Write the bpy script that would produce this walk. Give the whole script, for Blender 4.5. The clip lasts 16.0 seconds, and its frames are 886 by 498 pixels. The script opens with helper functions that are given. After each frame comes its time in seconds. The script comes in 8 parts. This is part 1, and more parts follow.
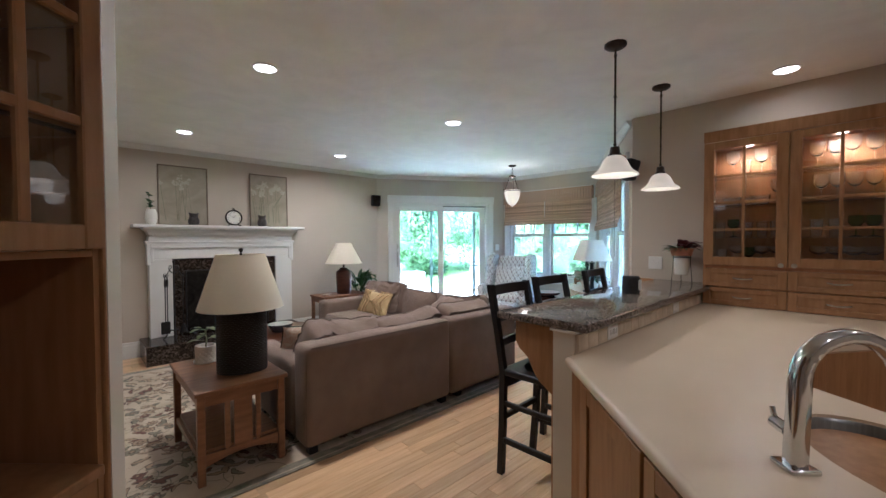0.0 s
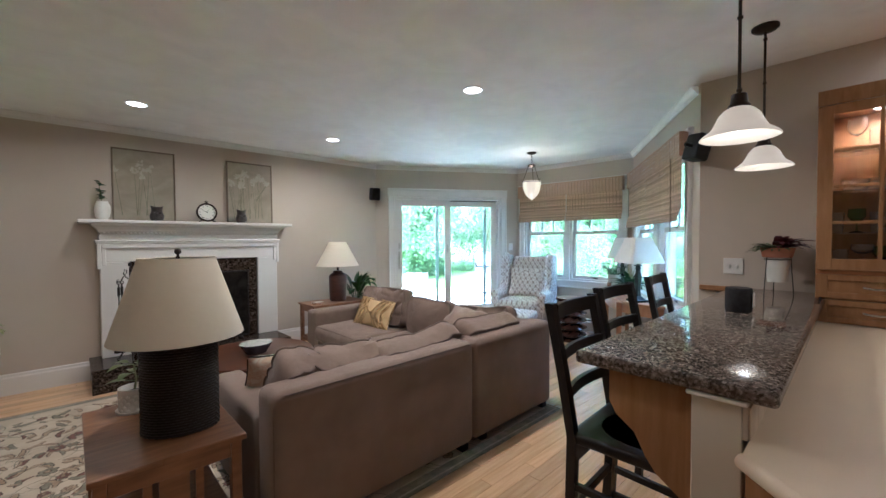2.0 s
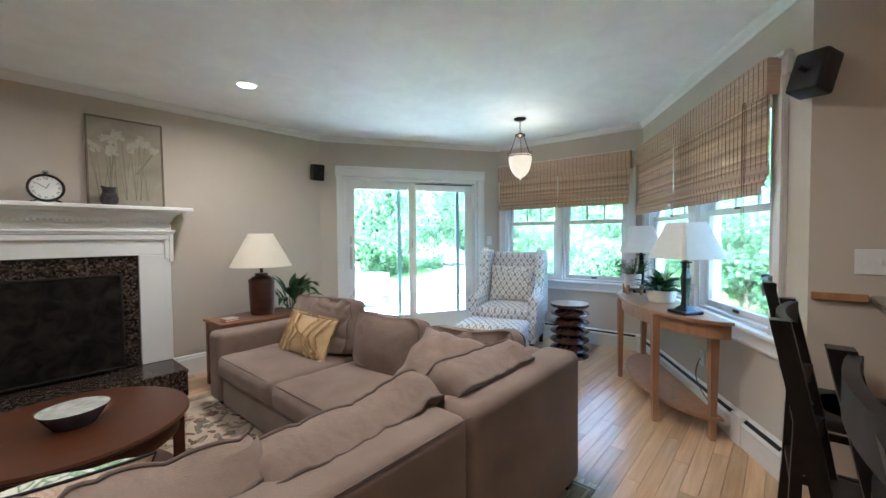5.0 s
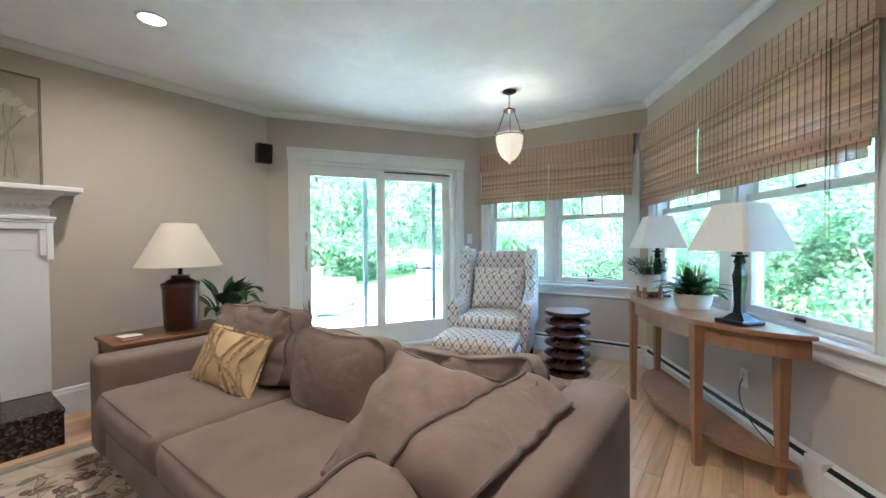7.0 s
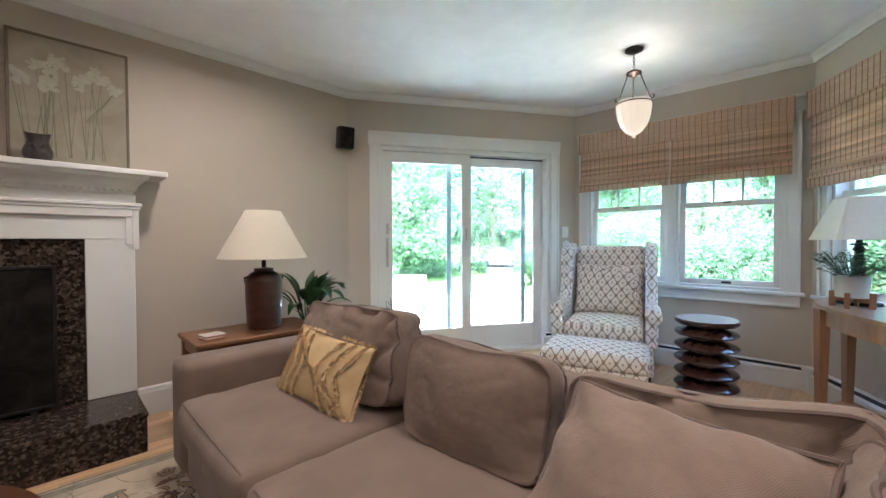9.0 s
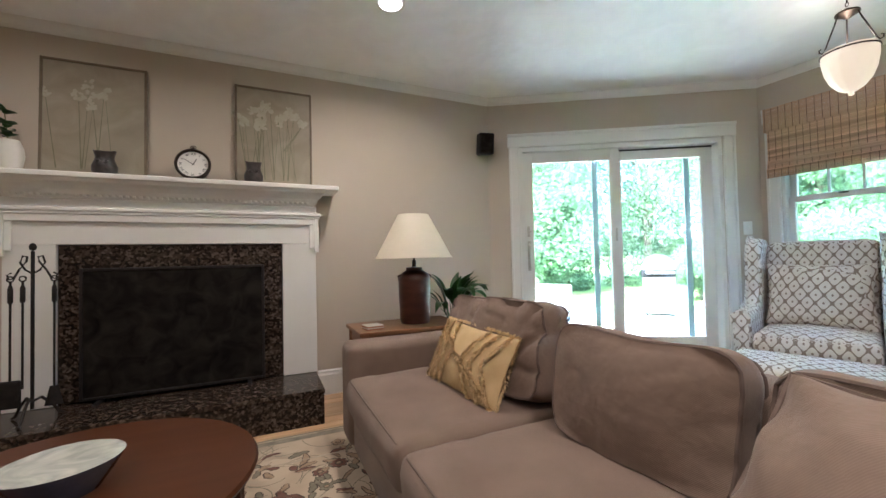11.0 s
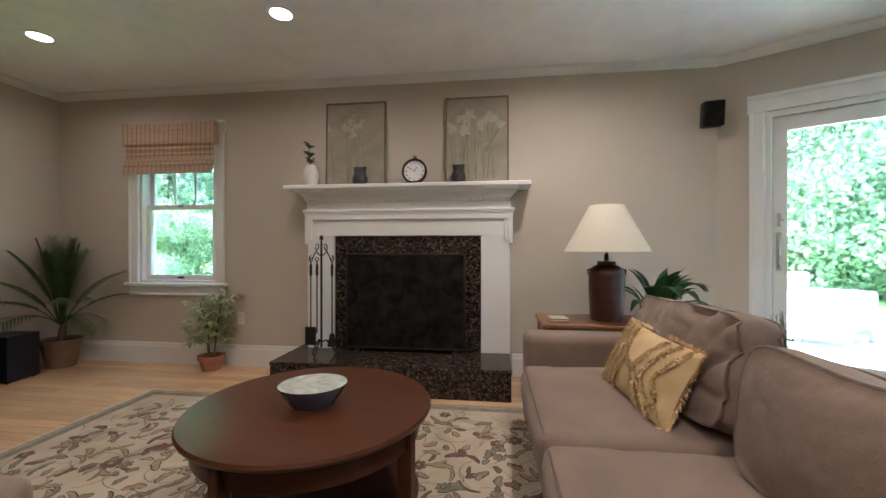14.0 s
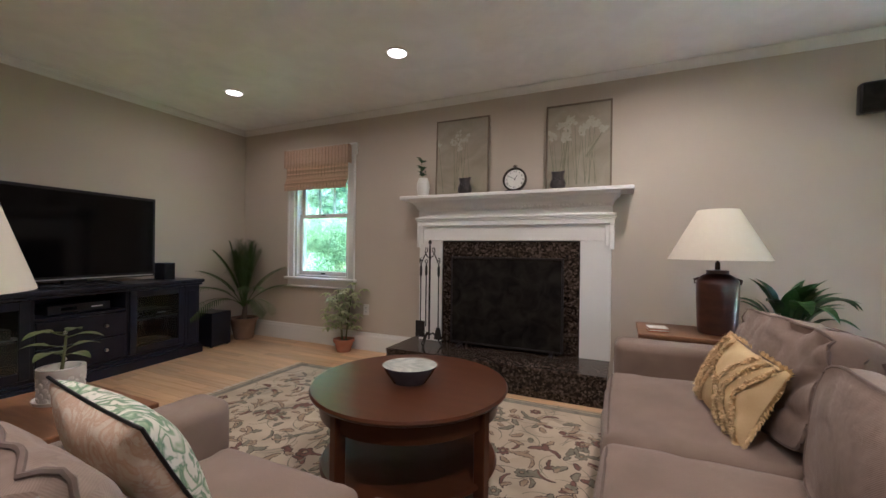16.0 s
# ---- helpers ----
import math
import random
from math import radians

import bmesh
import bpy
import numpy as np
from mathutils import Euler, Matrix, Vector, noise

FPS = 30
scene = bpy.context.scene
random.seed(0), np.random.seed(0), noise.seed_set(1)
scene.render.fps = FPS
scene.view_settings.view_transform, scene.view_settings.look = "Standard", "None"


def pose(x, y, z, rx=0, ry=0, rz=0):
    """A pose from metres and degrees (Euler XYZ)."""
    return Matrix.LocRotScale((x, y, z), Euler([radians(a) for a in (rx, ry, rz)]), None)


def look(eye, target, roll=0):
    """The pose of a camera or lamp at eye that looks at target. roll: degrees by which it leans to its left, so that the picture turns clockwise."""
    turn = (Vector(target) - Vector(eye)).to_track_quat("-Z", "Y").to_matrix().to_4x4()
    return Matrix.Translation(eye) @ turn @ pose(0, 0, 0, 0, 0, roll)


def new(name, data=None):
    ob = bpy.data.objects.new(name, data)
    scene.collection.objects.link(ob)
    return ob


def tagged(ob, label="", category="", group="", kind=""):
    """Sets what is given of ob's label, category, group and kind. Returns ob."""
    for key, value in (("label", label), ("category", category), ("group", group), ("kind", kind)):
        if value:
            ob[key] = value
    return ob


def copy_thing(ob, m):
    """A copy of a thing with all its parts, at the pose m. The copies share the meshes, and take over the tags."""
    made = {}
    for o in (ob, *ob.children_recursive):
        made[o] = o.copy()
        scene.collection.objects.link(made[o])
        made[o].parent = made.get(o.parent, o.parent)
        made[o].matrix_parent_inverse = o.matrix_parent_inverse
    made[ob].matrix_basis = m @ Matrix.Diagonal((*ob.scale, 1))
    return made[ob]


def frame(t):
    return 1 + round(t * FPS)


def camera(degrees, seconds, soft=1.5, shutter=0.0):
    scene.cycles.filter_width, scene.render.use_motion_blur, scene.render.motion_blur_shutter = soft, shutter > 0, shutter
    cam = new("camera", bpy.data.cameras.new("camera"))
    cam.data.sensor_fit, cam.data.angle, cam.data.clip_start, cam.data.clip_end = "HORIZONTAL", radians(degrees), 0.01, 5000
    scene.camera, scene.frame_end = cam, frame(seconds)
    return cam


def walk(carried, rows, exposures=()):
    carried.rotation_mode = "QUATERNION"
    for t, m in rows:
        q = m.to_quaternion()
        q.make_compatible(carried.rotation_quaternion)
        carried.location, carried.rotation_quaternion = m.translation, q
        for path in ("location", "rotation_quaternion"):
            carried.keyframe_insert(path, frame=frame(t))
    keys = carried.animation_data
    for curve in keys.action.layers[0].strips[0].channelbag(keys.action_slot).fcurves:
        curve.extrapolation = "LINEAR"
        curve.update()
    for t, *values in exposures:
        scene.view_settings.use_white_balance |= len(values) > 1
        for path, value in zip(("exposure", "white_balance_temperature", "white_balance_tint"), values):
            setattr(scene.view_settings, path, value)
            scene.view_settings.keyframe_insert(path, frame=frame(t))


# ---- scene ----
cam = camera(97.1, 16.0)
PATH = [
    (0, (1.45, 1.738, 1.39), (2.822, 3.193, 1.342), -0.2),
    (0.5, (1.55, 1.902, 1.397), (2.929, 3.35, 1.348), -0.3),
    (1, (1.625, 2.081, 1.375), (3.008, 3.526, 1.334), -0.2),
    (1.5, (1.743, 2.249, 1.368), (3.122, 3.698, 1.326), -0.3),
    (2, (1.891, 2.418, 1.375), (3.268, 3.867, 1.325), -0.3),
    (2.5, (2.028, 2.587, 1.364), (3.407, 4.035, 1.317), -0.4),
    (3, (2.151, 2.766, 1.339), (3.532, 4.212, 1.294), -0.4),
    (3.5, (2.277, 2.916, 1.325), (3.671, 4.35, 1.288), -0.3),
    (4, (2.428, 3.072, 1.298), (3.864, 4.463, 1.262), -0.3),
    (4.2, (2.498, 3.118, 1.309), (3.943, 4.5, 1.262), -0.4),
    (6.5, (3.143, 3.717, 1.238), (4.75, 4.907, 1.191), -0.3),
    (7, (3.276, 3.823, 1.198), (4.874, 5.024, 1.164), -0.4),
    (7.5, (3.364, 3.98, 1.208), (4.952, 5.195, 1.166), -0.2),
    (8, (3.431, 4.105, 1.198), (4.967, 5.385, 1.15), -0.0),
    (8.5, (3.439, 4.261, 1.177), (4.922, 5.603, 1.127), 0.0),
    (9, (3.413, 4.404, 1.142), (4.828, 5.817, 1.105), -0.2),
    (11.5, (3.434, 4.439, 1.024), (4.082, 6.33, 1.067), -1.1),
    (12, (3.483, 4.43, 1.056), (3.944, 6.376, 1.077), -0.7),
    (12.5, (3.514, 4.445, 1.061), (3.78, 6.427, 1.072), -0.3),
    (13, (3.542, 4.43, 1.052), (3.603, 6.429, 1.059), -0.2),
    (13.5, (3.583, 4.388, 1.045), (3.475, 6.385, 1.052), -0.0),
    (14, (3.638, 4.323, 1.06), (3.389, 6.308, 1.058), 0.0),
    (14.5, (3.695, 4.264, 1.074), (3.308, 6.226, 1.072), 0.2),
    (15, (3.758, 4.234, 1.109), (3.222, 6.16, 1.095), 0.1),
    (15.5, (3.828, 4.194, 1.099), (3.139, 6.072, 1.095), 0.4),
    (16, (3.852, 4.146, 1.085), (3.022, 5.966, 1.086), 0.7),
]
walk(cam, [(t, look(eye, target, roll)) for t, eye, target, roll in PATH], exposures=[(0.0, 5.95, 4930.0, 12.5), (4.0, 5.96, 5030.0, 11.5), (7.0, 5.91, 5180.0, 12.5), (9.0, 5.86, 5420.0, 17.5), (13.0, 5.87, 5480.0, 14.0), (16.0, 5.80, 5320.0, 19.0)])

# ---- world and sun ----
world = bpy.data.worlds.new("sky")
scene.world = world
world.use_nodes = True
wn = world.node_tree.nodes
sky = wn.new("ShaderNodeTexSky")
sky.sky_type, sky.sun_disc = "NISHITA", False
sky.sun_elevation, sky.sun_rotation = radians(55), radians(256)
sky.air_density, sky.dust_density = 1.0, 2.5
wn["Background"].inputs[1].default_value = 0.15
world.node_tree.links.new(sky.outputs[0], wn["Background"].inputs[0])
sun_data = bpy.data.lights.new("sun", "SUN")
sun_data.energy, sun_data.angle, sun_data.color = 3.2, radians(6.0), (1.0, 0.96, 0.88)
sun = new("sun", sun_data)
sun.matrix_world = look((0, 0, 30), (20.0, 5.0, 0.0))


def lamp_disc(x, y, z, watts, size, colour, spread=140):
    d = bpy.data.lights.new("lamp", "AREA")
    d.shape, d.size, d.energy, d.color, d.spread = "DISK", size, watts, colour, radians(spread)
    ob = new("lamp_light", d)
    ob.matrix_world = pose(x, y, z)
    return ob


def lamp_point(x, y, z, watts, size, colour):
    d = bpy.data.lights.new("lamp", "POINT")
    d.energy, d.shadow_soft_size, d.color = watts, size, colour
    ob = new("lamp_light", d)
    ob.matrix_world = pose(x, y, z)
    return ob


CEIL = 2.54


WARM = (1.0, 0.81, 0.60)
# The last two, out of view over the kitchen, are added to brighten the counter.
CANS_AND_FILL = [(2.40, 4.47), (4.19, 4.49), (2.32, 6.64), (4.12, 6.61), (0.51, 6.68), (5.0, 2.09), (3.55, 0.75), (1.9, 0.3)]
for (cx, cy), watts in zip(CANS_AND_FILL, (0.34, 0.38, 0.12, 0.32, 0.11, 0.02, 0.14, 0.14)):
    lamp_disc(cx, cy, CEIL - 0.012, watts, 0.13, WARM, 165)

# ---- helpers for building ----


def part(name, bm, mat, parent=None, label="", smooth=False, kind="", at=None):
    """Links a bmesh as one mesh object, with box-projected UVs in metres."""
    bmesh.ops.recalc_face_normals(bm, faces=bm.faces)
    uv = bm.loops.layers.uv.new("uv")
    for f in bm.faces:
        n = f.normal
        ax = max(range(3), key=lambda i: abs(n[i]))
        f.smooth = smooth
        for lp in f.loops:
            c = lp.vert.co
            lp[uv].uv = (c.y, c.z) if ax == 0 else (c.x, c.z) if ax == 1 else (c.x, c.y)
    me = bpy.data.meshes.new(name)
    bm.to_mesh(me)
    bm.free()
    if smooth and hasattr(me, "set_sharp_from_angle"):
        me.set_sharp_from_angle(angle=radians(50))
    me.materials.append(mat)
    ob = new(name, me)
    if parent is not None:
        ob.parent = parent
    if at is not None:
        ob.matrix_basis = at
    if label:
        ob["label"] = label
    if kind:
        ob["kind"] = kind
    return ob


def thing(name, label, category, m=None, group="", kind=""):
    ob = new(name)
    ob.empty_display_size = 0.1
    if m is not None:
        ob.matrix_basis = m
    return tagged(ob, label, category, group, kind)


def add_box(bm, x0, x1, y0, y1, z0, z1, bevel=0.0, seg=2, m=None):
    r = bmesh.ops.create_cube(bm, size=1.0)
    vs = r["verts"]
    for v in vs:
        v.co = Vector(((x0 + x1) / 2 + v.co.x * (x1 - x0), (y0 + y1) / 2 + v.co.y * (y1 - y0), (z0 + z1) / 2 + v.co.z * (z1 - z0)))
    if bevel:
        es = {e for v in vs for e in v.link_edges}
        r = bmesh.ops.bevel(bm, geom=list(es), offset=bevel, segments=seg, profile=0.5, affect="EDGES")
        vs = list({v for f in r["faces"] for v in f.verts} | {v for v in vs if v.is_valid})
    if m is not None:
        bmesh.ops.transform(bm, matrix=m, verts=vs)
    return bm


def box(x0, x1, y0, y1, z0, z1, bevel=0.0, seg=2, m=None):
    return add_box(bmesh.new(), x0, x1, y0, y1, z0, z1, bevel, seg, m)


def add_lathe(bm, profile, seg=24, m=None, sx=1.0, sy=1.0):
    rings = []
    for r, z in profile:
        rings.append([bm.verts.new((sx * r * math.cos(2 * math.pi * i / seg), sy * r * math.sin(2 * math.pi * i / seg), z)) for i in range(seg)])
    for a, b in zip(rings, rings[1:]):
        for i in range(seg):
            bm.faces.new((a[i], a[(i + 1) % seg], b[(i + 1) % seg], b[i]))
    for ring, r in ((rings[0], profile[0][0]), (rings[-1], profile[-1][0])):
        if r > 1e-4:
            bm.faces.new(ring)
    if profile[0][0] <= 1e-4 or profile[-1][0] <= 1e-4:
        bmesh.ops.remove_doubles(bm, verts=rings[0] + rings[-1], dist=1e-5)
    if m is not None:
        bmesh.ops.transform(bm, matrix=m, verts=[v for ring in rings for v in ring if v.is_valid])
    return bm


def lathe(profile, seg=24, m=None, sx=1.0, sy=1.0):
    return add_lathe(bmesh.new(), profile, seg, m, sx, sy)


def add_tube(bm, pts, r, seg=8, taper=1.0):
    """A round bar along a polyline; taper: end radius over start radius."""
    pts = [Vector(p) for p in pts]
    rings = []
    n = len(pts)
    for i, p in enumerate(pts):
        d = (pts[min(i + 1, n - 1)] - pts[max(i - 1, 0)]).normalized()
        up = Vector((0, 0, 1)) if abs(d.z) < 0.9 else Vector((1, 0, 0))
        a = d.cross(up).normalized()
        b = d.cross(a)
        rr = r * (1 + (taper - 1) * i / max(n - 1, 1))
        rings.append([bm.verts.new(p + rr * (math.cos(2 * math.pi * k / seg) * a + math.sin(2 * math.pi * k / seg) * b)) for k in range(seg)])
    for a, b in zip(rings, rings[1:]):
        for k in range(seg):
            bm.faces.new((a[k], a[(k + 1) % seg], b[(k + 1) % seg], b[k]))
    bm.faces.new(rings[0])
    bm.faces.new(rings[-1])
    return bm


def tube(pts, r, seg=8, taper=1.0):
    return add_tube(bmesh.new(), pts, r, seg, taper)


def add_prism(bm, pts, z0, z1):
    """An upright prism over a plan polygon."""
    lo = [bm.verts.new((x, y, z0)) for x, y in pts]
    hi = [bm.verts.new((x, y, z1)) for x, y in pts]
    n = len(pts)
    for i in range(n):
        bm.faces.new((lo[i], lo[(i + 1) % n], hi[(i + 1) % n], hi[i]))
    bm.faces.new(lo)
    bm.faces.new(hi)
    return bm


def prism(pts, z0, z1):
    return add_prism(bmesh.new(), pts, z0, z1)


def sweep(profile, pts, side=1.0):
    """A profile of (inward, z) swept along a plan polyline with mitred corners; inward is to the right of the way for side 1."""
    bm = bmesh.new()
    pts = [Vector(p).to_2d() for p in pts]
    rings = []
    for i, p in enumerate(pts):
        ds = []
        if i > 0:
            ds.append((p - pts[i - 1]).normalized())
        if i < len(pts) - 1:
            ds.append((pts[i + 1] - p).normalized())
        ns = [Vector((d.y, -d.x)) * side for d in ds]
        n = sum(ns, Vector((0, 0))).normalized()
        n = n / max(0.3, n.dot(ns[0]))
        rings.append([bm.verts.new((p.x + n.x * o, p.y + n.y * o, z)) for o, z in profile])
    k = len(profile)
    for a, b in zip(rings, rings[1:]):
        for j in range(k):
            bm.faces.new((a[j], a[(j + 1) % k], b[(j + 1) % k], b[j]))
    bm.faces.new(rings[0])
    bm.faces.new(rings[-1])
    return bm


def soft_box(w, d, h, r, bulge=(0, 0, 0), wrinkle=0.0, scale=6.0, n=14, seed=0, m=None):
    """A stuffed block, centred: rounded edges, bulging sides, creases."""
    bm = bmesh.new()
    half = Vector((w / 2, d / 2, h / 2))
    keys = {}

    def vert(p):
        k = tuple(round(c, 4) for c in p)
        if k not in keys:
            keys[k] = bm.verts.new(p)
        return keys[k]

    for ax in range(3):
        for sgn in (-1, 1):
            u, v = (ax + 1) % 3, (ax + 2) % 3
            nu = max(4, int(n * half[u] / max(half)) + 2)
            nv = max(4, int(n * half[v] / max(half)) + 2)
            for i in range(nu):
                for j in range(nv):
                    q = []
                    for a, b in ((i, j), (i + 1, j), (i + 1, j + 1), (i, j + 1)):
                        c = [0, 0, 0]
                        c[ax] = sgn
                        c[u] = math.sin((a / nu - 0.5) * math.pi * 0.98) / math.sin(0.49 * math.pi)
                        c[v] = math.sin((b / nv - 0.5) * math.pi * 0.98) / math.sin(0.49 * math.pi)
                        q.append(vert(c))
                    try:
                        bm.faces.new(q if sgn > 0 else q[::-1])
                    except ValueError:
                        pass
    off = Vector((seed * 3.7, seed * 1.3, seed * 2.1))
    for v in bm.verts:
        c = v.co.copy()
        p = Vector([c[i] * half[i] for i in range(3)])
        inner = Vector([max(-half[i] + r, min(half[i] - r, p[i])) for i in range(3)])
        dlt = p - inner
        if dlt.length > 1e-6:
            p = inner + dlt.normalized() * min(r, dlt.length if dlt.length < r else r)
        for i in range(3):
            a, b = (i + 1) % 3, (i + 2) % 3
            p[i] += c[i] * bulge[i] * (1 - c[a] ** 2) * (1 - c[b] ** 2)
        if wrinkle:
            q = Vector((p.x * 0.7, p.y, p.z * 1.5 + 0.35 * p.x)) * scale + off
            edge = 0.22 + 0.78 * min(1.0, max(abs(c.x), abs(c.z)) ** 4)
            w1, w2 = abs(noise.noise(q)), abs(noise.noise(q * 1.7 + Vector((4, 7, 1))))
            fold = -1.6 * (1 - min(1.0, w1 * 5)) ** 2 - 1.1 * (1 - min(1.0, w2 * 6)) ** 2 + 0.8
            p += dlt.normalized() * 0 if dlt.length == 0 else dlt.normalized() * wrinkle * edge * (0.6 * fold + 0.4 * noise.noise(q * 2.3))
            p += Vector((noise.noise(q + Vector((9, 0, 0))), noise.noise(q + Vector((0, 9, 0))), noise.noise(q + Vector((0, 0, 9))))) * wrinkle * 0.8
        v.co = p
    if m is not None:
        bmesh.ops.transform(bm, matrix=m, verts=bm.verts)
    return bm


def pillow(w, h, t, n=26, wrinkle=0.006, scale=9.0, seed=0, pinch=0.08, m=None):
    """A knife-edged pillow in the xz plane, thickness along y, standing on z = 0."""
    bm = bmesh.new()
    grid = {}
    for s in (1, -1):
        for i in range(n + 1):
            for j in range(n + 1):
                u, v = 2 * i / n - 1, 2 * j / n - 1
                edge = abs(u) == 1 or abs(v) == 1
                if edge and (-s, i, j) in grid:
                    grid[s, i, j] = grid[-s, i, j]
                    continue
                e = max(0.0, (1 - u * u)) ** 0.55 * max(0.0, (1 - v * v)) ** 0.55
                x = u * w / 2 * (1 - pinch * (1 - v * v) * (abs(u) ** 2))
                z = v * h / 2 * (1 - pinch * (1 - u * u) * (abs(v) ** 2))
                q = Vector((x, seed * 5.1 + s * 2, z)) * scale
                y = s * e * t / 2 + (noise.noise(q) + 0.5 * noise.noise(q * 2.2)) * wrinkle * (0.35 + e)
                y += wrinkle * 1.5 * (1 - e) * math.sin(9 * (u + v) + seed) * (0 if edge else 1)
                grid[s, i, j] = bm.verts.new((x, y, z + h / 2))
        for i in range(n):
            for j in range(n):
                f = [grid[s, i, j], grid[s, i + 1, j], grid[s, i + 1, j + 1], grid[s, i, j + 1]]
                bm.faces.new(f if s < 0 else f[::-1])
    if m is not None:
        bmesh.ops.transform(bm, matrix=m, verts=bm.verts)
    return bm


# ---- materials ----


def shade(name, c1, c2=None, rough=0.5, metal=0.0, scale=8.0, detail=4.0, stretch=(1, 1, 1), bump=0.0, bump_scale=60.0, vary=0.0, coord="Object",
          spec=0.5, coat=0.0, sheen=0.0, rough2=None, trans=0.0, dist=0.0, fine=0.0):
    """A surface with two scales of variation: broad tone from c1 to c2 and a fine relief."""
    m = bpy.data.materials.new(name)
    m.use_nodes = True
    nt = m.node_tree
    nd, lk = nt.nodes, nt.links
    b = nd["Principled BSDF"]
    tc = nd.new("ShaderNodeTexCoord")
    mp = nd.new("ShaderNodeMapping")
    mp.inputs["Scale"].default_value = stretch
    lk.new(tc.outputs[coord], mp.inputs[0])
    nz = nd.new("ShaderNodeTexNoise")
    nz.inputs["Scale"].default_value, nz.inputs["Detail"].default_value, nz.inputs["Distortion"].default_value = scale, detail, dist
    vec = mp.outputs[0]
    if vary:
        oi = nd.new("ShaderNodeObjectInfo")
        ad = nd.new("ShaderNodeVectorMath")
        ad.operation = "MULTIPLY_ADD"
        cb = nd.new("ShaderNodeCombineXYZ")
        for i in range(3):
            lk.new(oi.outputs["Random"], cb.inputs[i])
        ad.inputs[1].default_value = (37, 53, 71)
        lk.new(cb.outputs[0], ad.inputs[0])
        lk.new(vec, ad.inputs[2])
        vec = ad.outputs[0]
    lk.new(vec, nz.inputs["Vector"])
    cr = nd.new("ShaderNodeValToRGB")
    cr.color_ramp.elements[0].position, cr.color_ramp.elements[1].position = 0.3, 0.7
    cr.color_ramp.elements[0].color = (*c1, 1)
    cr.color_ramp.elements[1].color = (*(c2 or c1), 1)
    lk.new(nz.outputs[0], cr.inputs[0])
    col = cr.outputs[0]
    if fine:
        nf = nd.new("ShaderNodeTexNoise")
        nf.inputs["Scale"].default_value, nf.inputs["Detail"].default_value = bump_scale * 1.7, 3.0
        lk.new(vec, nf.inputs["Vector"])
        mr = nd.new("ShaderNodeMapRange")
        mr.inputs[3].default_value, mr.inputs[4].default_value = 1 - fine, 1 + fine
        lk.new(nf.outputs[0], mr.inputs[0])
        mx = nd.new("ShaderNodeVectorMath")
        mx.operation = "SCALE"
        lk.new(col, mx.inputs[0])
        lk.new(mr.outputs[0], mx.inputs["Scale"])
        col = mx.outputs[0]
    if vary:
        hs = nd.new("ShaderNodeHueSaturation")
        mr = nd.new("ShaderNodeMapRange")
        mr.inputs[3].default_value, mr.inputs[4].default_value = 1 - vary, 1 + vary
        lk.new(oi.outputs["Random"], mr.inputs[0])
        lk.new(mr.outputs[0], hs.inputs["Value"])
        lk.new(col, hs.inputs["Color"])
        col = hs.outputs[0]
    lk.new(col, b.inputs["Base Color"])
    b.inputs["Roughness"].default_value, b.inputs["Metallic"].default_value = rough, metal
    b.inputs["Specular IOR Level"].default_value = spec
    b.inputs["Coat Weight"].default_value = coat
    b.inputs["Coat Roughness"].default_value = 0.15
    b.inputs["Sheen Weight"].default_value = sheen
    b.inputs["Transmission Weight"].default_value = trans
    if rough2 is not None:
        mr = nd.new("ShaderNodeMapRange")
        mr.inputs[3].default_value, mr.inputs[4].default_value = rough, rough2
        lk.new(nz.outputs[0], mr.inputs[0])
        lk.new(mr.outputs[0], b.inputs["Roughness"])
    if bump:
        nb = nd.new("ShaderNodeTexNoise")
        nb.inputs["Scale"].default_value, nb.inputs["Detail"].default_value = bump_scale, 4.0
        lk.new(vec, nb.inputs["Vector"])
        bp = nd.new("ShaderNodeBump")
        bp.inputs["Strength"].default_value, bp.inputs["Distance"].default_value = bump, 0.01
        lk.new(nb.outputs[0], bp.inputs["Height"])
        lk.new(bp.outputs[0], b.inputs["Normal"])
    return m


def glow(name, colour, strength):
    m = bpy.data.materials.new(name)
    m.use_nodes = True
    b = m.node_tree.nodes["Principled BSDF"]
    b.inputs["Base Color"].default_value = (0.80, 0.74, 0.62, 1)
    b.inputs["Emission Color"].default_value = (*colour, 1)
    b.inputs["Emission Strength"].default_value = strength
    return m


def clear(name, colour=(1, 1, 1), rough=0.0, ior=1.45):
    m = bpy.data.materials.new(name)
    m.use_nodes = True
    b = m.node_tree.nodes["Principled BSDF"]
    b.inputs["Base Color"].default_value = (*colour, 1)
    b.inputs["Transmission Weight"].default_value = 1.0
    b.inputs["Roughness"].default_value = rough
    b.inputs["IOR"].default_value = ior
    return m


PAINT = shade("taupe_wall_paint", (0.495, 0.432, 0.355), (0.525, 0.462, 0.383), rough=0.75, scale=1.3, bump=0.06, bump_scale=220, fine=0.02)
WHITE = shade("white_trim_paint", (0.72, 0.71, 0.68), (0.76, 0.75, 0.72), rough=0.38, scale=3, bump=0.03, bump_scale=90)
CEILING = shade("textured_ceiling_plaster", (0.85, 0.85, 0.845), (0.92, 0.92, 0.915), rough=0.85, scale=4.0, bump=0.55, bump_scale=9.0, dist=0.8)
OAK = shade("oak_strip", (0.54, 0.335, 0.17), (0.68, 0.47, 0.27), rough=0.32, scale=5, stretch=(0.6, 9, 9), vary=0.18, bump=0.05, bump_scale=40, fine=0.12)
SUBFLOOR = shade("floor_gap", (0.10, 0.06, 0.03), rough=0.8)
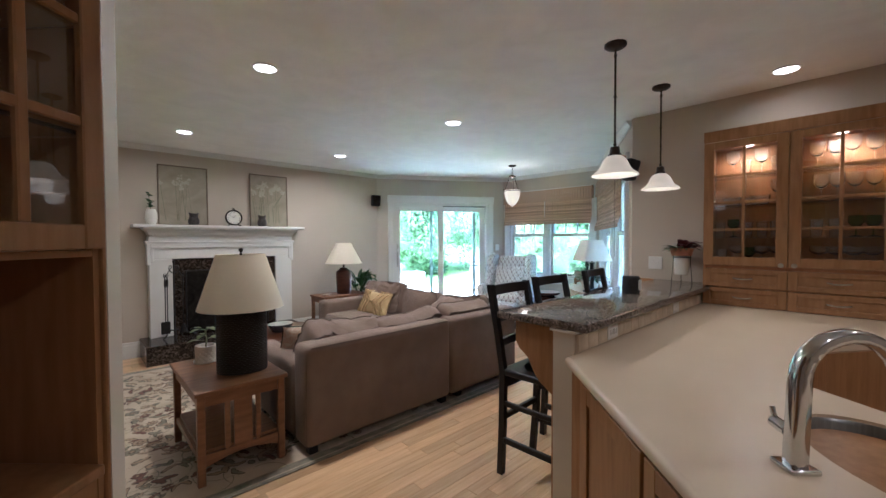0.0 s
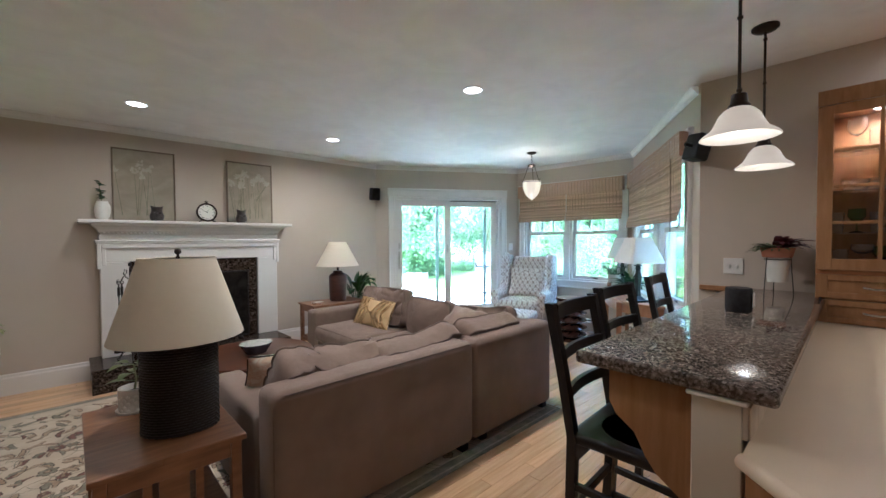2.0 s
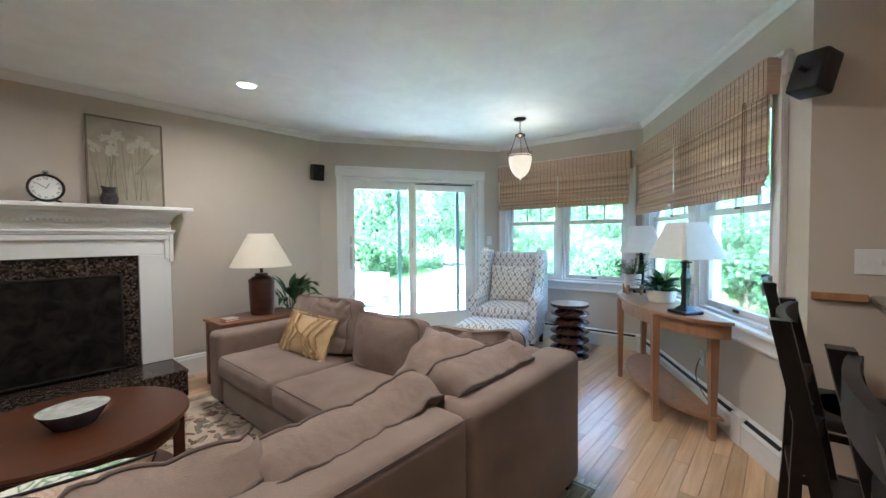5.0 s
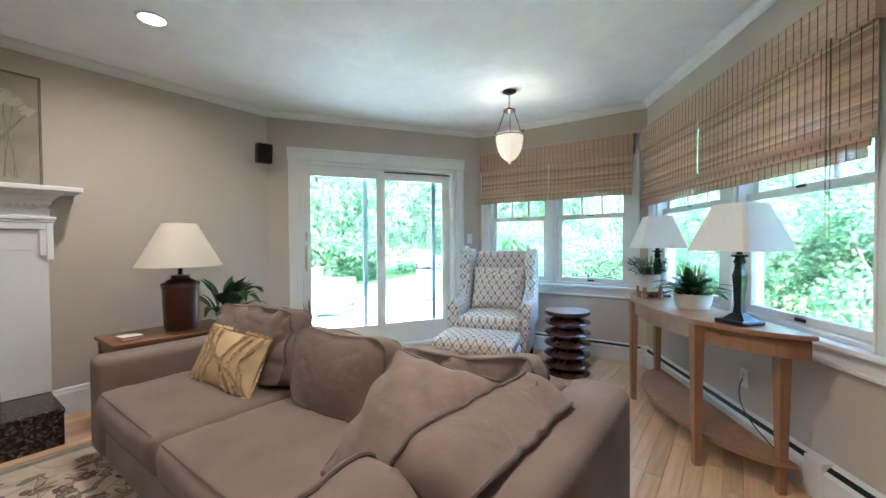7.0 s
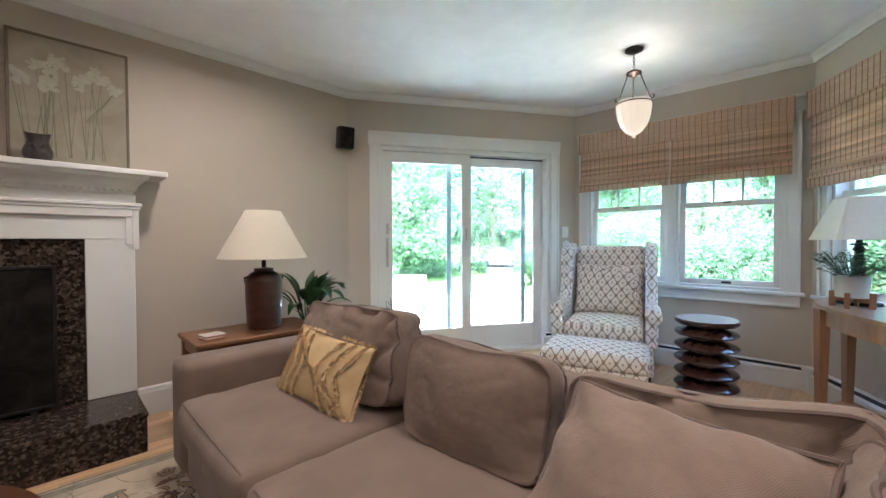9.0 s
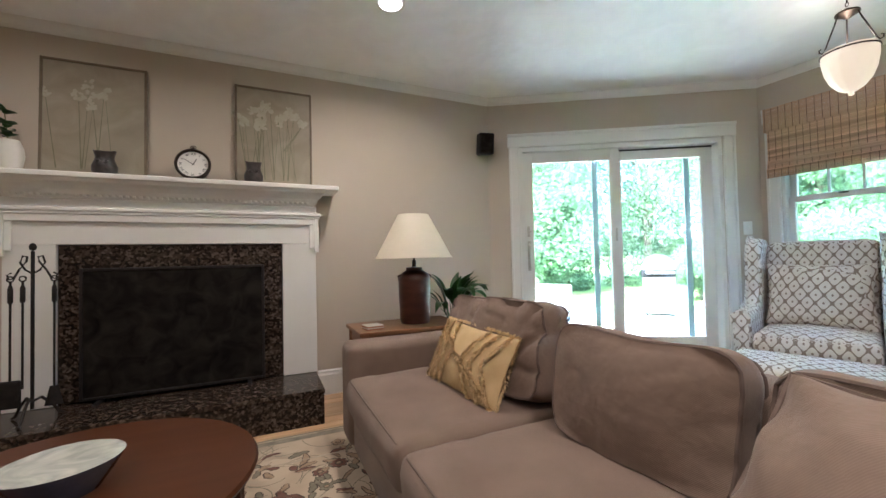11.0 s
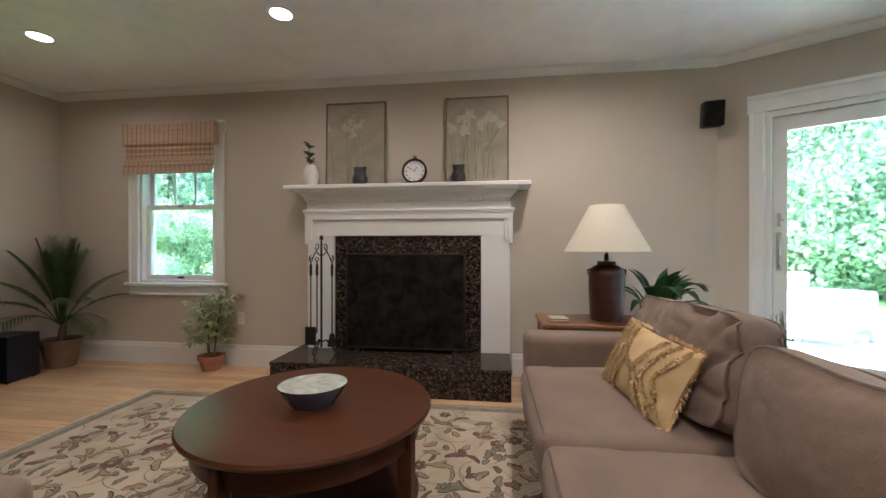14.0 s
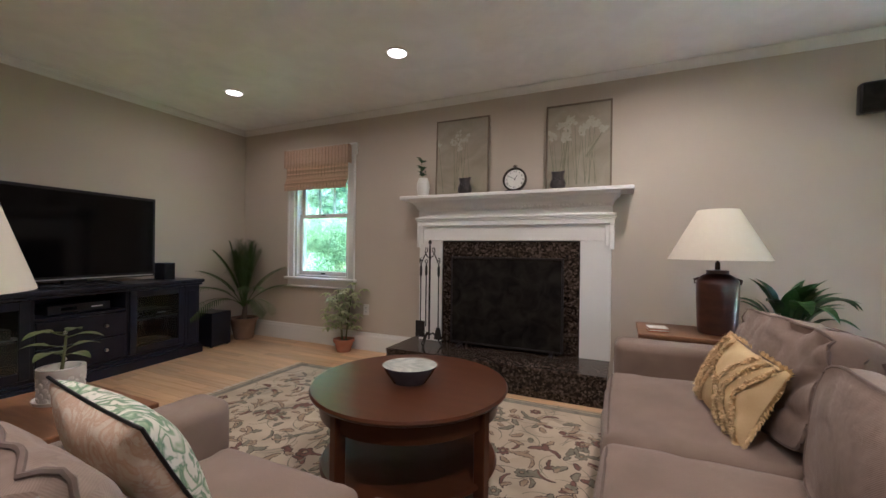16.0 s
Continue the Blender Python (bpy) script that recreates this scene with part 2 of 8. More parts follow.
SOFA = shade("taupe_microfibre", (0.178, 0.126, 0.096), (0.232, 0.170, 0.132), rough=0.92, scale=5, bump=0.3, bump_scale=300, sheen=0.12, fine=0.12)
CUSHION = shade("rumpled_microfibre", (0.178, 0.126, 0.096), (0.232, 0.170, 0.132), rough=0.92, scale=5, bump=0.4, bump_scale=22, sheen=0.12, fine=0.12)
PIPING = shade("sofa_piping", (0.12, 0.085, 0.07), (0.16, 0.12, 0.10), rough=0.9, scale=30)
MAPLE = shade("honey_maple", (0.26, 0.135, 0.056), (0.35, 0.19, 0.085), spec=0.25, rough=0.36, scale=6, stretch=(6, 6, 0.8), bump=0.03, bump_scale=60, vary=0.06, fine=0.06)
CHERRY = shade("cherry_table_wood", (0.060, 0.020, 0.0085), (0.082, 0.029, 0.012), spec=0.25, rough=0.30, scale=3, stretch=(1, 6, 6), bump=0.02, bump_scale=120, fine=0.06)
OAKBROWN = shade("mission_oak", (0.165, 0.072, 0.032), (0.255, 0.122, 0.057), rough=0.38, scale=6, stretch=(1, 7, 7), bump=0.04, bump_scale=70, fine=0.1)
BEECH = shade("light_beech", (0.26, 0.135, 0.068), (0.35, 0.195, 0.108), rough=0.35, scale=5, stretch=(5, 5, 1), bump=0.03, bump_scale=80, fine=0.06)
BLACKWOOD = shade("black_stool_paint", (0.008, 0.007, 0.007), (0.014, 0.012, 0.011), rough=0.30, scale=20, bump=0.03, bump_scale=90, rough2=0.42, spec=0.3)
NAVY = shade("black_cabinet_paint", (0.006, 0.007, 0.012), (0.011, 0.012, 0.019), rough=0.33, scale=12, bump=0.03, bump_scale=70, spec=0.3)
COUNTER = shade("beige_solid_surface", (0.63, 0.515, 0.375), (0.67, 0.555, 0.41), rough=0.33, scale=2.0, fine=0.02, bump_scale=140)
CHROME = shade("chrome", (0.62, 0.63, 0.65), (0.68, 0.69, 0.70), rough=0.10, metal=1.0, scale=12)
STEEL = shade("brushed_steel", (0.50, 0.50, 0.50), (0.58, 0.58, 0.57), rough=0.30, metal=1.0, scale=14, stretch=(1, 30, 1))
NICKEL = shade("brushed_nickel", (0.50, 0.47, 0.42), (0.58, 0.55, 0.50), rough=0.28, metal=1.0, scale=30)
IRON = shade("black_iron", (0.012, 0.011, 0.011), (0.025, 0.022, 0.020), rough=0.5, metal=0.4, scale=40, bump=0.1, bump_scale=120)
BRONZE = shade("oiled_bronze", (0.030, 0.022, 0.018), (0.055, 0.040, 0.030), rough=0.42, metal=0.7, scale=30)
BLACK = shade("black_plastic", (0.007, 0.007, 0.008), (0.011, 0.011, 0.012), rough=0.45, scale=30, spec=0.3)
SCREEN = shade("dark_screen", (0.002, 0.002, 0.0025), (0.003, 0.003, 0.0035), rough=0.10, spec=0.22, scale=3)
PLATE = shade("white_plastic", (0.72, 0.71, 0.68), (0.76, 0.75, 0.72), rough=0.35, scale=20)
GLASS = clear("window_glass", (0.43, 0.51, 0.485), 0.03)
CLEARGLASS = clear("cabinet_glass", (0.97, 0.99, 0.98), 0.01)
THIN = clear("drinking_glass", (0.97, 0.99, 0.98), 0.02, 1.5)
THIN.node_tree.nodes["Principled BSDF"].inputs["Transmission Weight"].default_value = 0.97
GREENGLASS = clear("green_glass", (0.45, 0.75, 0.50))
CANLIGHT = glow("lit_lens", (1.0, 0.90, 0.76), 0.3)


def granite(name, dark, mid, light, scale, rough):
    m = shade(name, dark, mid, rough=rough, scale=scale, spec=0.3)
    nt = m.node_tree
    nd, lk = nt.nodes, nt.links
    tc = nd.new("ShaderNodeTexCoord")
    vo = nd.new("ShaderNodeTexVoronoi")
    vo.inputs["Scale"].default_value = scale * 3.2
    nz = nd.new("ShaderNodeTexNoise")
    nz.inputs["Scale"].default_value, nz.inputs["Detail"].default_value = scale * 1.5, 6.0
    ad = nd.new("ShaderNodeVectorMath")
    ad.operation = "MULTIPLY_ADD"
    ad.inputs[1].default_value = (0.02, 0.02, 0.02)
    lk.new(nz.outputs[1], ad.inputs[0])
    lk.new(tc.outputs["Object"], ad.inputs[2])
    lk.new(ad.outputs[0], vo.inputs["Vector"])
    sp = nd.new("ShaderNodeSeparateColor")
    lk.new(vo.outputs["Color"], sp.inputs[0])
    cr = nd.new("ShaderNodeValToRGB")
    cr.color_ramp.interpolation = "CONSTANT"
    els = cr.color_ramp.elements
    els[0].position, els[0].color = 0.0, (*dark, 1)
    els[1].position, els[1].color = 0.34, (*mid, 1)
    for pos, c in ((0.56, [0.6 * a + 0.4 * b for a, b in zip(mid, light)]), (0.72, dark), (0.80, light), (0.93, mid)):
        e = els.new(pos)
        e.color = (*c, 1)
    lk.new(sp.outputs[0], cr.inputs[0])
    mx = nd.new("ShaderNodeMix")
    mx.data_type = "RGBA"
    mx.inputs["Factor"].default_value = 0.3
    lk.new(cr.outputs[0], mx.inputs["A"])
    lk.new(nd["Color Ramp"].outputs[0], mx.inputs["B"])
    lk.new(mx.outputs["Result"], nd["Principled BSDF"].inputs["Base Color"])
    return m


def corduroy(m, pitch):
    """Fine ribs across the cloth, in colour and relief."""
    nt = m.node_tree
    nd, lk = nt.nodes, nt.links
    b = nd["Principled BSDF"]
    uv = nd.new("ShaderNodeUVMap")
    wv = nd.new("ShaderNodeTexWave")
    wv.bands_direction = "DIAGONAL"
    wv.inputs["Scale"].default_value = 2 * math.pi / (10 * pitch * 1.414)
    wv.inputs["Distortion"].default_value, wv.inputs["Detail Scale"].default_value = 1.2, 0.4
    lk.new(uv.outputs[0], wv.inputs["Vector"])
    mr = nd.new("ShaderNodeMapRange")
    mr.inputs[3].default_value, mr.inputs[4].default_value = 0.93, 1.05
    lk.new(wv.outputs["Fac"], mr.inputs[0])
    mx = nd.new("ShaderNodeVectorMath")
    mx.operation = "SCALE"
    lk.new(b.inputs["Base Color"].links[0].from_socket, mx.inputs[0])
    lk.new(mr.outputs[0], mx.inputs["Scale"])
    lk.new(mx.outputs[0], b.inputs["Base Color"])
    bp = nd.new("ShaderNodeBump")
    bp.inputs["Strength"].default_value, bp.inputs["Distance"].default_value = 0.2, 0.0015
    lk.new(wv.outputs["Fac"], bp.inputs["Height"])
    lk.new(b.inputs["Normal"].links[0].from_socket, bp.inputs["Normal"])
    lk.new(bp.outputs[0], b.inputs["Normal"])


corduroy(SOFA, 0.0034)
corduroy(CUSHION, 0.0034)


GRANITE = granite("brown_granite", (0.008, 0.0065, 0.006), (0.048, 0.034, 0.026), (0.15, 0.115, 0.09), 24, 0.16)
BARGRANITE = granite("polished_bar_granite", (0.030, 0.025, 0.022), (0.15, 0.12, 0.10), (0.40, 0.35, 0.30), 52, 0.07)

# ---- plan ----
FS, SW, WW, WK = (5.38, 7.615), (7.40, 6.375), (7.484, 4.517), (5.36, 3.234)
NW = (-0.50, 7.615)


def along(a, b):
    """A frame whose x runs from a to b, whose y points out of the room, at a."""
    d = Vector((b[0] - a[0], b[1] - a[1]))
    return Matrix.Translation((a[0], a[1], 0)) @ Matrix.Rotation(math.atan2(d.y, d.x), 4, "Z"), d.length


def wall(name, a, b, openings=(), ext=(0.0, 0.0), th=0.16, z1=CEIL + 0.02, z0=0.0, label="", mat=None):
    """A wall with its room face on the line a-b (room on the right of the way), openings (u0, u1, z0, z1) cut through."""
    m, length = along(a, b)
    us = sorted({-ext[0], length + ext[1], *[o[0] for o in openings], *[o[1] for o in openings]})
    zs = sorted({z0, z1, *[o[2] for o in openings], *[o[3] for o in openings]})
    solid = {}
    for i in range(len(us) - 1):
        for j in range(len(zs) - 1):
            u, z = (us[i] + us[i + 1]) / 2, (zs[j] + zs[j + 1]) / 2
            solid[i, j] = not any(o[0] < u < o[1] and o[2] < z < o[3] for o in openings)
    bm = bmesh.new()
    for (i, j), s in solid.items():
        if not s:
            continue
        u0, u1, w0, w1 = us[i], us[i + 1], zs[j], zs[j + 1]
        q = [[(u0, w0), (u1, w0), (u1, w1), (u0, w1)]]
        for y in (0, th):
            bm.faces.new([bm.verts.new((u, y, w)) for u, w in q[0]])
        for (di, dj), (p, r) in {(-1, 0): ((u0, w0), (u0, w1)), (1, 0): ((u1, w0), (u1, w1)), (0, -1): ((u0, w0), (u1, w0)), (0, 1): ((u0, w1), (u1, w1))}.items():
            if not solid.get((i + di, j + dj), False):
                bm.faces.new([bm.verts.new(c) for c in ((p[0], 0, p[1]), (r[0], 0, r[1]), (r[0], th, r[1]), (p[0], th, p[1]))])
    bmesh.ops.remove_doubles(bm, verts=bm.verts, dist=1e-5)
    ob = part(name, bm, mat or PAINT, at=m)
    return tagged(ob, label or "taupe painted plaster wall with white trim", "wall", kind="structure")


# window openings: (u0, u1, z0, z1) within each wall
W3 = (0.86, 1.63, 0.745, 2.10)
SL = (0.29, 2.07, 0.0, 2.06)
W1A, W1B = (0.15, 0.88, 0.74, 2.13), (0.95, 1.70, 0.74, 2.13)
W2A, W2B = (0.20, 1.20, 0.74, 2.13), (1.33, 2.23, 0.74, 2.13)
wall("wall_north", NW, FS, [W3, (3.02, 3.82, 0.24, 1.0)], ext=(0.16, 0.0))
wall("wall_slider", FS, SW, [SL], ext=(0.0, 0.05))
wall("wall_nook", SW, WW, [W1A, W1B], ext=(0.05, 0.05))
wall("wall_window", WW, WK, [W2A, W2B], ext=(0.05, 0.0))
wall("wall_kitchen", WK, (5.36, -0.8), ext=(0.0, 0.16))
wall("wall_back", (5.36, -0.8), (-0.50, -0.8), ext=(0.16, 0.16))
wall("wall_west", (-0.50, -0.8), NW, ext=(0.16, 0.16))
stub = prism([(-0.49, 3.02), (-0.49, 3.18), (1.545, 3.18), (1.505, 2.94), (1.287, 3.150), (1.157, 3.02)], 0, CEIL)
tagged(part("wall_partition", stub, PAINT), "taupe painted partition wall end beside the tall cabinet", "wall", kind="structure")
bm = prism([(-0.68, -1.0), (5.5, -1.0), (5.5, 3.2), (7.7, 4.4), (7.6, 6.5), (5.5, 7.78), (-0.68, 7.78)], CEIL, CEIL + 0.12)
tagged(part("ceiling", bm, CEILING), "white hand-textured plaster ceiling", "ceiling", kind="structure")

ROOM = [(-0.50, 3.18), NW, FS, SW, WW, (5.40, 3.258)]
CROWN = [(0, CEIL - 0.065), (0.012, CEIL - 0.065), (0.018, CEIL - 0.045), (0.045, CEIL - 0.018), (0.05, CEIL - 0.002), (0, CEIL - 0.002)]
tagged(part("crown_trim", sweep(CROWN, ROOM), WHITE), "narrow white crown moulding along the ceiling", "trim", kind="structure")
BASE = [(0, 0.0), (0.018, 0.0), (0.018, 0.15), (0.012, 0.165), (0.012, 0.18), (0.005, 0.19), (0, 0.19)]
for nm, pts in (("baseboard", [(-0.50, 3.18), NW, (2.08, 7.615)]), ("baseboard", [(3.80, 7.615), FS, (5.54, 7.517)])):
    tagged(part(nm, sweep(BASE, pts), WHITE), "tall white painted baseboard with moulded top", "baseboard", kind="structure")

# ---- windows and door ----
FENCE = shade("woven_bamboo", (0.42, 0.27, 0.18), (0.62, 0.435, 0.31), rough=0.7, scale=30, stretch=(0.12, 0.12, 9), fine=0.25, bump_scale=90)
THREAD = shade("brown_blind_thread", (0.10, 0.055, 0.032), (0.15, 0.085, 0.05), rough=0.8, scale=40)
CLOTH = FENCE.copy()
nt = CLOTH.node_tree
geo = nt.nodes.new("ShaderNodeNewGeometry")
hs = nt.nodes.new("ShaderNodeHueSaturation")
mr = nt.nodes.new("ShaderNodeMapRange")
mr.inputs[3].default_value, mr.inputs[4].default_value = 0.75, 1.45
nt.links.new(geo.outputs["Random Per Island"], mr.inputs[0])
nt.links.new(mr.outputs[0], hs.inputs["Value"])
b = nt.nodes["Principled BSDF"]
nt.links.new(b.inputs["Base Color"].links[0].from_socket, hs.inputs["Color"])
nt.links.new(hs.outputs[0], b.inputs["Base Color"])
tl = nt.nodes.new("ShaderNodeBsdfTranslucent")
nt.links.new(hs.outputs[0], tl.inputs[0])
mx = nt.nodes.new("ShaderNodeMixShader")
mx.inputs[0].default_value = 0.42
nt.links.new(b.outputs[0], mx.inputs[1])
nt.links.new(tl.outputs[0], mx.inputs[2])
nt.links.new(mx.outputs[0], nt.nodes["Material Output"].inputs[0])


def casing(parent, u0, u1, z0, z1, w=0.095, head=0.125, sill=True, horn=0.02):
    """Moulded white trim round an opening."""
    for x0, x1 in ((u0 - w, u0), (u1, u1 + w)):
        bm = box(x0, x1, -0.022, 0.0, z0, z1, 0.003, 1)
        s = 1 if x0 < u0 else -1
        e = x0 if s > 0 else x1
        add_box(bm, min(e, e + s * 0.022), max(e, e + s * 0.022), -0.034, -0.0225, z0, z1, 0.004, 2)
        i = u0 if s > 0 else u1
        add_box(bm, min(i, i - s * 0.016), max(i, i - s * 0.016), -0.029, -0.0225, z0, z1, 0.003, 1)
        part("side_casing", bm, WHITE, parent)
    bm = box(u0 - w - horn, u1 + w + horn, -0.026, 0.0, z1 + 0.0005, z1 + head, 0.003, 1)
    add_box(bm, u0 - w - horn, u1 + w + horn, -0.04, -0.0262, z1 + head - 0.03, z1 + head, 0.006, 2)
    part("head_casing", bm, WHITE, parent)
    if sill:
        part("window_sill", box(u0 - w - 0.025, u1 + w + 0.025, -0.06, 0.03, z0 - 0.028, z0, 0.008, 3), WHITE, parent)
        bm = box(u0 - w, u1 + w, -0.022, 0.0, z0 - 0.115, z0 - 0.0285, 0.003, 1)
        add_box(bm, u0 - w, u1 + w, -0.032, -0.0222, z0 - 0.115, z0 - 0.095, 0.006, 2)
        part("apron", bm, WHITE, parent)


def sash(parent, u0, u1, z0, z1, y, cols=0, rows=0, st=0.045):
    """One sash of a window with real muntins and its pane."""
    bm = bmesh.new()
    add_box(bm, u0, u0 + st, y, y + 0.035, z0, z1, 0.003, 1)
    add_box(bm, u1 - st, u1, y, y + 0.035, z0, z1, 0.003, 1)
    add_box(bm, u0 + st, u1 - st, y, y + 0.035, z0, z0 + st, 0.003, 1)
    add_box(bm, u0 + st, u1 - st, y, y + 0.035, z1 - st, z1, 0.003, 1)
    sob = part("window_frame", bm, WHITE, parent)
    for k in range(1, cols):
        x = u0 + st + (u1 - u0 - 2 * st) * k / cols
        part("muntin", box(x - 0.008, x + 0.008, y + 0.006, y + 0.026, z0 + st, z1 - st, 0.003, 1), WHITE, sob)
    for k in range(1, rows):
        z = z0 + st + (z1 - z0 - 2 * st) * k / rows
        part("muntin", box(u0 + st, u1 - st, y + 0.007, y + 0.025, z - 0.008, z + 0.008, 0.003, 1), WHITE, sob)
    p = part("pane", box(u0 + st - 0.005, u1 - st + 0.005, y + 0.028, y + 0.032, z0 + st - 0.005, z1 - st + 0.005), GLASS, sob)
    p.visible_shadow = False
    return sob


def double_hung(parent, o, cols=3):
    u0, u1, z0, z1 = o
    bm = bmesh.new()
    for x0, x1 in ((u0, u0 + 0.022), (u1 - 0.022, u1)):
        add_box(bm, x0, x1, 0.002, 0.155, z0, z1, 0.002, 1)
    add_box(bm, u0 + 0.022, u1 - 0.022, 0.002, 0.155, z0, z0 + 0.022, 0.002, 1)
    add_box(bm, u0 + 0.022, u1 - 0.022, 0.002, 0.155, z1 - 0.022, z1, 0.002, 1)
    part("jamb", bm, WHITE, parent)
    zm = z0 + (z1 - z0) * 0.52
    s = sash(parent, u0 + 0.023, u1 - 0.023, z0 + 0.023, zm + 0.02, 0.045)
    sash(parent, u0 + 0.023, u1 - 0.023, zm - 0.02, z1 - 0.023, 0.085, cols=cols)
    um = (u0 + u1) / 2
    part("sash_lock", box(um - 0.03, um + 0.03, 0.034, 0.0447, zm + 0.004, zm + 0.018, 0.003, 1), BRONZE, s, "dark bronze sash lock")
    part("sash_lift", box(um - 0.035, um + 0.035, 0.036, 0.0447, z0 + 0.035, z0 + 0.055, 0.003, 1), BRONZE, s, "dark bronze sash lift")


def reeds(u0, u1, z0, z1, y, gap, rnd, pitch=0.0105):
    """Thin bamboo strips laid one over the other, with gaps between them."""
    bm = bmesh.new()
    z = z0
    while z < z1:
        h = pitch * rnd.uniform(0.75, 1.2) * (1 - gap)
        dy = rnd.uniform(-0.0012, 0.0012)
        tilt = rnd.uniform(-0.0002, 0.0002)
        vs = [bm.verts.new(c) for c in ((u0, y + dy, z), (u1, y + dy, z + tilt), (u1, y + dy, z + h + tilt), (u0, y + dy, z + h), (u0, y + dy + 0.002, z + h / 2), (u1, y + dy + 0.002, z + h / 2 + tilt))]
        bm.faces.new(vs[:4])
        bm.faces.new((vs[3], vs[2], vs[5], vs[4]))
        bm.faces.new((vs[4], vs[5], vs[1], vs[0]))
        z += h + pitch * gap * rnd.uniform(0.5, 1.5)
    return bm


def add_threads(bm, u0, u1, z0, z1, y, step, half, rnd):
    """Upright binding threads."""
    x = u0 + 0.012
    while x < u1 - 0.004:
        add_box(bm, x - half, x + half, y - 0.0012, y + 0.0002, z0, z1)
        x += step + rnd.uniform(-0.003, 0.003)


def blind(name, m, u0, u1, ztop, zbot, splits, label, seed, drop=0.195):
    """A woven roman shade: valance, hanging cloth in leaves, folded hem, cords."""
    rnd = random.Random(seed)
    b = thing(name, label, "blind", m, group="woven bamboo blinds")
    zv = ztop - drop
    v = part("valance", reeds(u0, u1, zv, ztop, -0.092, 0.02, rnd), FENCE, b, kind="stuff")
    for x in (u0, u1):
        mm = Matrix.Translation((x, -0.092, 0)) @ Matrix.Rotation(radians(90), 4, "Z")
        part("valance_return", reeds(0.0, 0.088, zv, ztop, 0, 0.02, rnd), FENCE, b, at=mm)
    bm = bmesh.new()
    add_threads(bm, u0, u1, zv, ztop, -0.0935, 0.046, 0.0016, rnd)
    part("valance_threads", bm, THREAD, v, kind="stuff")
    part("headrail", box(u0 + 0.005, u1 - 0.005, -0.086, -0.045, ztop - 0.045, ztop - 0.004, 0.003, 1), WHITE, b)
    edges = [u0 + 0.008, *splits, u1 - 0.008]
    for a, c in zip(edges, edges[1:]):
        a, c = a + 0.006, c - 0.006
        cl = part("woven_cloth", reeds(a, c, zbot + 0.10, zv + 0.03, -0.068, -0.04, rnd, 0.0125), CLOTH, b, kind="stuff")
        bm = bmesh.new()
        for dz, yy, hh in ((0.0, -0.100, 0.075), (0.045, -0.088, 0.07), (0.075, -0.078, 0.07)):
            bm2 = reeds(a, c, zbot + dz, zbot + dz + hh, yy, 0.04, rnd)
            me = bpy.data.meshes.new("fold")
            bm2.to_mesh(me)
            bm2.free()
            bm.from_mesh(me)
            bpy.data.meshes.remove(me)
        part("folded_hem", bm, CLOTH, b, kind="stuff")
        bm = bmesh.new()
        add_threads(bm, a, c, zbot + 0.13, zv + 0.03, -0.0695, 0.046, 0.0015, rnd)
        add_threads(bm, a, c, zbot, zbot + 0.072, -0.1015, 0.046, 0.0015, rnd)
        add_threads(bm, a, c, zbot + 0.074, zbot + 0.112, -0.0895, 0.046, 0.0015, rnd)
        part("threads", bm, THREAD, cl, kind="stuff")
    return b


M3, L3 = along(NW, FS)
win = thing("window_1", "white double-hung window beside the fireplace", "window", M3, kind="structure")
casing(win, *W3)
double_hung(win, W3)
blind("bamboo_blind", M3, W3[0] - 0.095, W3[1] + 0.05, 2.20, 1.735, [], "short woven bamboo roman shade half raised on a window", 1)
M1, L1 = along(SW, WW)
win = thing("window_2", "white twin double-hung window in the nook", "window", M1, kind="structure")
casing(win, W1A[0], W1B[1], 0.74, 2.13)
double_hung(win, W1A)
double_hung(win, W1B)
part("mullion", box(W1A[1], W1B[0], -0.024, 0.02, 0.74, 2.13, 0.004, 2), WHITE, win)
blind("bamboo_blind", M1, 0.075, 1.755, 2.235, 1.645, [0.915], "wide woven bamboo roman shade half raised on a twin window", 2)
M2, L2 = along(WW, WK)
win = thing("window_3", "wide white twin double-hung window above the console", "window", M2, kind="structure")
casing(win, W2A[0], W2B[1], 0.74, 2.13)
double_hung(win, W2A)
double_hung(win, W2B)
bm = box(W2A[1], W2B[0], -0.024, 0.02, 0.74, 2.13, 0.004, 2)
part("mullion", bm, WHITE, win)
bb = blind("bamboo_blind", M2, 0.075, 2.30, 2.235, 1.515, [1.02], "wide woven bamboo roman shade half raised with a bead chain", 3)
bm = bmesh.new()
for du in (0.0, 0.022):
    for k in range(100):
        z = 2.05 - k * 0.0085
        add_box(bm, 2.10 + du - 0.0022, 2.10 + du + 0.0022, -0.1042, -0.0998, z, z + 0.0052)
part("bead_chain", bm, THREAD, bb, "dark bead chain loop", kind="stuff")

MS, LS = along(FS, SW)
dr = thing("door_1", "white two-panel sliding glass patio door", "door", MS, kind="structure")
casing(dr, SL[0], SL[1], 0.0, 2.06, head=0.125, sill=False, horn=0.012)
bm = bmesh.new()
add_box(bm, SL[0], SL[0] + 0.035, 0.002, 0.155, 0.0, 2.06, 0.002, 1)
add_box(bm, SL[1] - 0.035, SL[1], 0.002, 0.155, 0.0, 2.06, 0.002, 1)
add_box(bm, SL[0] + 0.035, SL[1] - 0.035, 0.002, 0.155, 2.02, 2.06, 0.002, 1)
add_box(bm, SL[0] + 0.035, SL[1] - 0.035, 0.002, 0.155, 0.0, 0.035, 0.002, 1)
part("jamb", bm, WHITE, dr)


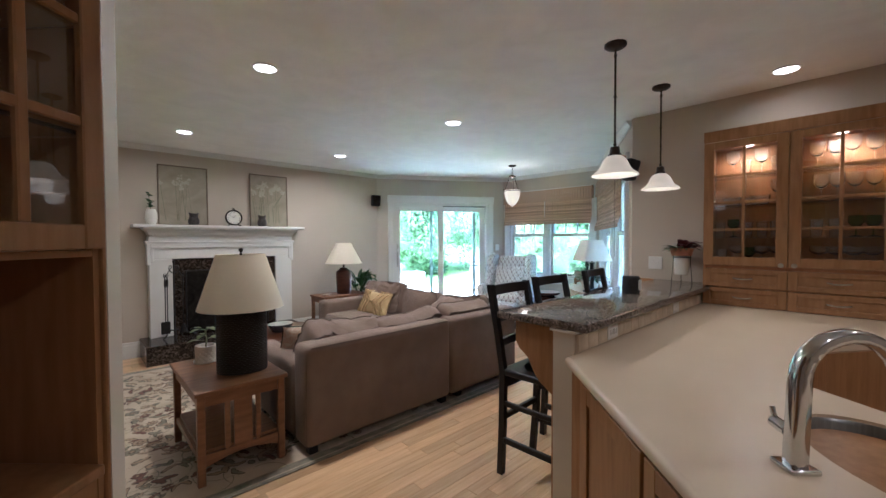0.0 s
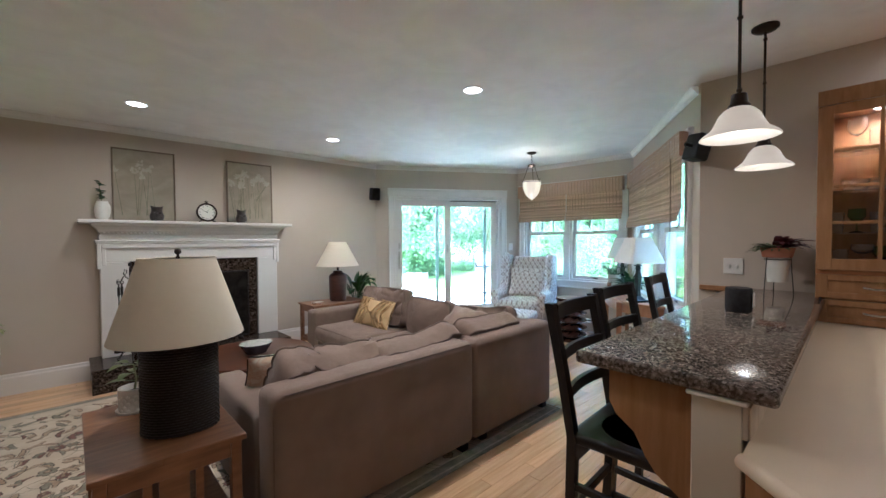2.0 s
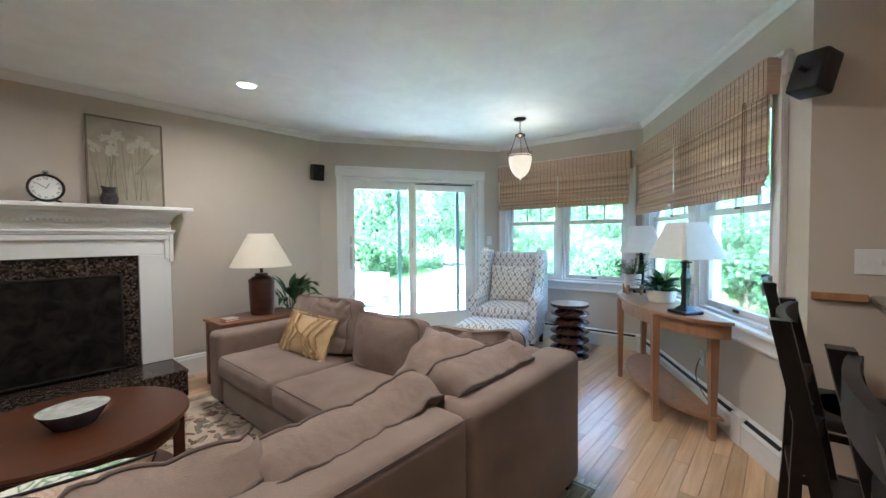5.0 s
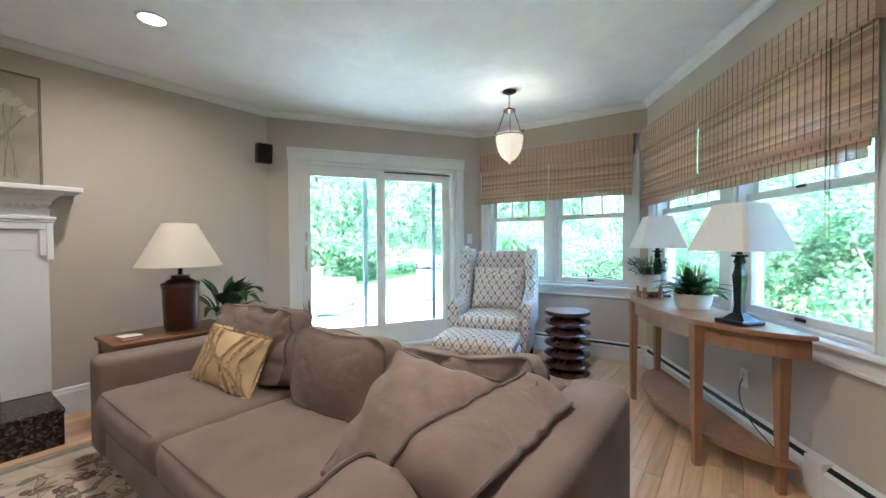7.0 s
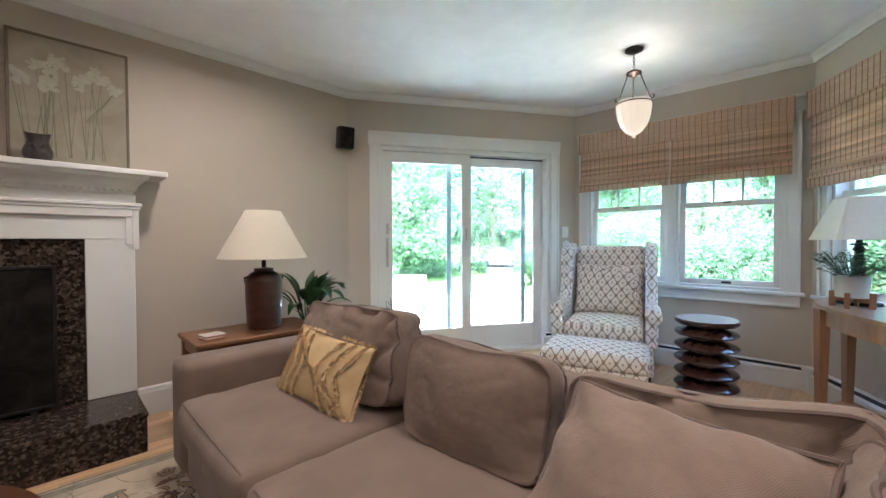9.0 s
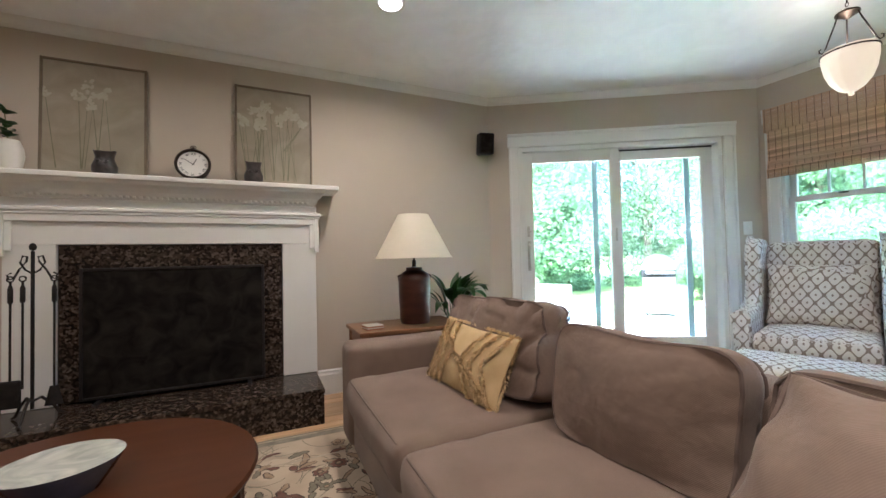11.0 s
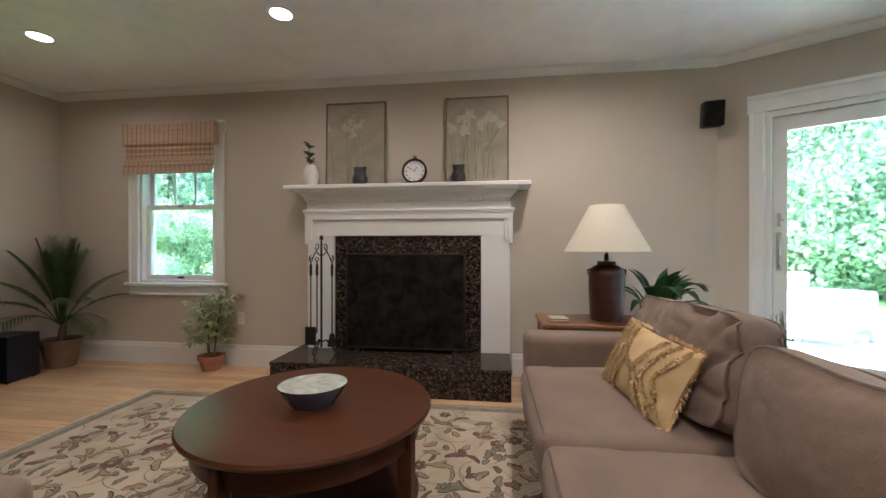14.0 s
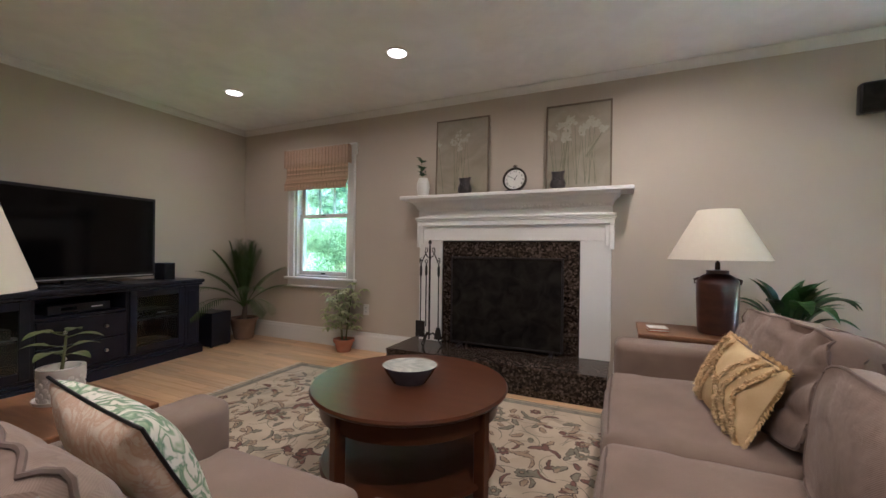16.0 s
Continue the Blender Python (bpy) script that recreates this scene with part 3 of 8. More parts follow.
def door_leaf(u0, u1, y, st):
    bm = bmesh.new()
    add_box(bm, u0, u0 + st, y, y + 0.04, 0.037, 2.018, 0.004, 2)
    add_box(bm, u1 - st, u1, y, y + 0.04, 0.037, 2.018, 0.004, 2)
    add_box(bm, u0 + st, u1 - st, y, y + 0.04, 0.037, 0.27, 0.004, 2)
    add_box(bm, u0 + st, u1 - st, y, y + 0.04, 1.915, 2.018, 0.004, 2)
    leaf = part("door_leaf", bm, WHITE, dr)
    p = part("pane", box(u0 + st - 0.005, u1 - st + 0.005, y + 0.018, y + 0.023, 0.265, 1.92), GLASS, leaf)
    p.visible_shadow = False
    return leaf


l1 = door_leaf(0.327, 1.20, 0.035, 0.085)
door_leaf(1.13, 2.03, 0.095, 0.10)
bm = tube([(0.365, 0.03, 0.93), (0.365, -0.015, 0.95), (0.365, -0.025, 1.02), (0.365, -0.025, 1.06), (0.365, -0.015, 1.13), (0.365, 0.03, 1.15)], 0.009, 8)
add_box(bm, 0.35, 0.38, 0.028, 0.0348, 0.90, 1.18, 0.005, 2)
part("door_handle", bm, NICKEL, l1, "satin nickel pull handle")
bm = box(0.352, 0.378, 0.026, 0.0348, 1.22, 1.32, 0.005, 2)
add_box(bm, 0.36, 0.395, 0.012, 0.0255, 1.262, 1.274, 0.003, 1)
part("thumb_turn", bm, NICKEL, l1, "satin nickel thumb turn")
# Solid black strip laid on the leaf as the shade of the gap above.
part("head_gap", box(1.22, 2.03, 0.090, 0.0948, 2.0, 2.012), BLACK, dr, "black strip standing in for the shaded gap over the fixed leaf")
part("latch", box(1.15, 1.168, 0.028, 0.0348, 1.16, 1.28, 0.004, 2), NICKEL, l1, "small brass latch")
SCR = shade("screen_frame_grey", (0.50, 0.58, 0.60), (0.56, 0.64, 0.66), rough=0.4, scale=10)
bm = bmesh.new()
for x0 in (0.985, 1.815):
    add_box(bm, x0, x0 + 0.05, 0.162, 0.185, 0.04, 2.0, 0.002, 1)
add_box(bm, 1.035, 1.815, 0.162, 0.185, 0.04, 0.10, 0.002, 1)
add_box(bm, 1.035, 1.815, 0.162, 0.185, 1.95, 2.0, 0.002, 1)
part("screen_door", bm, SCR, dr, "grey sliding insect screen frame")

# ---- rooms' floor ----
PLAN = [(-0.50, -0.8), (5.36, -0.8), (5.36, 3.2), (7.484, 4.517), (7.40, 6.375), (5.38, 7.615), (-0.50, 7.615)]
fl = part("floor", prism([(-0.68, -1.0), (5.5, -1.0), (5.5, 3.1), (7.65, 4.4), (7.55, 6.5), (5.45, 7.77), (-0.68, 7.77)], -0.12, -0.012), SUBFLOOR)
tagged(fl, "oak strip floor with satin finish", "floor", kind="structure")


def x_span(y):
    """The stretch of the plan at this y."""
    xs = []
    for (x0, y0), (x1, y1) in zip(PLAN, PLAN[1:] + PLAN[:1]):
        if (y0 <= y) != (y1 <= y):
            xs.append(x0 + (y - y0) / (y1 - y0) * (x1 - x0))
    return min(xs), max(xs)

# ---- fireplace ----
fp = thing("fireplace", "white painted wooden fireplace mantel with granite surround", "fireplace", pose(2.935, 7.615, 0), kind="structure")
bm = box(-0.845, -0.615, -0.145, 0.0, 0.222, 1.165, 0.003, 1)
part("pilaster", bm, WHITE, fp)
part("pilaster", box(0.615, 0.845, -0.145, 0.0, 0.222, 1.165, 0.003, 1), WHITE, fp)
part("header_board", box(-0.845, 0.845, -0.145, 0.0, 1.1655, 1.31, 0.003, 1), WHITE, fp)
bm = bmesh.new()
for x0, x1 in ((-0.865, -0.832), (0.832, 0.865)):
    add_box(bm, x0, x1, -0.165, 0.0, 1.10, 1.345, 0.004, 2)
for x0, x1 in ((-0.832, -0.80), (0.80, 0.832)):
    add_box(bm, x0, x1, -0.163, -0.1455, 1.13, 1.30, 0.004, 2)
add_box(bm, -0.832, 0.832, -0.165, -0.1455, 1.30, 1.345, 0.004, 2)
add_box(bm, -0.872, 0.872, -0.172, 0.0, 1.3455, 1.362, 0.004, 2)
add_box(bm, -0.880, 0.880, -0.180, 0.0, 1.3625, 1.385, 0.006, 2)
part("backband", bm, WHITE, fp)
part("frieze", box(-0.85, 0.85, -0.160, 0.0, 1.3855, 1.437, 0.003, 1), WHITE, fp)
PROF = [(0, 1.437), (0.168, 1.437), (0.174, 1.45), (0.19, 1.462), (0.20, 1.485), (0.225, 1.51), (0.255, 1.525), (0.265, 1.545), (0, 1.545)]
part("cornice", sweep(PROF, [(-0.69, 0.0), (-0.69, -0.0001), (0.69, -0.0001), (0.69, 0.0)][1:3]), WHITE, fp)
bm = bmesh.new()
for s in (-1, 1):
    prev = None
    for o, z in PROF[1:-1]:
        ring = [bm.verts.new((s * 0.69, -o, z)), bm.verts.new((s * (0.71 + o * 0.75), -o, z)), bm.verts.new((s * (0.71 + o * 0.75), 0, z)), bm.verts.new((s * 0.69, 0, z))]
        if prev:
            for i in range(4):
                bm.faces.new((prev[i], prev[(i + 1) % 4], ring[(i + 1) % 4], ring[i]))
        else:
            bm.faces.new(ring)
        prev = ring
    bm.faces.new(prev)
part("cornice_end", bm, WHITE, fp)
part("mantel_shelf", box(-1.0, 1.0, -0.275, 0.0, 1.5455, 1.58, 0.008, 3), WHITE, fp)
bm = bmesh.new()
k = -0.82
while k < 0.80:
    add_box(bm, k, k + 0.018, -0.192, -0.1735, 1.447, 1.462, 0.002, 1)
    k += 0.034
part("dentil_row", bm, WHITE, fp, kind="stuff")
bm = bmesh.new()
add_box(bm, -0.614, -0.42, -0.12, 0.0, 0.222, 1.164, 0.002, 1)
add_box(bm, 0.42, 0.614, -0.12, 0.0, 0.222, 1.164, 0.002, 1)
add_box(bm, -0.4195, 0.4195, -0.12, 0.0, 1.0, 1.164, 0.002, 1)
part("granite_surround", bm, GRANITE, fp, "polished brown granite slabs")
SOOT = shade("soot_black_brick", (0.010, 0.009, 0.008), (0.03, 0.026, 0.022), rough=0.95, scale=14, bump=0.4, bump_scale=30)
bm = bmesh.new()
add_box(bm, -0.40, -0.36, 0.0, 0.55, 0.20, 1.02)
add_box(bm, 0.36, 0.40, 0.0, 0.55, 0.20, 1.02)
add_box(bm, -0.36, 0.36, 0.50, 0.55, 0.20, 1.02)
add_box(bm, -0.36, 0.36, 0.0, 0.50, 0.20, 0.238)
add_box(bm, -0.36, 0.36, 0.0, 0.50, 1.0, 1.02)
part("firebox", bm, SOOT, fp, "sooty black firebox")
hearth = tagged(part("hearth", box(2.0, 3.77, 7.045, 7.613, 0.0, 0.19, 0.004, 2), GRANITE), "raised brown granite hearth block", "hearth", kind="structure")
part("hearth_slab", box(-1.775 + 3.77, 3.775, 7.04, 7.612, 0.191, 0.221, 0.006, 2), GRANITE, hearth)
sc = thing("fire_screen", "black mesh fire screen standing before the firebox", "fire screen", pose(2.935, 7.43, 0.221))
MESHM = shade("fine_black_mesh", (0.003, 0.0028, 0.0025), (0.022, 0.019, 0.016), rough=0.6, spec=0.1, dist=1.0, scale=9, bump=0.3, bump_scale=500)
bm = bmesh.new()
for a in ((-0.495, -0.478, 0.02, 0.80), (0.478, 0.495, 0.02, 0.80), (-0.478, 0.478, 0.783, 0.80), (-0.478, 0.478, 0.02, 0.038)):
    add_box(bm, a[0], a[1], -0.009, 0.009, a[2], a[3], 0.004, 2)
part("screen_frame", bm, IRON, sc)
part("mesh_panel", box(-0.478, 0.478, -0.003, 0.003, 0.038, 0.783), MESHM, sc, "fine black wire mesh")
for x in (-0.4, 0.4):
    part("foot", box(x - 0.012, x + 0.012, -0.09, 0.05, 0.0, 0.02, 0.005, 2), IRON, sc)

# ---- rug ----


def rug_material():
    m = shade("wool_rug", (0.43, 0.35, 0.255), (0.54, 0.455, 0.345), rough=0.95, scale=5, bump=0.25, bump_scale=260, fine=0.10)
    nt = m.node_tree
    nd, lk = nt.nodes, nt.links
    base = nd["Color Ramp"].outputs[0]
    tc = nd.new("ShaderNodeTexCoord")
    prevv = tc.outputs["Object"]
    nz = nd.new("ShaderNodeTexNoise")
    nz.inputs["Scale"].default_value, nz.inputs["Detail"].default_value = 6.0, 2.0
    lk.new(prevv, nz.inputs["Vector"])
    wp = nd.new("ShaderNodeVectorMath")
    wp.operation = "MULTIPLY_ADD"
    wp.inputs[1].default_value = (0.17, 0.17, 0.0)
    lk.new(nz.outputs[1], wp.inputs[0])
    lk.new(prevv, wp.inputs[2])

    def layer(prev, scale, lo, hi, colours, feature="F1", rnd=1.0):
        vo = nd.new("ShaderNodeTexVoronoi")
        vo.feature = feature
        vo.inputs["Scale"].default_value, vo.inputs["Randomness"].default_value = scale, rnd
        lk.new(wp.outputs[0], vo.inputs["Vector"])
        mr = nd.new("ShaderNodeMapRange")
        mr.interpolation_type = "SMOOTHSTEP"
        mr.inputs[1].default_value, mr.inputs[2].default_value = lo, hi
        mr.inputs[3].default_value, mr.inputs[4].default_value = 1.0, 0.0
        lk.new(vo.outputs["Distance"], mr.inputs[0])
        ck = nd.new("ShaderNodeTexVoronoi")
        ck.inputs["Scale"].default_value = scale
        lk.new(wp.outputs[0], ck.inputs["Vector"])
        sp = nd.new("ShaderNodeSeparateColor")
        lk.new(ck.outputs["Color"], sp.inputs[0])
        cr = nd.new("ShaderNodeValToRGB")
        cr.color_ramp.interpolation = "CONSTANT"
        for i, c in enumerate(colours):
            e = cr.color_ramp.elements[0] if i == 0 else cr.color_ramp.elements.new(i / len(colours))
            e.color = (*c, 1)
        lk.new(sp.outputs[1], cr.inputs[0])
        gate = nd.new("ShaderNodeMath")
        gate.operation = "GREATER_THAN"
        gate.inputs[1].default_value = 0.25
        lk.new(sp.outputs[2], gate.inputs[0])
        mul = nd.new("ShaderNodeMath")
        mul.operation = "MULTIPLY"
        lk.new(gate.outputs[0], mul.inputs[0])
        lk.new(mr.outputs[0], mul.inputs[1])
        mx = nd.new("ShaderNodeMix")
        mx.data_type = "RGBA"
        lk.new(mul.outputs[0], mx.inputs["Factor"])
        lk.new(prev, mx.inputs["A"])
        lk.new(cr.outputs[0], mx.inputs["B"])
        return mx.outputs["Result"]

    out = layer(base, 5.0, 0.30, 0.60, [(0.47, 0.385, 0.28), (0.53, 0.445, 0.335), (0.38, 0.315, 0.235)])
    lk.new(out, nd["Principled BSDF"].inputs["Base Color"])
    return m


RUG = rug_material()
RUGB = shade("rug_border_wool", (0.16, 0.15, 0.12), (0.30, 0.27, 0.21), rough=0.95, scale=16, bump=0.25, bump_scale=260, fine=0.15)
RUGL = shade("rug_line_wool", (0.34, 0.29, 0.22), (0.50, 0.44, 0.34), rough=0.95, scale=12, bump=0.25, bump_scale=260, fine=0.1)
FRINGE = shade("cotton_fringe", (0.60, 0.56, 0.48), (0.70, 0.66, 0.58), rough=0.95, scale=30)
RX0, RX1, RY0, RY1 = 1.14, 4.72, 4.03, 6.94
rug = tagged(part("rug", box(RX0, RX1, RY0, RY1, 0.0005, 0.010, 0.003, 1), RUGB), "cream wool rug with floral scrolls and a fringe", "rug")
part("field", box(RX0 + 0.09, RX1 - 0.09, RY0 + 0.09, RY1 - 0.09, 0.0102, 0.0118), RUG, rug, "cream field with brown and dark scrolls")
bm = bmesh.new()
for o in (0.02, 0.085, 0.33):
    x0, x1, y0, y1, w = RX0 + o, RX1 - o, RY0 + o, RY1 - o, 0.012
    for q in ((x0, x1, y0, y0 + w), (x0, x1, y1 - w, y1), (x0, x0 + w, y0 + w, y1 - w), (x1 - w, x1, y0 + w, y1 - w)):
        add_box(bm, *q, 0.0122 if o > 0.09 else 0.0102, 0.0130 if o > 0.09 else 0.0114)
part("border_line", bm, RUGL, rug)


def motif_shape(bm, pts, z):
    bm.faces.new([bm.verts.new((x, y, z)) for x, y in pts])


def blade(cx, cy, a, length, width, bend, grow=0.0, n=9):
    """The outline of a curved leaf with a wavy rim."""
    left, right = [], []
    for k in range(n + 1):
        f = k / n
        q = a + bend * f
        x, y = cx + math.cos(a + bend * f * 0.5) * length * f, cy + math.sin(a + bend * f * 0.5) * length * f
        w = width * math.sin(math.pi * min(1.0, f * 0.94 + 0.03)) ** 0.7 * (1 + 0.22 * math.sin(f * 17)) + grow
        left.append((x - math.sin(q) * w, y + math.cos(q) * w))
        right.append((x + math.sin(q) * w, y - math.cos(q) * w))
    return left + right[::-1]


def rosette(cx, cy, r, petals, a):
    return [(cx + math.cos(a + 2 * math.pi * k / (petals * 6)) * r * (0.72 + 0.28 * abs(math.cos(petals / 2 * 2 * math.pi * k / (petals * 6)))),
             cy + math.sin(a + 2 * math.pi * k / (petals * 6)) * r * (0.72 + 0.28 * abs(math.cos(petals / 2 * 2 * math.pi * k / (petals * 6))))) for k in range(petals * 6)]


WOOLS = [shade("dark_brown_wool", (0.05, 0.036, 0.03), (0.10, 0.074, 0.06), rough=0.95, scale=30, bump=0.25, bump_scale=260, fine=0.2),
         shade("rust_wool", (0.13, 0.062, 0.046), (0.20, 0.105, 0.08), rough=0.95, scale=30, bump=0.25, bump_scale=260, fine=0.2),
         shade("olive_grey_wool", (0.16, 0.15, 0.11), (0.25, 0.23, 0.17), rough=0.95, scale=30, bump=0.25, bump_scale=260, fine=0.2),
         shade("tan_wool", (0.28, 0.20, 0.13), (0.38, 0.29, 0.20), rough=0.95, scale=30, bump=0.25, bump_scale=260, fine=0.2)]
wool = [bmesh.new() for _ in WOOLS]
rnd = random.Random(31)
STEP = 0.15
nx, ny = int((RX1 - RX0 - 0.22) / STEP), int((RY1 - RY0 - 0.22) / STEP)
for ix in range(nx + 1):
    for iy in range(ny + 1):
        cx = RX0 + 0.16 + ix * STEP + rnd.uniform(-0.05, 0.05) + (STEP / 2 if iy % 2 else 0)
        cy = RY0 + 0.16 + iy * STEP + rnd.uniform(-0.05, 0.05)
        if not (RX0 + 0.14 < cx < RX1 - 0.14 and RY0 + 0.14 < cy < RY1 - 0.14):
            continue
        z = 0.0121 + rnd.uniform(0, 0.0004)
        a = rnd.uniform(0, 6.28)
        if rnd.random() < 0.36:
            r, pt = rnd.uniform(0.03, 0.055), rnd.choice((5, 6, 8))
            motif_shape(wool[0], rosette(cx, cy, r, pt, a), z)
            motif_shape(wool[rnd.choice((1, 2, 3))], rosette(cx, cy, r * 0.86, pt, a), z + 0.0006)
            motif_shape(wool[0], rosette(cx, cy, r * 0.42, pt, a + 0.3), z + 0.0012)
            motif_shape(wool[3], rosette(cx, cy, r * 0.28, 5, a), z + 0.0018)
        for k in range(rnd.choice((3, 3, 4))):
            q = a + k * 2.1 + rnd.uniform(-0.4, 0.4)
            bx, by = cx + math.cos(q) * 0.055, cy + math.sin(q) * 0.055
            ln, wd, bd = rnd.uniform(0.05, 0.13), rnd.uniform(0.007, 0.020), rnd.choice((-1, 1)) * rnd.uniform(0.6, 1.9)
            if not (RX0 + 0.22 < bx < RX1 - 0.22 and RY0 + 0.22 < by < RY1 - 0.22):
                continue
            dz = k * 0.00013
            motif_shape(wool[0], blade(bx, by, q, ln, wd, bd, 0.003), z + dz)
            motif_shape(wool[rnd.choice((1, 2, 2, 3, 3))], blade(bx, by, q, ln * 0.96, wd * 0.85, bd), z + dz + 0.0005)
        q = a + 1.0
        motif_shape(wool[2], blade(cx, cy, q, 0.22, 0.0015, rnd.choice((-2.4, 2.4)), 0.0012, 12), 0.01195)
for bm, mt in zip(wool, WOOLS):
    part("floral_motif", bm, mt, rug, kind="stuff")
bm = bmesh.new()
rnd = random.Random(5)
for x, s in ((RX0, -1), (RX1, 1)):
    y = RY0 + 0.01
    while y < RY1:
        a = rnd.uniform(-0.02, 0.02)
        e = x + s * rnd.uniform(0.045, 0.06)
        vs = [bm.verts.new(c) for c in ((x, y - 0.003, 0.006), (x, y + 0.003, 0.006), (e, y + a + 0.004, 0.002), (e, y + a - 0.004, 0.002))]
        bm.faces.new(vs)
        y += 0.010
part("fringe", bm, FRINGE, rug, "pale cotton fringe", kind="stuff")

# ---- sofa ----
def piping(pts, parent, r=0.004):
    part("piping", tube(pts, r, 6), PIPING, parent)


sa = thing("sectional_sofa", "taupe brown microfibre sofa section with rumpled cushions", "sofa", group="sectional sofa")
part("backrest", box(2.49, 3.768, 4.10, 4.30, 0.055, 0.715, 0.045, 4), SOFA, sa, smooth=True)
part("armrest", box(2.49, 2.66, 4.302, 5.07, 0.055, 0.575, 0.045, 4), SOFA, sa, smooth=True)
part("base", box(2.662, 3.768, 4.302, 5.03, 0.055, 0.27, 0.015, 2), SOFA, sa, smooth=True)
for x in (2.55, 3.70):
    for y in (4.15, 4.98):
        part("foot", box(x - 0.03, x + 0.03, y - 0.03, y + 0.03, 0.0125, 0.056, 0.004, 1), BLACKWOOD, sa)
piping([(2.498, 4.11, 0.07), (2.498, 4.11, 0.66), (2.54, 4.108, 0.70), (3.76, 4.108, 0.70)], sa, 0.003)
for x0, x1, sd in ((2.665, 3.225, 1), (3.228, 3.80, 2)):
    c = part("seat_cushion", soft_box(x1 - x0, 0.74, 0.165, 0.05, (0.004, 0.012, 0.022), 0.006, 6, 16, sd, pose((x0 + x1) / 2, 4.675, 0.352)), SOFA, sa, smooth=True)
sb = thing("sectional_sofa", "taupe brown microfibre corner sofa section with rumpled cushions", "sofa", group="sectional sofa")
part("backrest", box(3.772, 4.70, 4.10, 4.30, 0.055, 0.715, 0.045, 4), SOFA, sb, smooth=True)
part("backrest", box(4.50, 4.70, 4.302, 6.498, 0.055, 0.70, 0.045, 4), SOFA, sb, smooth=True)
part("armrest", box(3.82, 4.70, 6.50, 6.72, 0.055, 0.585, 0.045, 4), SOFA, sb, smooth=True)
part("base", box(3.84, 4.498, 4.302, 6.498, 0.055, 0.27, 0.015, 2), SOFA, sb, smooth=True)
for x in (3.90, 4.64):
    for y in (4.16, 6.64):
        part("foot", box(x - 0.03, x + 0.03, y - 0.03, y + 0.03, 0.0125, 0.056, 0.004, 1), BLACKWOOD, sb)
for y0, y1, sd in ((5.635, 6.495, 3), (4.80, 5.632, 4), (4.31, 4.797, 5)):
    c = part("seat_cushion", soft_box(0.72, y1 - y0, 0.165, 0.05, (0.012, 0.004, 0.022), 0.006, 6, 16, sd, pose(4.155, (y0 + y1) / 2, 0.352)), SOFA, sb, smooth=True)
    pts = [(3.80, y0 + 0.03, 0.415), (3.805, y1 - 0.03, 0.415)]
    piping([(3.815, y0 + 0.05, 0.425), (3.81, (y0 + y1) / 2, 0.432), (3.815, y1 - 0.05, 0.425)], c)


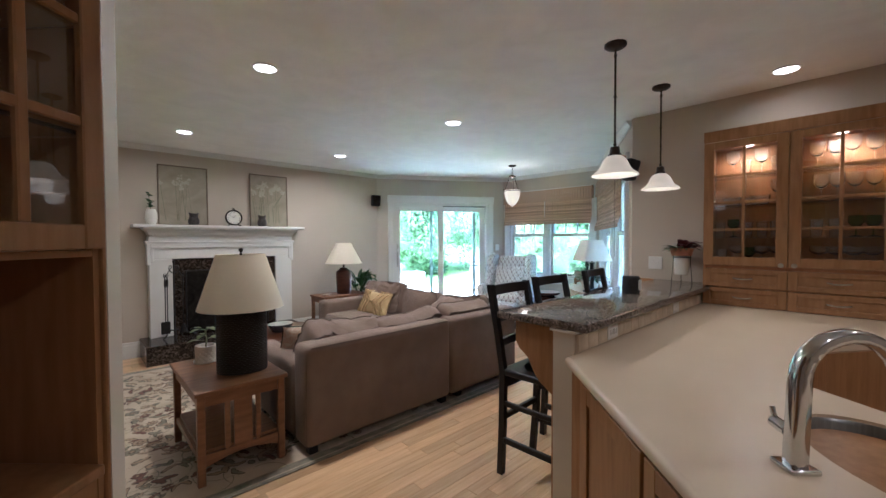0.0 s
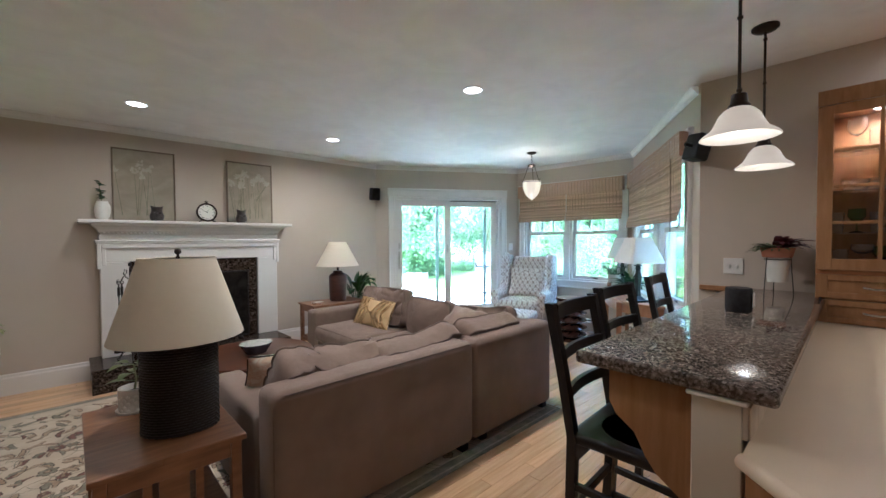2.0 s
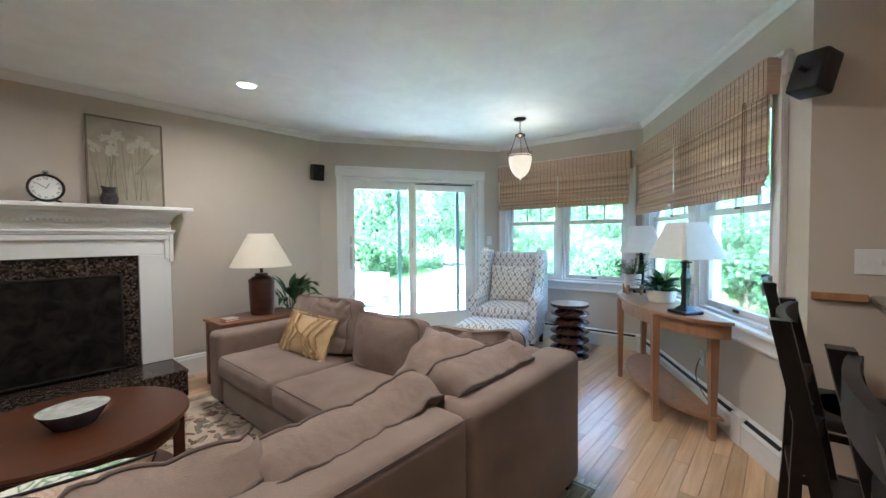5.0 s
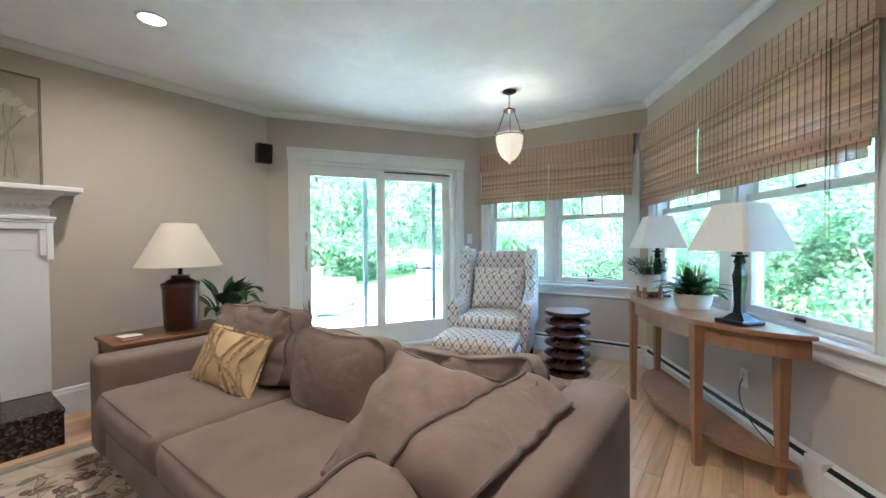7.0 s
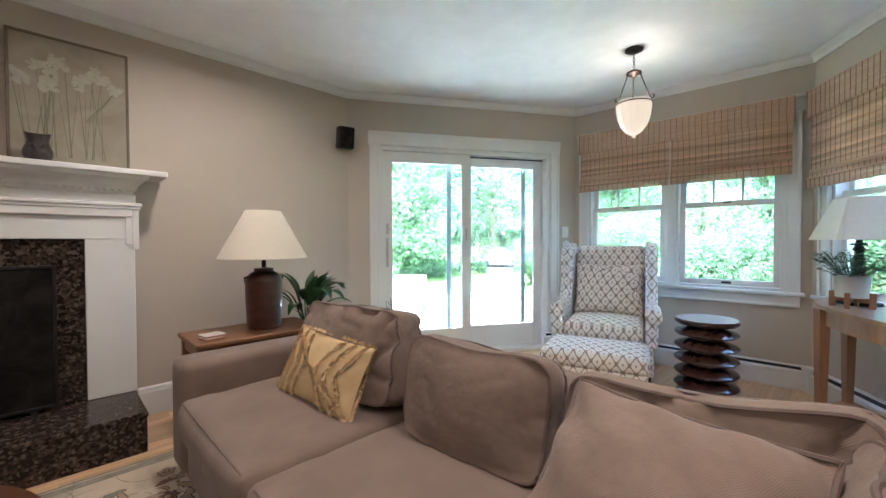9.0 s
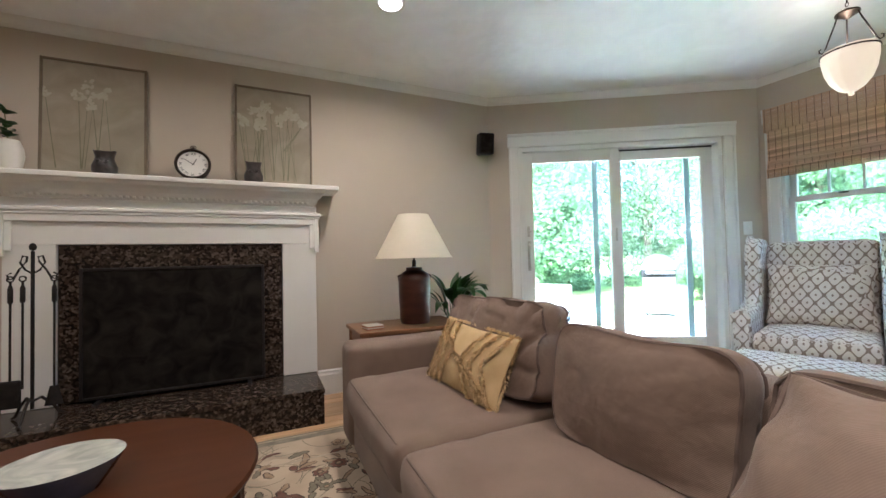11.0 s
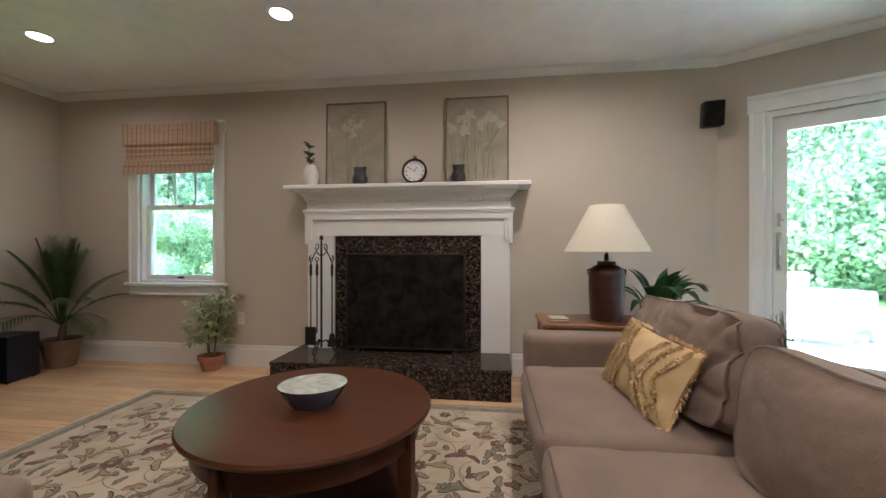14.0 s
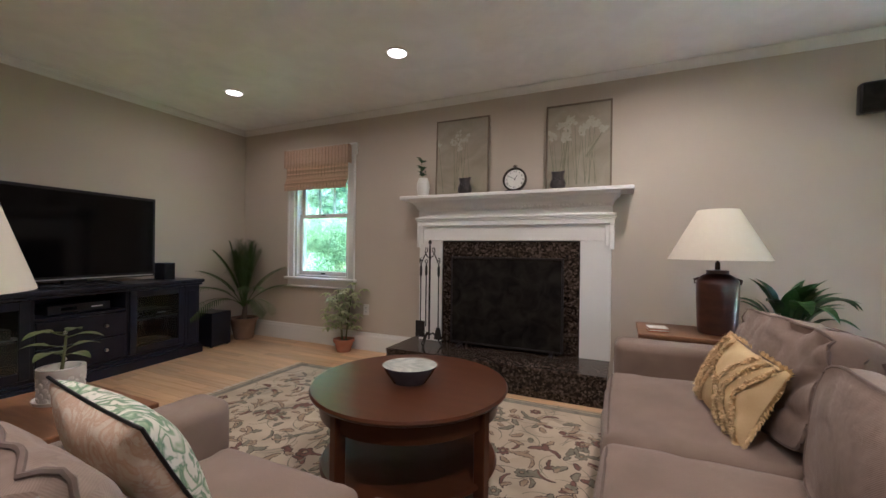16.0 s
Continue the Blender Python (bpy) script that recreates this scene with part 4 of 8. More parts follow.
def boxed_cushion(parent, w, h, t, m, seed, sag=0.02, lean=0.0, crease=0.006, bulge=0.05):
    """A loose boxed cushion: two bulging faces, a boxing band between two rows of piping; w along x, thickness along y, standing on z = 0."""
    off = Vector((seed * 3.7, seed * 1.3, seed * 2.1))
    r, hw, hh, ht = 0.05, w / 2, h / 2, t / 2

    def bend(x, y, z):
        u, v = x / hw, z / hh
        k = max(0.0, 1 - u * u) * max(0.0, 1 - v * v)
        y += math.copysign(bulge * k ** 0.6, y) * min(1.0, abs(y) / ht)
        z -= sag * (1 - u * u) * (v + 1) / 2
        y += lean * ((v + 1) / 2) ** 2
        q = Vector((x, y * 0.6, z)) * 4.2 + off
        e = 1 - k
        x += 0.014 * noise.noise(q) * e
        z += 0.020 * noise.noise(q + Vector((7, 3, 0))) * e
        y += 0.020 * noise.noise(q * 0.8 + Vector((0, 5, 9)))
        f = Vector((x * 2.2 + z * 3, z * 2.2 - x * 2.6, y * 2)) + off
        ridge = (1 - min(1.0, abs(noise.noise(f)) * 3)) ** 3 + 0.6 * (1 - min(1.0, abs(noise.noise(f * 2.2 + Vector((4, 4, 4)))) * 3)) ** 3
        y -= math.copysign(crease * ridge * (0.25 + 0.75 * e), y)
        return m @ Vector((x, y, z + hh))

    def outline(f, grow):
        """A point of the rounded rectangle, f from 0 to 1."""
        a = 2 * math.pi * f
        ca, sa_ = math.cos(a), math.sin(a)
        e = (abs(ca) ** 7 + abs(sa_) ** 7) ** (-1 / 7)
        return ca * e * (hw - grow), sa_ * e * (hh - grow)

    bm = bmesh.new()
    n = 96
    rings = []
    for s in (-1, 1):
        side = []
        for i in range(17):
            g = i / 16
            side.append([(x * g, s * (ht + (0.006 if g > 0.97 else 0.0)), z * g) for x, z in (outline(k / n, 0.012) for k in range(n))])
        rings.append(side)
    band = [[(x, y, z) for x, z in (outline(k / n, 0.012 - 0.014 * (1 - (y / ht) ** 2)) for k in range(n))] for y in (-ht * 0.8, -ht * 0.4, 0.0, ht * 0.4, ht * 0.8)]
    loops = rings[0][1:] + band + rings[1][:0:-1]
    vs = [[bm.verts.new(bend(*p)) for p in lp] for lp in loops]
    for a, b in zip(vs, vs[1:]):
        for k in range(n):
            bm.faces.new((a[k], a[(k + 1) % n], b[(k + 1) % n], b[k]))
    for lp, p in ((vs[0], (0.0, -ht, 0.0)), (vs[-1], (0.0, ht, 0.0))):
        c = bm.verts.new(bend(*p))
        for k in range(n):
            bm.faces.new((lp[k], lp[(k + 1) % n], c))
    c = part("back_cushion", bm, CUSHION, parent, smooth=True)
    for s in (-1, 1):
        part("piping", tube([bend(x * 1.004, s * (ht + 0.003), z * 1.004) for x, z in (outline(k / n, 0.010) for k in range(n + 1))], 0.0055, 6), PIPING, c, smooth=True)
    return c


# against the long back (facing +y)
boxed_cushion(sa, 0.60, 0.44, 0.17, pose(2.88, 4.55, 0.43, 30, 3, 3), 11, 0.05, -0.03, 0.034, 0.04)
boxed_cushion(sa, 0.68, 0.39, 0.15, pose(3.49, 4.45, 0.42, 20, -3, 0), 12, 0.03, -0.02, 0.018, 0.035)
boxed_cushion(sb, 0.60, 0.40, 0.15, pose(4.13, 4.42, 0.43, 20, 0, 0), 16, 0.03, -0.02, 0.018, 0.035)
# against the short back (facing -x)
boxed_cushion(sb, 0.72, 0.43, 0.14, pose(4.39, 5.99, 0.43, 13, 3, 94), 14, 0.02, 0.02, 0.034)
boxed_cushion(sb, 0.54, 0.38, 0.11, pose(4.37, 5.24, 0.43, 13, -2, 96), 15, 0.01, 0.02, 0.009, 0.05)
boxed_cushion(sb, 0.60, 0.39, 0.10, pose(4.43, 4.60, 0.43, 10, 4, 90), 18, 0.03, 0.02, 0.030, 0.03)


def stand(foot, across, up):
    """A pose whose x runs along across and z along up."""
    x = Vector(across).normalized()
    z = Vector(up)
    z = (z - x * z.dot(x)).normalized()
    y = z.cross(x)
    return Matrix(((x.x, y.x, z.x, foot[0]), (x.y, y.y, z.y, foot[1]), (x.z, y.z, z.z, foot[2]), (0, 0, 0, 1)))


def seam(w, h, m, parent, pinch=0.03):
    """Piping round a knife-edged pillow."""
    pts = []
    for k in range(81):
        f = k / 80 * 4
        sd = int(min(f, 3.999))
        f -= sd
        u, v = ((-1 + 2 * f, -1), (1, -1 + 2 * f), (1 - 2 * f, 1), (-1, 1 - 2 * f))[sd]
        pts.append(m @ Vector((u * w / 2 * (1 - pinch * (1 - v * v)), 0, h / 2 + v * h / 2 * (1 - pinch * (1 - u * u)))))
    part("piping", tube(pts, 0.006, 6), PIPING, parent)


m = stand((4.02, 4.66, 0.445), (-0.08, -1.0, -0.03), (0.33, -0.03, 0.34))
p = part("throw_pillow", pillow(0.47, 0.47, 0.19, 56, 0.010, 6, 4, 0.05, m), CUSHION, smooth=True)
tagged(p, "taupe corduroy pillow slumped in the sofa corner", "pillow")
seam(0.47, 0.47, m, p, 0.05)

# ---- coffee table ----
ct = thing("coffee_table", "round dark cherry coffee table with a lower shelf", "table", pose(2.95, 5.77, 0.0125))
part("tabletop", lathe([(0, 0.425), (0.44, 0.425), (0.452, 0.432), (0.456, 0.442), (0.45, 0.452), (0, 0.455)], 64), CHERRY, ct, smooth=True)
bm = lathe([(0.40, 0.345), (0.41, 0.345), (0.415, 0.424), (0.40, 0.424), (0.40, 0.345)], 64)
part("apron", bm, CHERRY, ct, smooth=True)
part("lower_shelf", lathe([(0, 0.10), (0.40, 0.10), (0.408, 0.108), (0.40, 0.122), (0, 0.122)], 64), CHERRY, ct, smooth=True)
for k in range(4):
    a = math.radians(75 + 90 * k)
    part("leg", box(-0.026, 0.026, -0.02, 0.02, 0, 0.424, 0.004, 1), CHERRY, ct, at=Matrix.Rotation(a, 4, "Z") @ pose(0.405, 0, 0))

# ---- end tables ----
def mission_table(label, x0, x1, y0, y1, h, slats="y"):
    t = thing("end_table", label, "table", pose((x0 + x1) / 2, (y0 + y1) / 2, 0.0125 if y0 < 5 else 0.0))
    w, d = (x1 - x0) / 2, (y1 - y0) / 2
    part("tabletop", box(-w, w, -d, d, h - 0.025, h, 0.005, 2), OAKBROWN, t)
    iw, idp = w - 0.035, d - 0.04
    for sx in (-1, 1):
        for sy in (-1, 1):
            part("leg", box(sx * iw - 0.02, sx * iw + 0.02, sy * idp - 0.02, sy * idp + 0.02, 0, h - 0.0255, 0.003, 1), OAKBROWN, t)
    for sy in (-1, 1):
        part("rail", box(-iw + 0.02, iw - 0.02, sy * idp - 0.01, sy * idp + 0.01, h - 0.095, h - 0.0255, 0.002, 1), OAKBROWN, t)
        pts = [(-iw + 0.02, 0.17), (iw - 0.02, 0.17)] + [(iw - 0.02 - k / 10 * (2 * iw - 0.04), 0.10 + 0.035 * math.sin(math.pi * k / 10)) for k in range(11)]
        bm = prism(pts, -0.01, 0.01)
        bmesh.ops.transform(bm, matrix=pose(0, sy * idp, 0, 90), verts=bm.verts)
        part("lower_rail", bm, OAKBROWN, t)
        for x, wd in ((0, 0.05), (-0.085, 0.014), (0.085, 0.014)):
            part("slat", box(x - wd, x + wd, sy * idp - 0.006, sy * idp + 0.006, 0.17, h - 0.095), OAKBROWN, t)
    for sx in (-1, 1):
        part("rail", box(sx * iw - 0.01, sx * iw + 0.01, -idp + 0.02, idp - 0.02, h - 0.095, h - 0.0255, 0.002, 1), OAKBROWN, t)
        part("lower_rail", box(sx * iw - 0.01, sx * iw + 0.01, -idp + 0.02, idp - 0.02, 0.13, 0.17, 0.002, 1), OAKBROWN, t)
    part("lower_shelf", box(-iw + 0.0105, iw - 0.0105, -idp + 0.0105, idp - 0.0105, 0.171, 0.188), OAKBROWN, t)
    return t


mission_table("brown oak slatted end table beside the sofa arm", 1.91, 2.42, 4.20, 4.965, 0.5375)
mission_table("brown oak end table behind the sofa arm", 3.95, 4.68, 6.80, 7.24, 0.59)
# ---- kitchen side ----
ct_pts = [(3.0, 2.588), (5.34, 2.588), (5.34, -0.78), (4.72, -0.78), (4.72, 1.38), (4.02, 1.87), (3.30, 1.87), (2.62, 0.87), (1.80, 1.40)]
bm = bmesh.new()
ring = [bm.verts.new((x, y, 0.88)) for x, y in ct_pts]
es = [bm.edges.new((ring[i], ring[(i + 1) % len(ring)])) for i in range(len(ring))]
hole = []
for k in range(36):
    a = 2 * math.pi * k / 36
    c, s = math.cos(a) * 0.30, math.sin(a) * 0.195
    hole.append(bm.verts.new((2.80 + (c + s) * 0.7071, 1.60 + (c - s) * 0.7071, 0.88)))
es += [bm.edges.new((hole[i], hole[(i + 1) % 36])) for i in range(36)]
bmesh.ops.triangle_fill(bm, use_beauty=True, edges=es)
r = bmesh.ops.extrude_face_region(bm, geom=bm.faces[:])
bmesh.ops.translate(bm, vec=(0, 0, -0.038), verts=[v for v in r["geom"] if isinstance(v, bmesh.types.BMVert)])
ctop = tagged(part("countertop", bm, COUNTER), "beige solid-surface kitchen counter with rounded edge", "countertop")
edge = [Vector(p) for p in ((1.80, 1.40), (3.0, 2.588))]
part("bullnose", tube([(1.80, 1.40, 0.861), (3.0, 2.588, 0.861)], 0.019, 14), COUNTER, ctop, smooth=True)
sink = bmesh.new()
prev = None
for rr, z in ((1.0, 0.874), (0.97, 0.86), (0.93, 0.76), (0.85, 0.70), (0.6, 0.685), (0.1, 0.68)):
    rg = []
    for k in range(36):
        a = 2 * math.pi * k / 36
        c, s = math.cos(a) * 0.302 * rr, math.sin(a) * 0.197 * rr
        rg.append(sink.verts.new((2.80 + (c + s) * 0.7071, 1.60 + (c - s) * 0.7071, z)))
    if prev:
        for k in range(36):
            sink.faces.new((prev[k], prev[(k + 1) % 36], rg[(k + 1) % 36], rg[k]))
    prev = rg
sink.faces.new(prev)
sk = tagged(part("sink", sink, shade("dull_sink_steel", (0.26, 0.27, 0.28), (0.36, 0.37, 0.38), rough=0.34, metal=1.0, scale=6, stretch=(1, 20, 1)), smooth=True), "oval brushed steel undermount kitchen sink", "sink")
fa = thing("faucet", "chrome arched kitchen faucet on the counter", "faucet", pose(2.603, 1.826, 0.88, 0, 0, -45))
part("base_plate", box(-0.032, 0.032, -0.032, 0.032, 0, 0.012, 0.004, 2), CHROME, fa)
pts = [(0, 0, 0.012), (0.004, 0, 0.12)]
for k in range(13):
    a = math.pi * (1 - k / 12)
    pts.append((0.112 + 0.105 * math.cos(a), 0, 0.20 + 0.095 * math.sin(a)))
pts.append((0.219, 0, 0.16))
bm = bmesh.new()
prev = None
for i, p in enumerate(pts):
    p = Vector(p)
    d = (Vector(pts[min(i + 1, len(pts) - 1)]) - Vector(pts[max(i - 1, 0)])).normalized()
    n = Vector((0, 1, 0))
    b = d.cross(n)
    w = 0.021 - 0.008 * i / len(pts)
    rg = [bm.verts.new(p + n * (w * sx) + b * (w * sy * 0.9)) for sx, sy in ((-1, -0.6), (-0.6, -1), (0.6, -1), (1, -0.6), (1, 0.6), (0.6, 1), (-0.6, 1), (-1, 0.6))]
    if prev:
        for k in range(8):
            bm.faces.new((prev[k], prev[(k + 1) % 8], rg[(k + 1) % 8], rg[k]))
    else:
        bm.faces.new(rg)
    prev = rg
bm.faces.new(prev)
part("spout", bm, CHROME, fa, smooth=True)
bm = tube([(0, 0.02, 0.075), (0, 0.06, 0.08)], 0.014, 12)
add_tube(bm, [(0, 0.052, 0.08), (0, 0.062, 0.10), (0.0, 0.066, 0.112)], 0.006, 8)
part("lever", bm, CHROME, fa, smooth=True)

# base cabinets under the counter
bc = thing("base_cabinet", "honey maple kitchen base cabinet under the counter", "cabinet")
u = Vector((0.7071, 0.7071))
A = Vector((1.86, 1.42))
body = prism([(1.86, 1.42), (2.985, 2.53), (3.02, 2.586), (3.28, 2.586), (3.28, 1.93), (2.58, 0.95)], 0.0, 0.841)
part("body", body, MAPLE, bc)
M45 = Matrix.Translation((1.86, 1.42, 0)) @ Matrix.Rotation(math.atan2(1.11, 1.125), 4, "Z")
for x0, x1 in ((0.03, 0.40), (0.42, 0.98), (1.0, 1.50)):
    dr_ = part("door", box(x0 + 0.06, x1 - 0.06, 0.001, 0.009, 0.16, 0.75), MAPLE, bc, at=M45)
    for q in ((x0, x0 + 0.06, 0.10, 0.81), (x1 - 0.06, x1, 0.10, 0.81)):
        part("stile", box(q[0], q[1], 0.001, 0.019, q[2], q[3], 0.002, 1), MAPLE, dr_)
    for q in ((x0 + 0.06, x1 - 0.06, 0.10, 0.16), (x0 + 0.06, x1 - 0.06, 0.75, 0.81)):
        part("rail", box(q[0], q[1], 0.001, 0.019, q[2], q[3], 0.002, 1), MAPLE, dr_)
be = thing("base_cabinet", "honey maple base cabinets along the kitchen wall", "cabinet")
part("body", prism([(3.29, 2.586), (5.34, 2.586), (5.34, -0.78), (4.76, -0.78), (4.76, 1.36), (4.04, 1.83), (3.45, 1.91), (3.29, 1.91)], 0.0, 0.841), MAPLE, be)

knee = tagged(part("knee_wall", box(3.07, 5.355, 2.60, 2.71, 0.0, 0.965, 0.003, 1), shade("cream_wall_paint", (0.60, 0.56, 0.47), (0.64, 0.60, 0.51), rough=0.6, scale=3, bump=0.05, bump_scale=200)), "cream painted knee wall under the raised bar", "wall", kind="structure")
part("cap_trim", box(3.055, 5.355, 2.588, 2.72, 0.966, 0.978, 0.003, 1), WHITE, knee)
TRAV = shade("tumbled_travertine", (0.50, 0.40, 0.28), (0.66, 0.56, 0.43), rough=0.5, scale=14, bump=0.2, bump_scale=60, vary=0.12, fine=0.08)
GROUT = shade("tile_grout", (0.45, 0.38, 0.30), (0.50, 0.43, 0.34), rough=0.9, scale=30)
bs = tagged(part("backsplash", box(3.07, 5.06, 2.590, 2.5995, 0.881, 0.964), GROUT), "tumbled travertine tile backsplash strip under the bar", "backsplash", kind="structure")
tile = None
for k in range(20):
    x = 3.072 + k * 0.0992
    if tile is None:
        o = part("tile", box(0.0, 0.096, -0.006, 0.0, 0.0, 0.08, 0.002, 1), TRAV, bs)
        tile = o.data
    else:
        o = new("tile", tile)
        o.parent = bs
    o.matrix_basis = pose(x, 2.5895, 0.8825)
bar = thing("breakfast_bar", "polished brown granite raised breakfast bar top", "countertop")
part("slab", box(3.05, 5.355, 2.53, 3.03, 0.979, 1.019, 0.012, 4), BARGRANITE, bar, smooth=True)
part("end_strip", box(5.335, 5.358, 3.032, 3.225, 0.985, 1.022, 0.003, 1), MAPLE, bar, "thin maple strip at the wall")
pts = [(2.712, 0.977), (2.935, 0.977), (2.935, 0.875), (2.915, 0.84), (2.86, 0.80), (2.83, 0.74), (2.80, 0.70), (2.712, 0.64)]
for x in (3.09, 4.9):
    bm = prism(pts, -0.02, 0.02)
    bmesh.ops.transform(bm, matrix=Matrix(((0, 0, 1, x + 0.02), (1, 0, 0, 0), (0, 1, 0, 0), (0, 0, 0, 1))), verts=bm.verts)
    tagged(part("bar_bracket", bm, MAPLE), "maple corbel bracket under the granite bar", "bracket")
part("back_panel", box(3.085, 5.355, 2.7105, 2.725, 0.0, 0.965), MAPLE, knee)

# ---- glass-fronted hutch ----
hu = thing("china_cabinet", "honey maple china cabinet with glass doors full of glassware", "cabinet")
HY0, HY1 = 1.56, 2.575
HB = shade("maple_interior", (0.36, 0.15, 0.055), (0.43, 0.19, 0.075), rough=0.5, scale=5, stretch=(5, 5, 1), fine=0.05)
bm = bmesh.new()
add_box(bm, 5.07, 5.355, HY1 - 0.02, HY1, 0.881, 2.13, 0.002, 1)
add_box(bm, 5.07, 5.355, HY0, HY0 + 0.02, 0.881, 2.13, 0.002, 1)
add_box(bm, 5.07, 5.355, HY0 + 0.02, HY1 - 0.02, 2.105, 2.13)
add_box(bm, 5.07, 5.355, HY0 + 0.02, HY1 - 0.02, 1.165, 1.185)
add_box(bm, 5.07, 5.355, HY0 + 0.02, HY1 - 0.02, 0.881, 0.90)
add_box(bm, 5.343, 5.355, HY0 + 0.02, HY1 - 0.02, 0.90, 2.105)
add_box(bm, 5.07, 5.343, 2.06, 2.078, 1.185, 2.105)
part("body", bm, HB, hu)
CR = [(0, 2.13), (0.012, 2.13), (0.016, 2.15), (0.03, 2.165), (0.05, 2.195), (0.06, 2.20), (0.06, 2.215), (0, 2.215)]
part("crown", sweep(CR, [(5.355, HY1), (5.05, HY1), (5.05, HY0), (5.355, HY0)], -1.0), MAPLE, hu)
part("crown_top", box(5.052, 5.353, HY0 + 0.002, HY1 - 0.002, 2.131, 2.20), MAPLE, hu)
SHELVES = [1.40, 1.64, 1.87]
for z in SHELVES:
    for y0, y1 in ((HY0 + 0.021, 2.059), (2.079, HY1 - 0.021)):
        part("glass_shelf", box(5.09, 5.342, y0, y1, z - 0.006, z, 0.001, 1), THIN, hu)
for y0, y1, kn in ((2.072, HY1 - 0.002, 2.105), (HY0 + 0.002, 2.068, 2.035)):
    bm = bmesh.new()
    st = 0.065
    add_box(bm, 5.05, 5.069, y0, y0 + st, 1.187, 2.127, 0.002, 1)
    add_box(bm, 5.05, 5.069, y1 - st, y1, 1.187, 2.127, 0.002, 1)
    add_box(bm, 5.05, 5.069, y0 + st, y1 - st, 1.187, 1.252, 0.002, 1)
    add_box(bm, 5.05, 5.069, y0 + st, y1 - st, 2.072, 2.127, 0.002, 1)
    door = part("door", bm, MAPLE, hu)
    ym = (y0 + y1) / 2
    part("muntin", box(5.052, 5.067, ym - 0.009, ym + 0.009, 1.252, 2.072, 0.002, 1), MAPLE, door)
    for k in (1, 2, 3):
        z = 1.252 + 0.82 * k / 4
        part("muntin", box(5.053, 5.066, y0 + st, y1 - st, z - 0.009, z + 0.009, 0.002, 1), MAPLE, door)
    pn = part("pane", box(5.0672, 5.0688, y0 + st - 0.005, y1 - st + 0.005, 1.247, 2.077), CLEARGLASS, door)
    pn.visible_shadow = False
    bm = lathe([(0, 0), (0.006, 0), (0.006, 0.012), (0.016, 0.016), (0.016, 0.024), (0, 0.028)], 16)
    bmesh.ops.transform(bm, matrix=pose(5.05, kn, 1.20, 0, -90, 0), verts=bm.verts)
    part("knob", bm, NICKEL, door, smooth=True)
    for z0, z1 in ((0.885, 1.018), (1.025, 1.162)):
        bm = box(5.058, 5.069, y0, y1, z0, z1)
        for q in ((y0, y0 + 0.05, z0, z1), (y1 - 0.05, y1, z0, z1), (y0 + 0.05, y1 - 0.05, z0, z0 + 0.035), (y0 + 0.05, y1 - 0.05, z1 - 0.035, z1)):
            add_box(bm, 5.048, 5.0575, *q, 0.002, 1)
        dw = part("drawer", bm, MAPLE, hu)
        zc = (z0 + z1) / 2
        part("pull", tube([(5.057, ym - 0.055, zc), (5.04, ym - 0.05, zc), (5.028, ym - 0.02, zc - 0.004), (5.028, ym + 0.02, zc - 0.004), (5.04, ym + 0.05, zc), (5.057, ym + 0.055, zc)], 0.005, 8), NICKEL, dw, smooth=True)
for y in (2.32, 1.82):
    lamp_disc(5.21, y, 2.098, 0.05, 0.05, WARM, 150)
    pk = thing("puck_light", "small lit puck light inside the cabinet top", "light", pose(5.21, y, 2.1045))
    part("lens", lathe([(0, -0.005), (0.03, -0.005), (0.035, 0.0), (0, 0.0)], 20), CANLIGHT, pk)

# tall diagonal cabinet beside the entrance
tc_ = thing("tall_cabinet", "tall maple cabinet with glass doors over an open niche", "cabinet", Matrix.Translation((1.497, 2.934, 0)) @ Matrix.Rotation(radians(45), 4, "Z"))
part("end_trim", box(-0.012, -0.001, -0.012, 0.30, 0.0, CEIL - 0.01, 0.004, 2), MAPLE, tc_)
part("side_panel", box(-0.026, -0.0125, -0.002, 0.30, 0.0, CEIL - 0.01), MAPLE, tc_)
part("side_panel", box(-1.2, -1.186, -0.002, 0.285, 0.0, CEIL - 0.01), MAPLE, tc_)
part("back_panel", box(-1.2, -0.0262, 0.2855, 0.30, 0.0, CEIL - 0.01), HB, tc_)
part("niche_top", box(-1.186, -0.0262, 0.0, 0.285, 1.355, 1.37), MAPLE, tc_)
part("top_panel", box(-1.186, -0.0262, 0.0, 0.285, CEIL - 0.05, CEIL - 0.01), MAPLE, tc_)
part("shelf", box(-1.184, -0.028, 0.01, 0.283, 1.62, 1.63), THIN, tc_)
part("shelf", box(-1.184, -0.028, 0.01, 0.283, 1.86, 1.87), THIN, tc_)
part("niche_back", box(-1.184, -0.0265, 0.278, 0.284, 0.886, 1.354), MAPLE, tc_)
part("niche_counter", box(-1.184, -0.0265, -0.02, 0.283, 0.86, 0.885, 0.004, 2), MAPLE, tc_)
part("lower_body", box(-1.184, -0.0265, 0.0, 0.28, 0.0, 0.859), MAPLE, tc_)
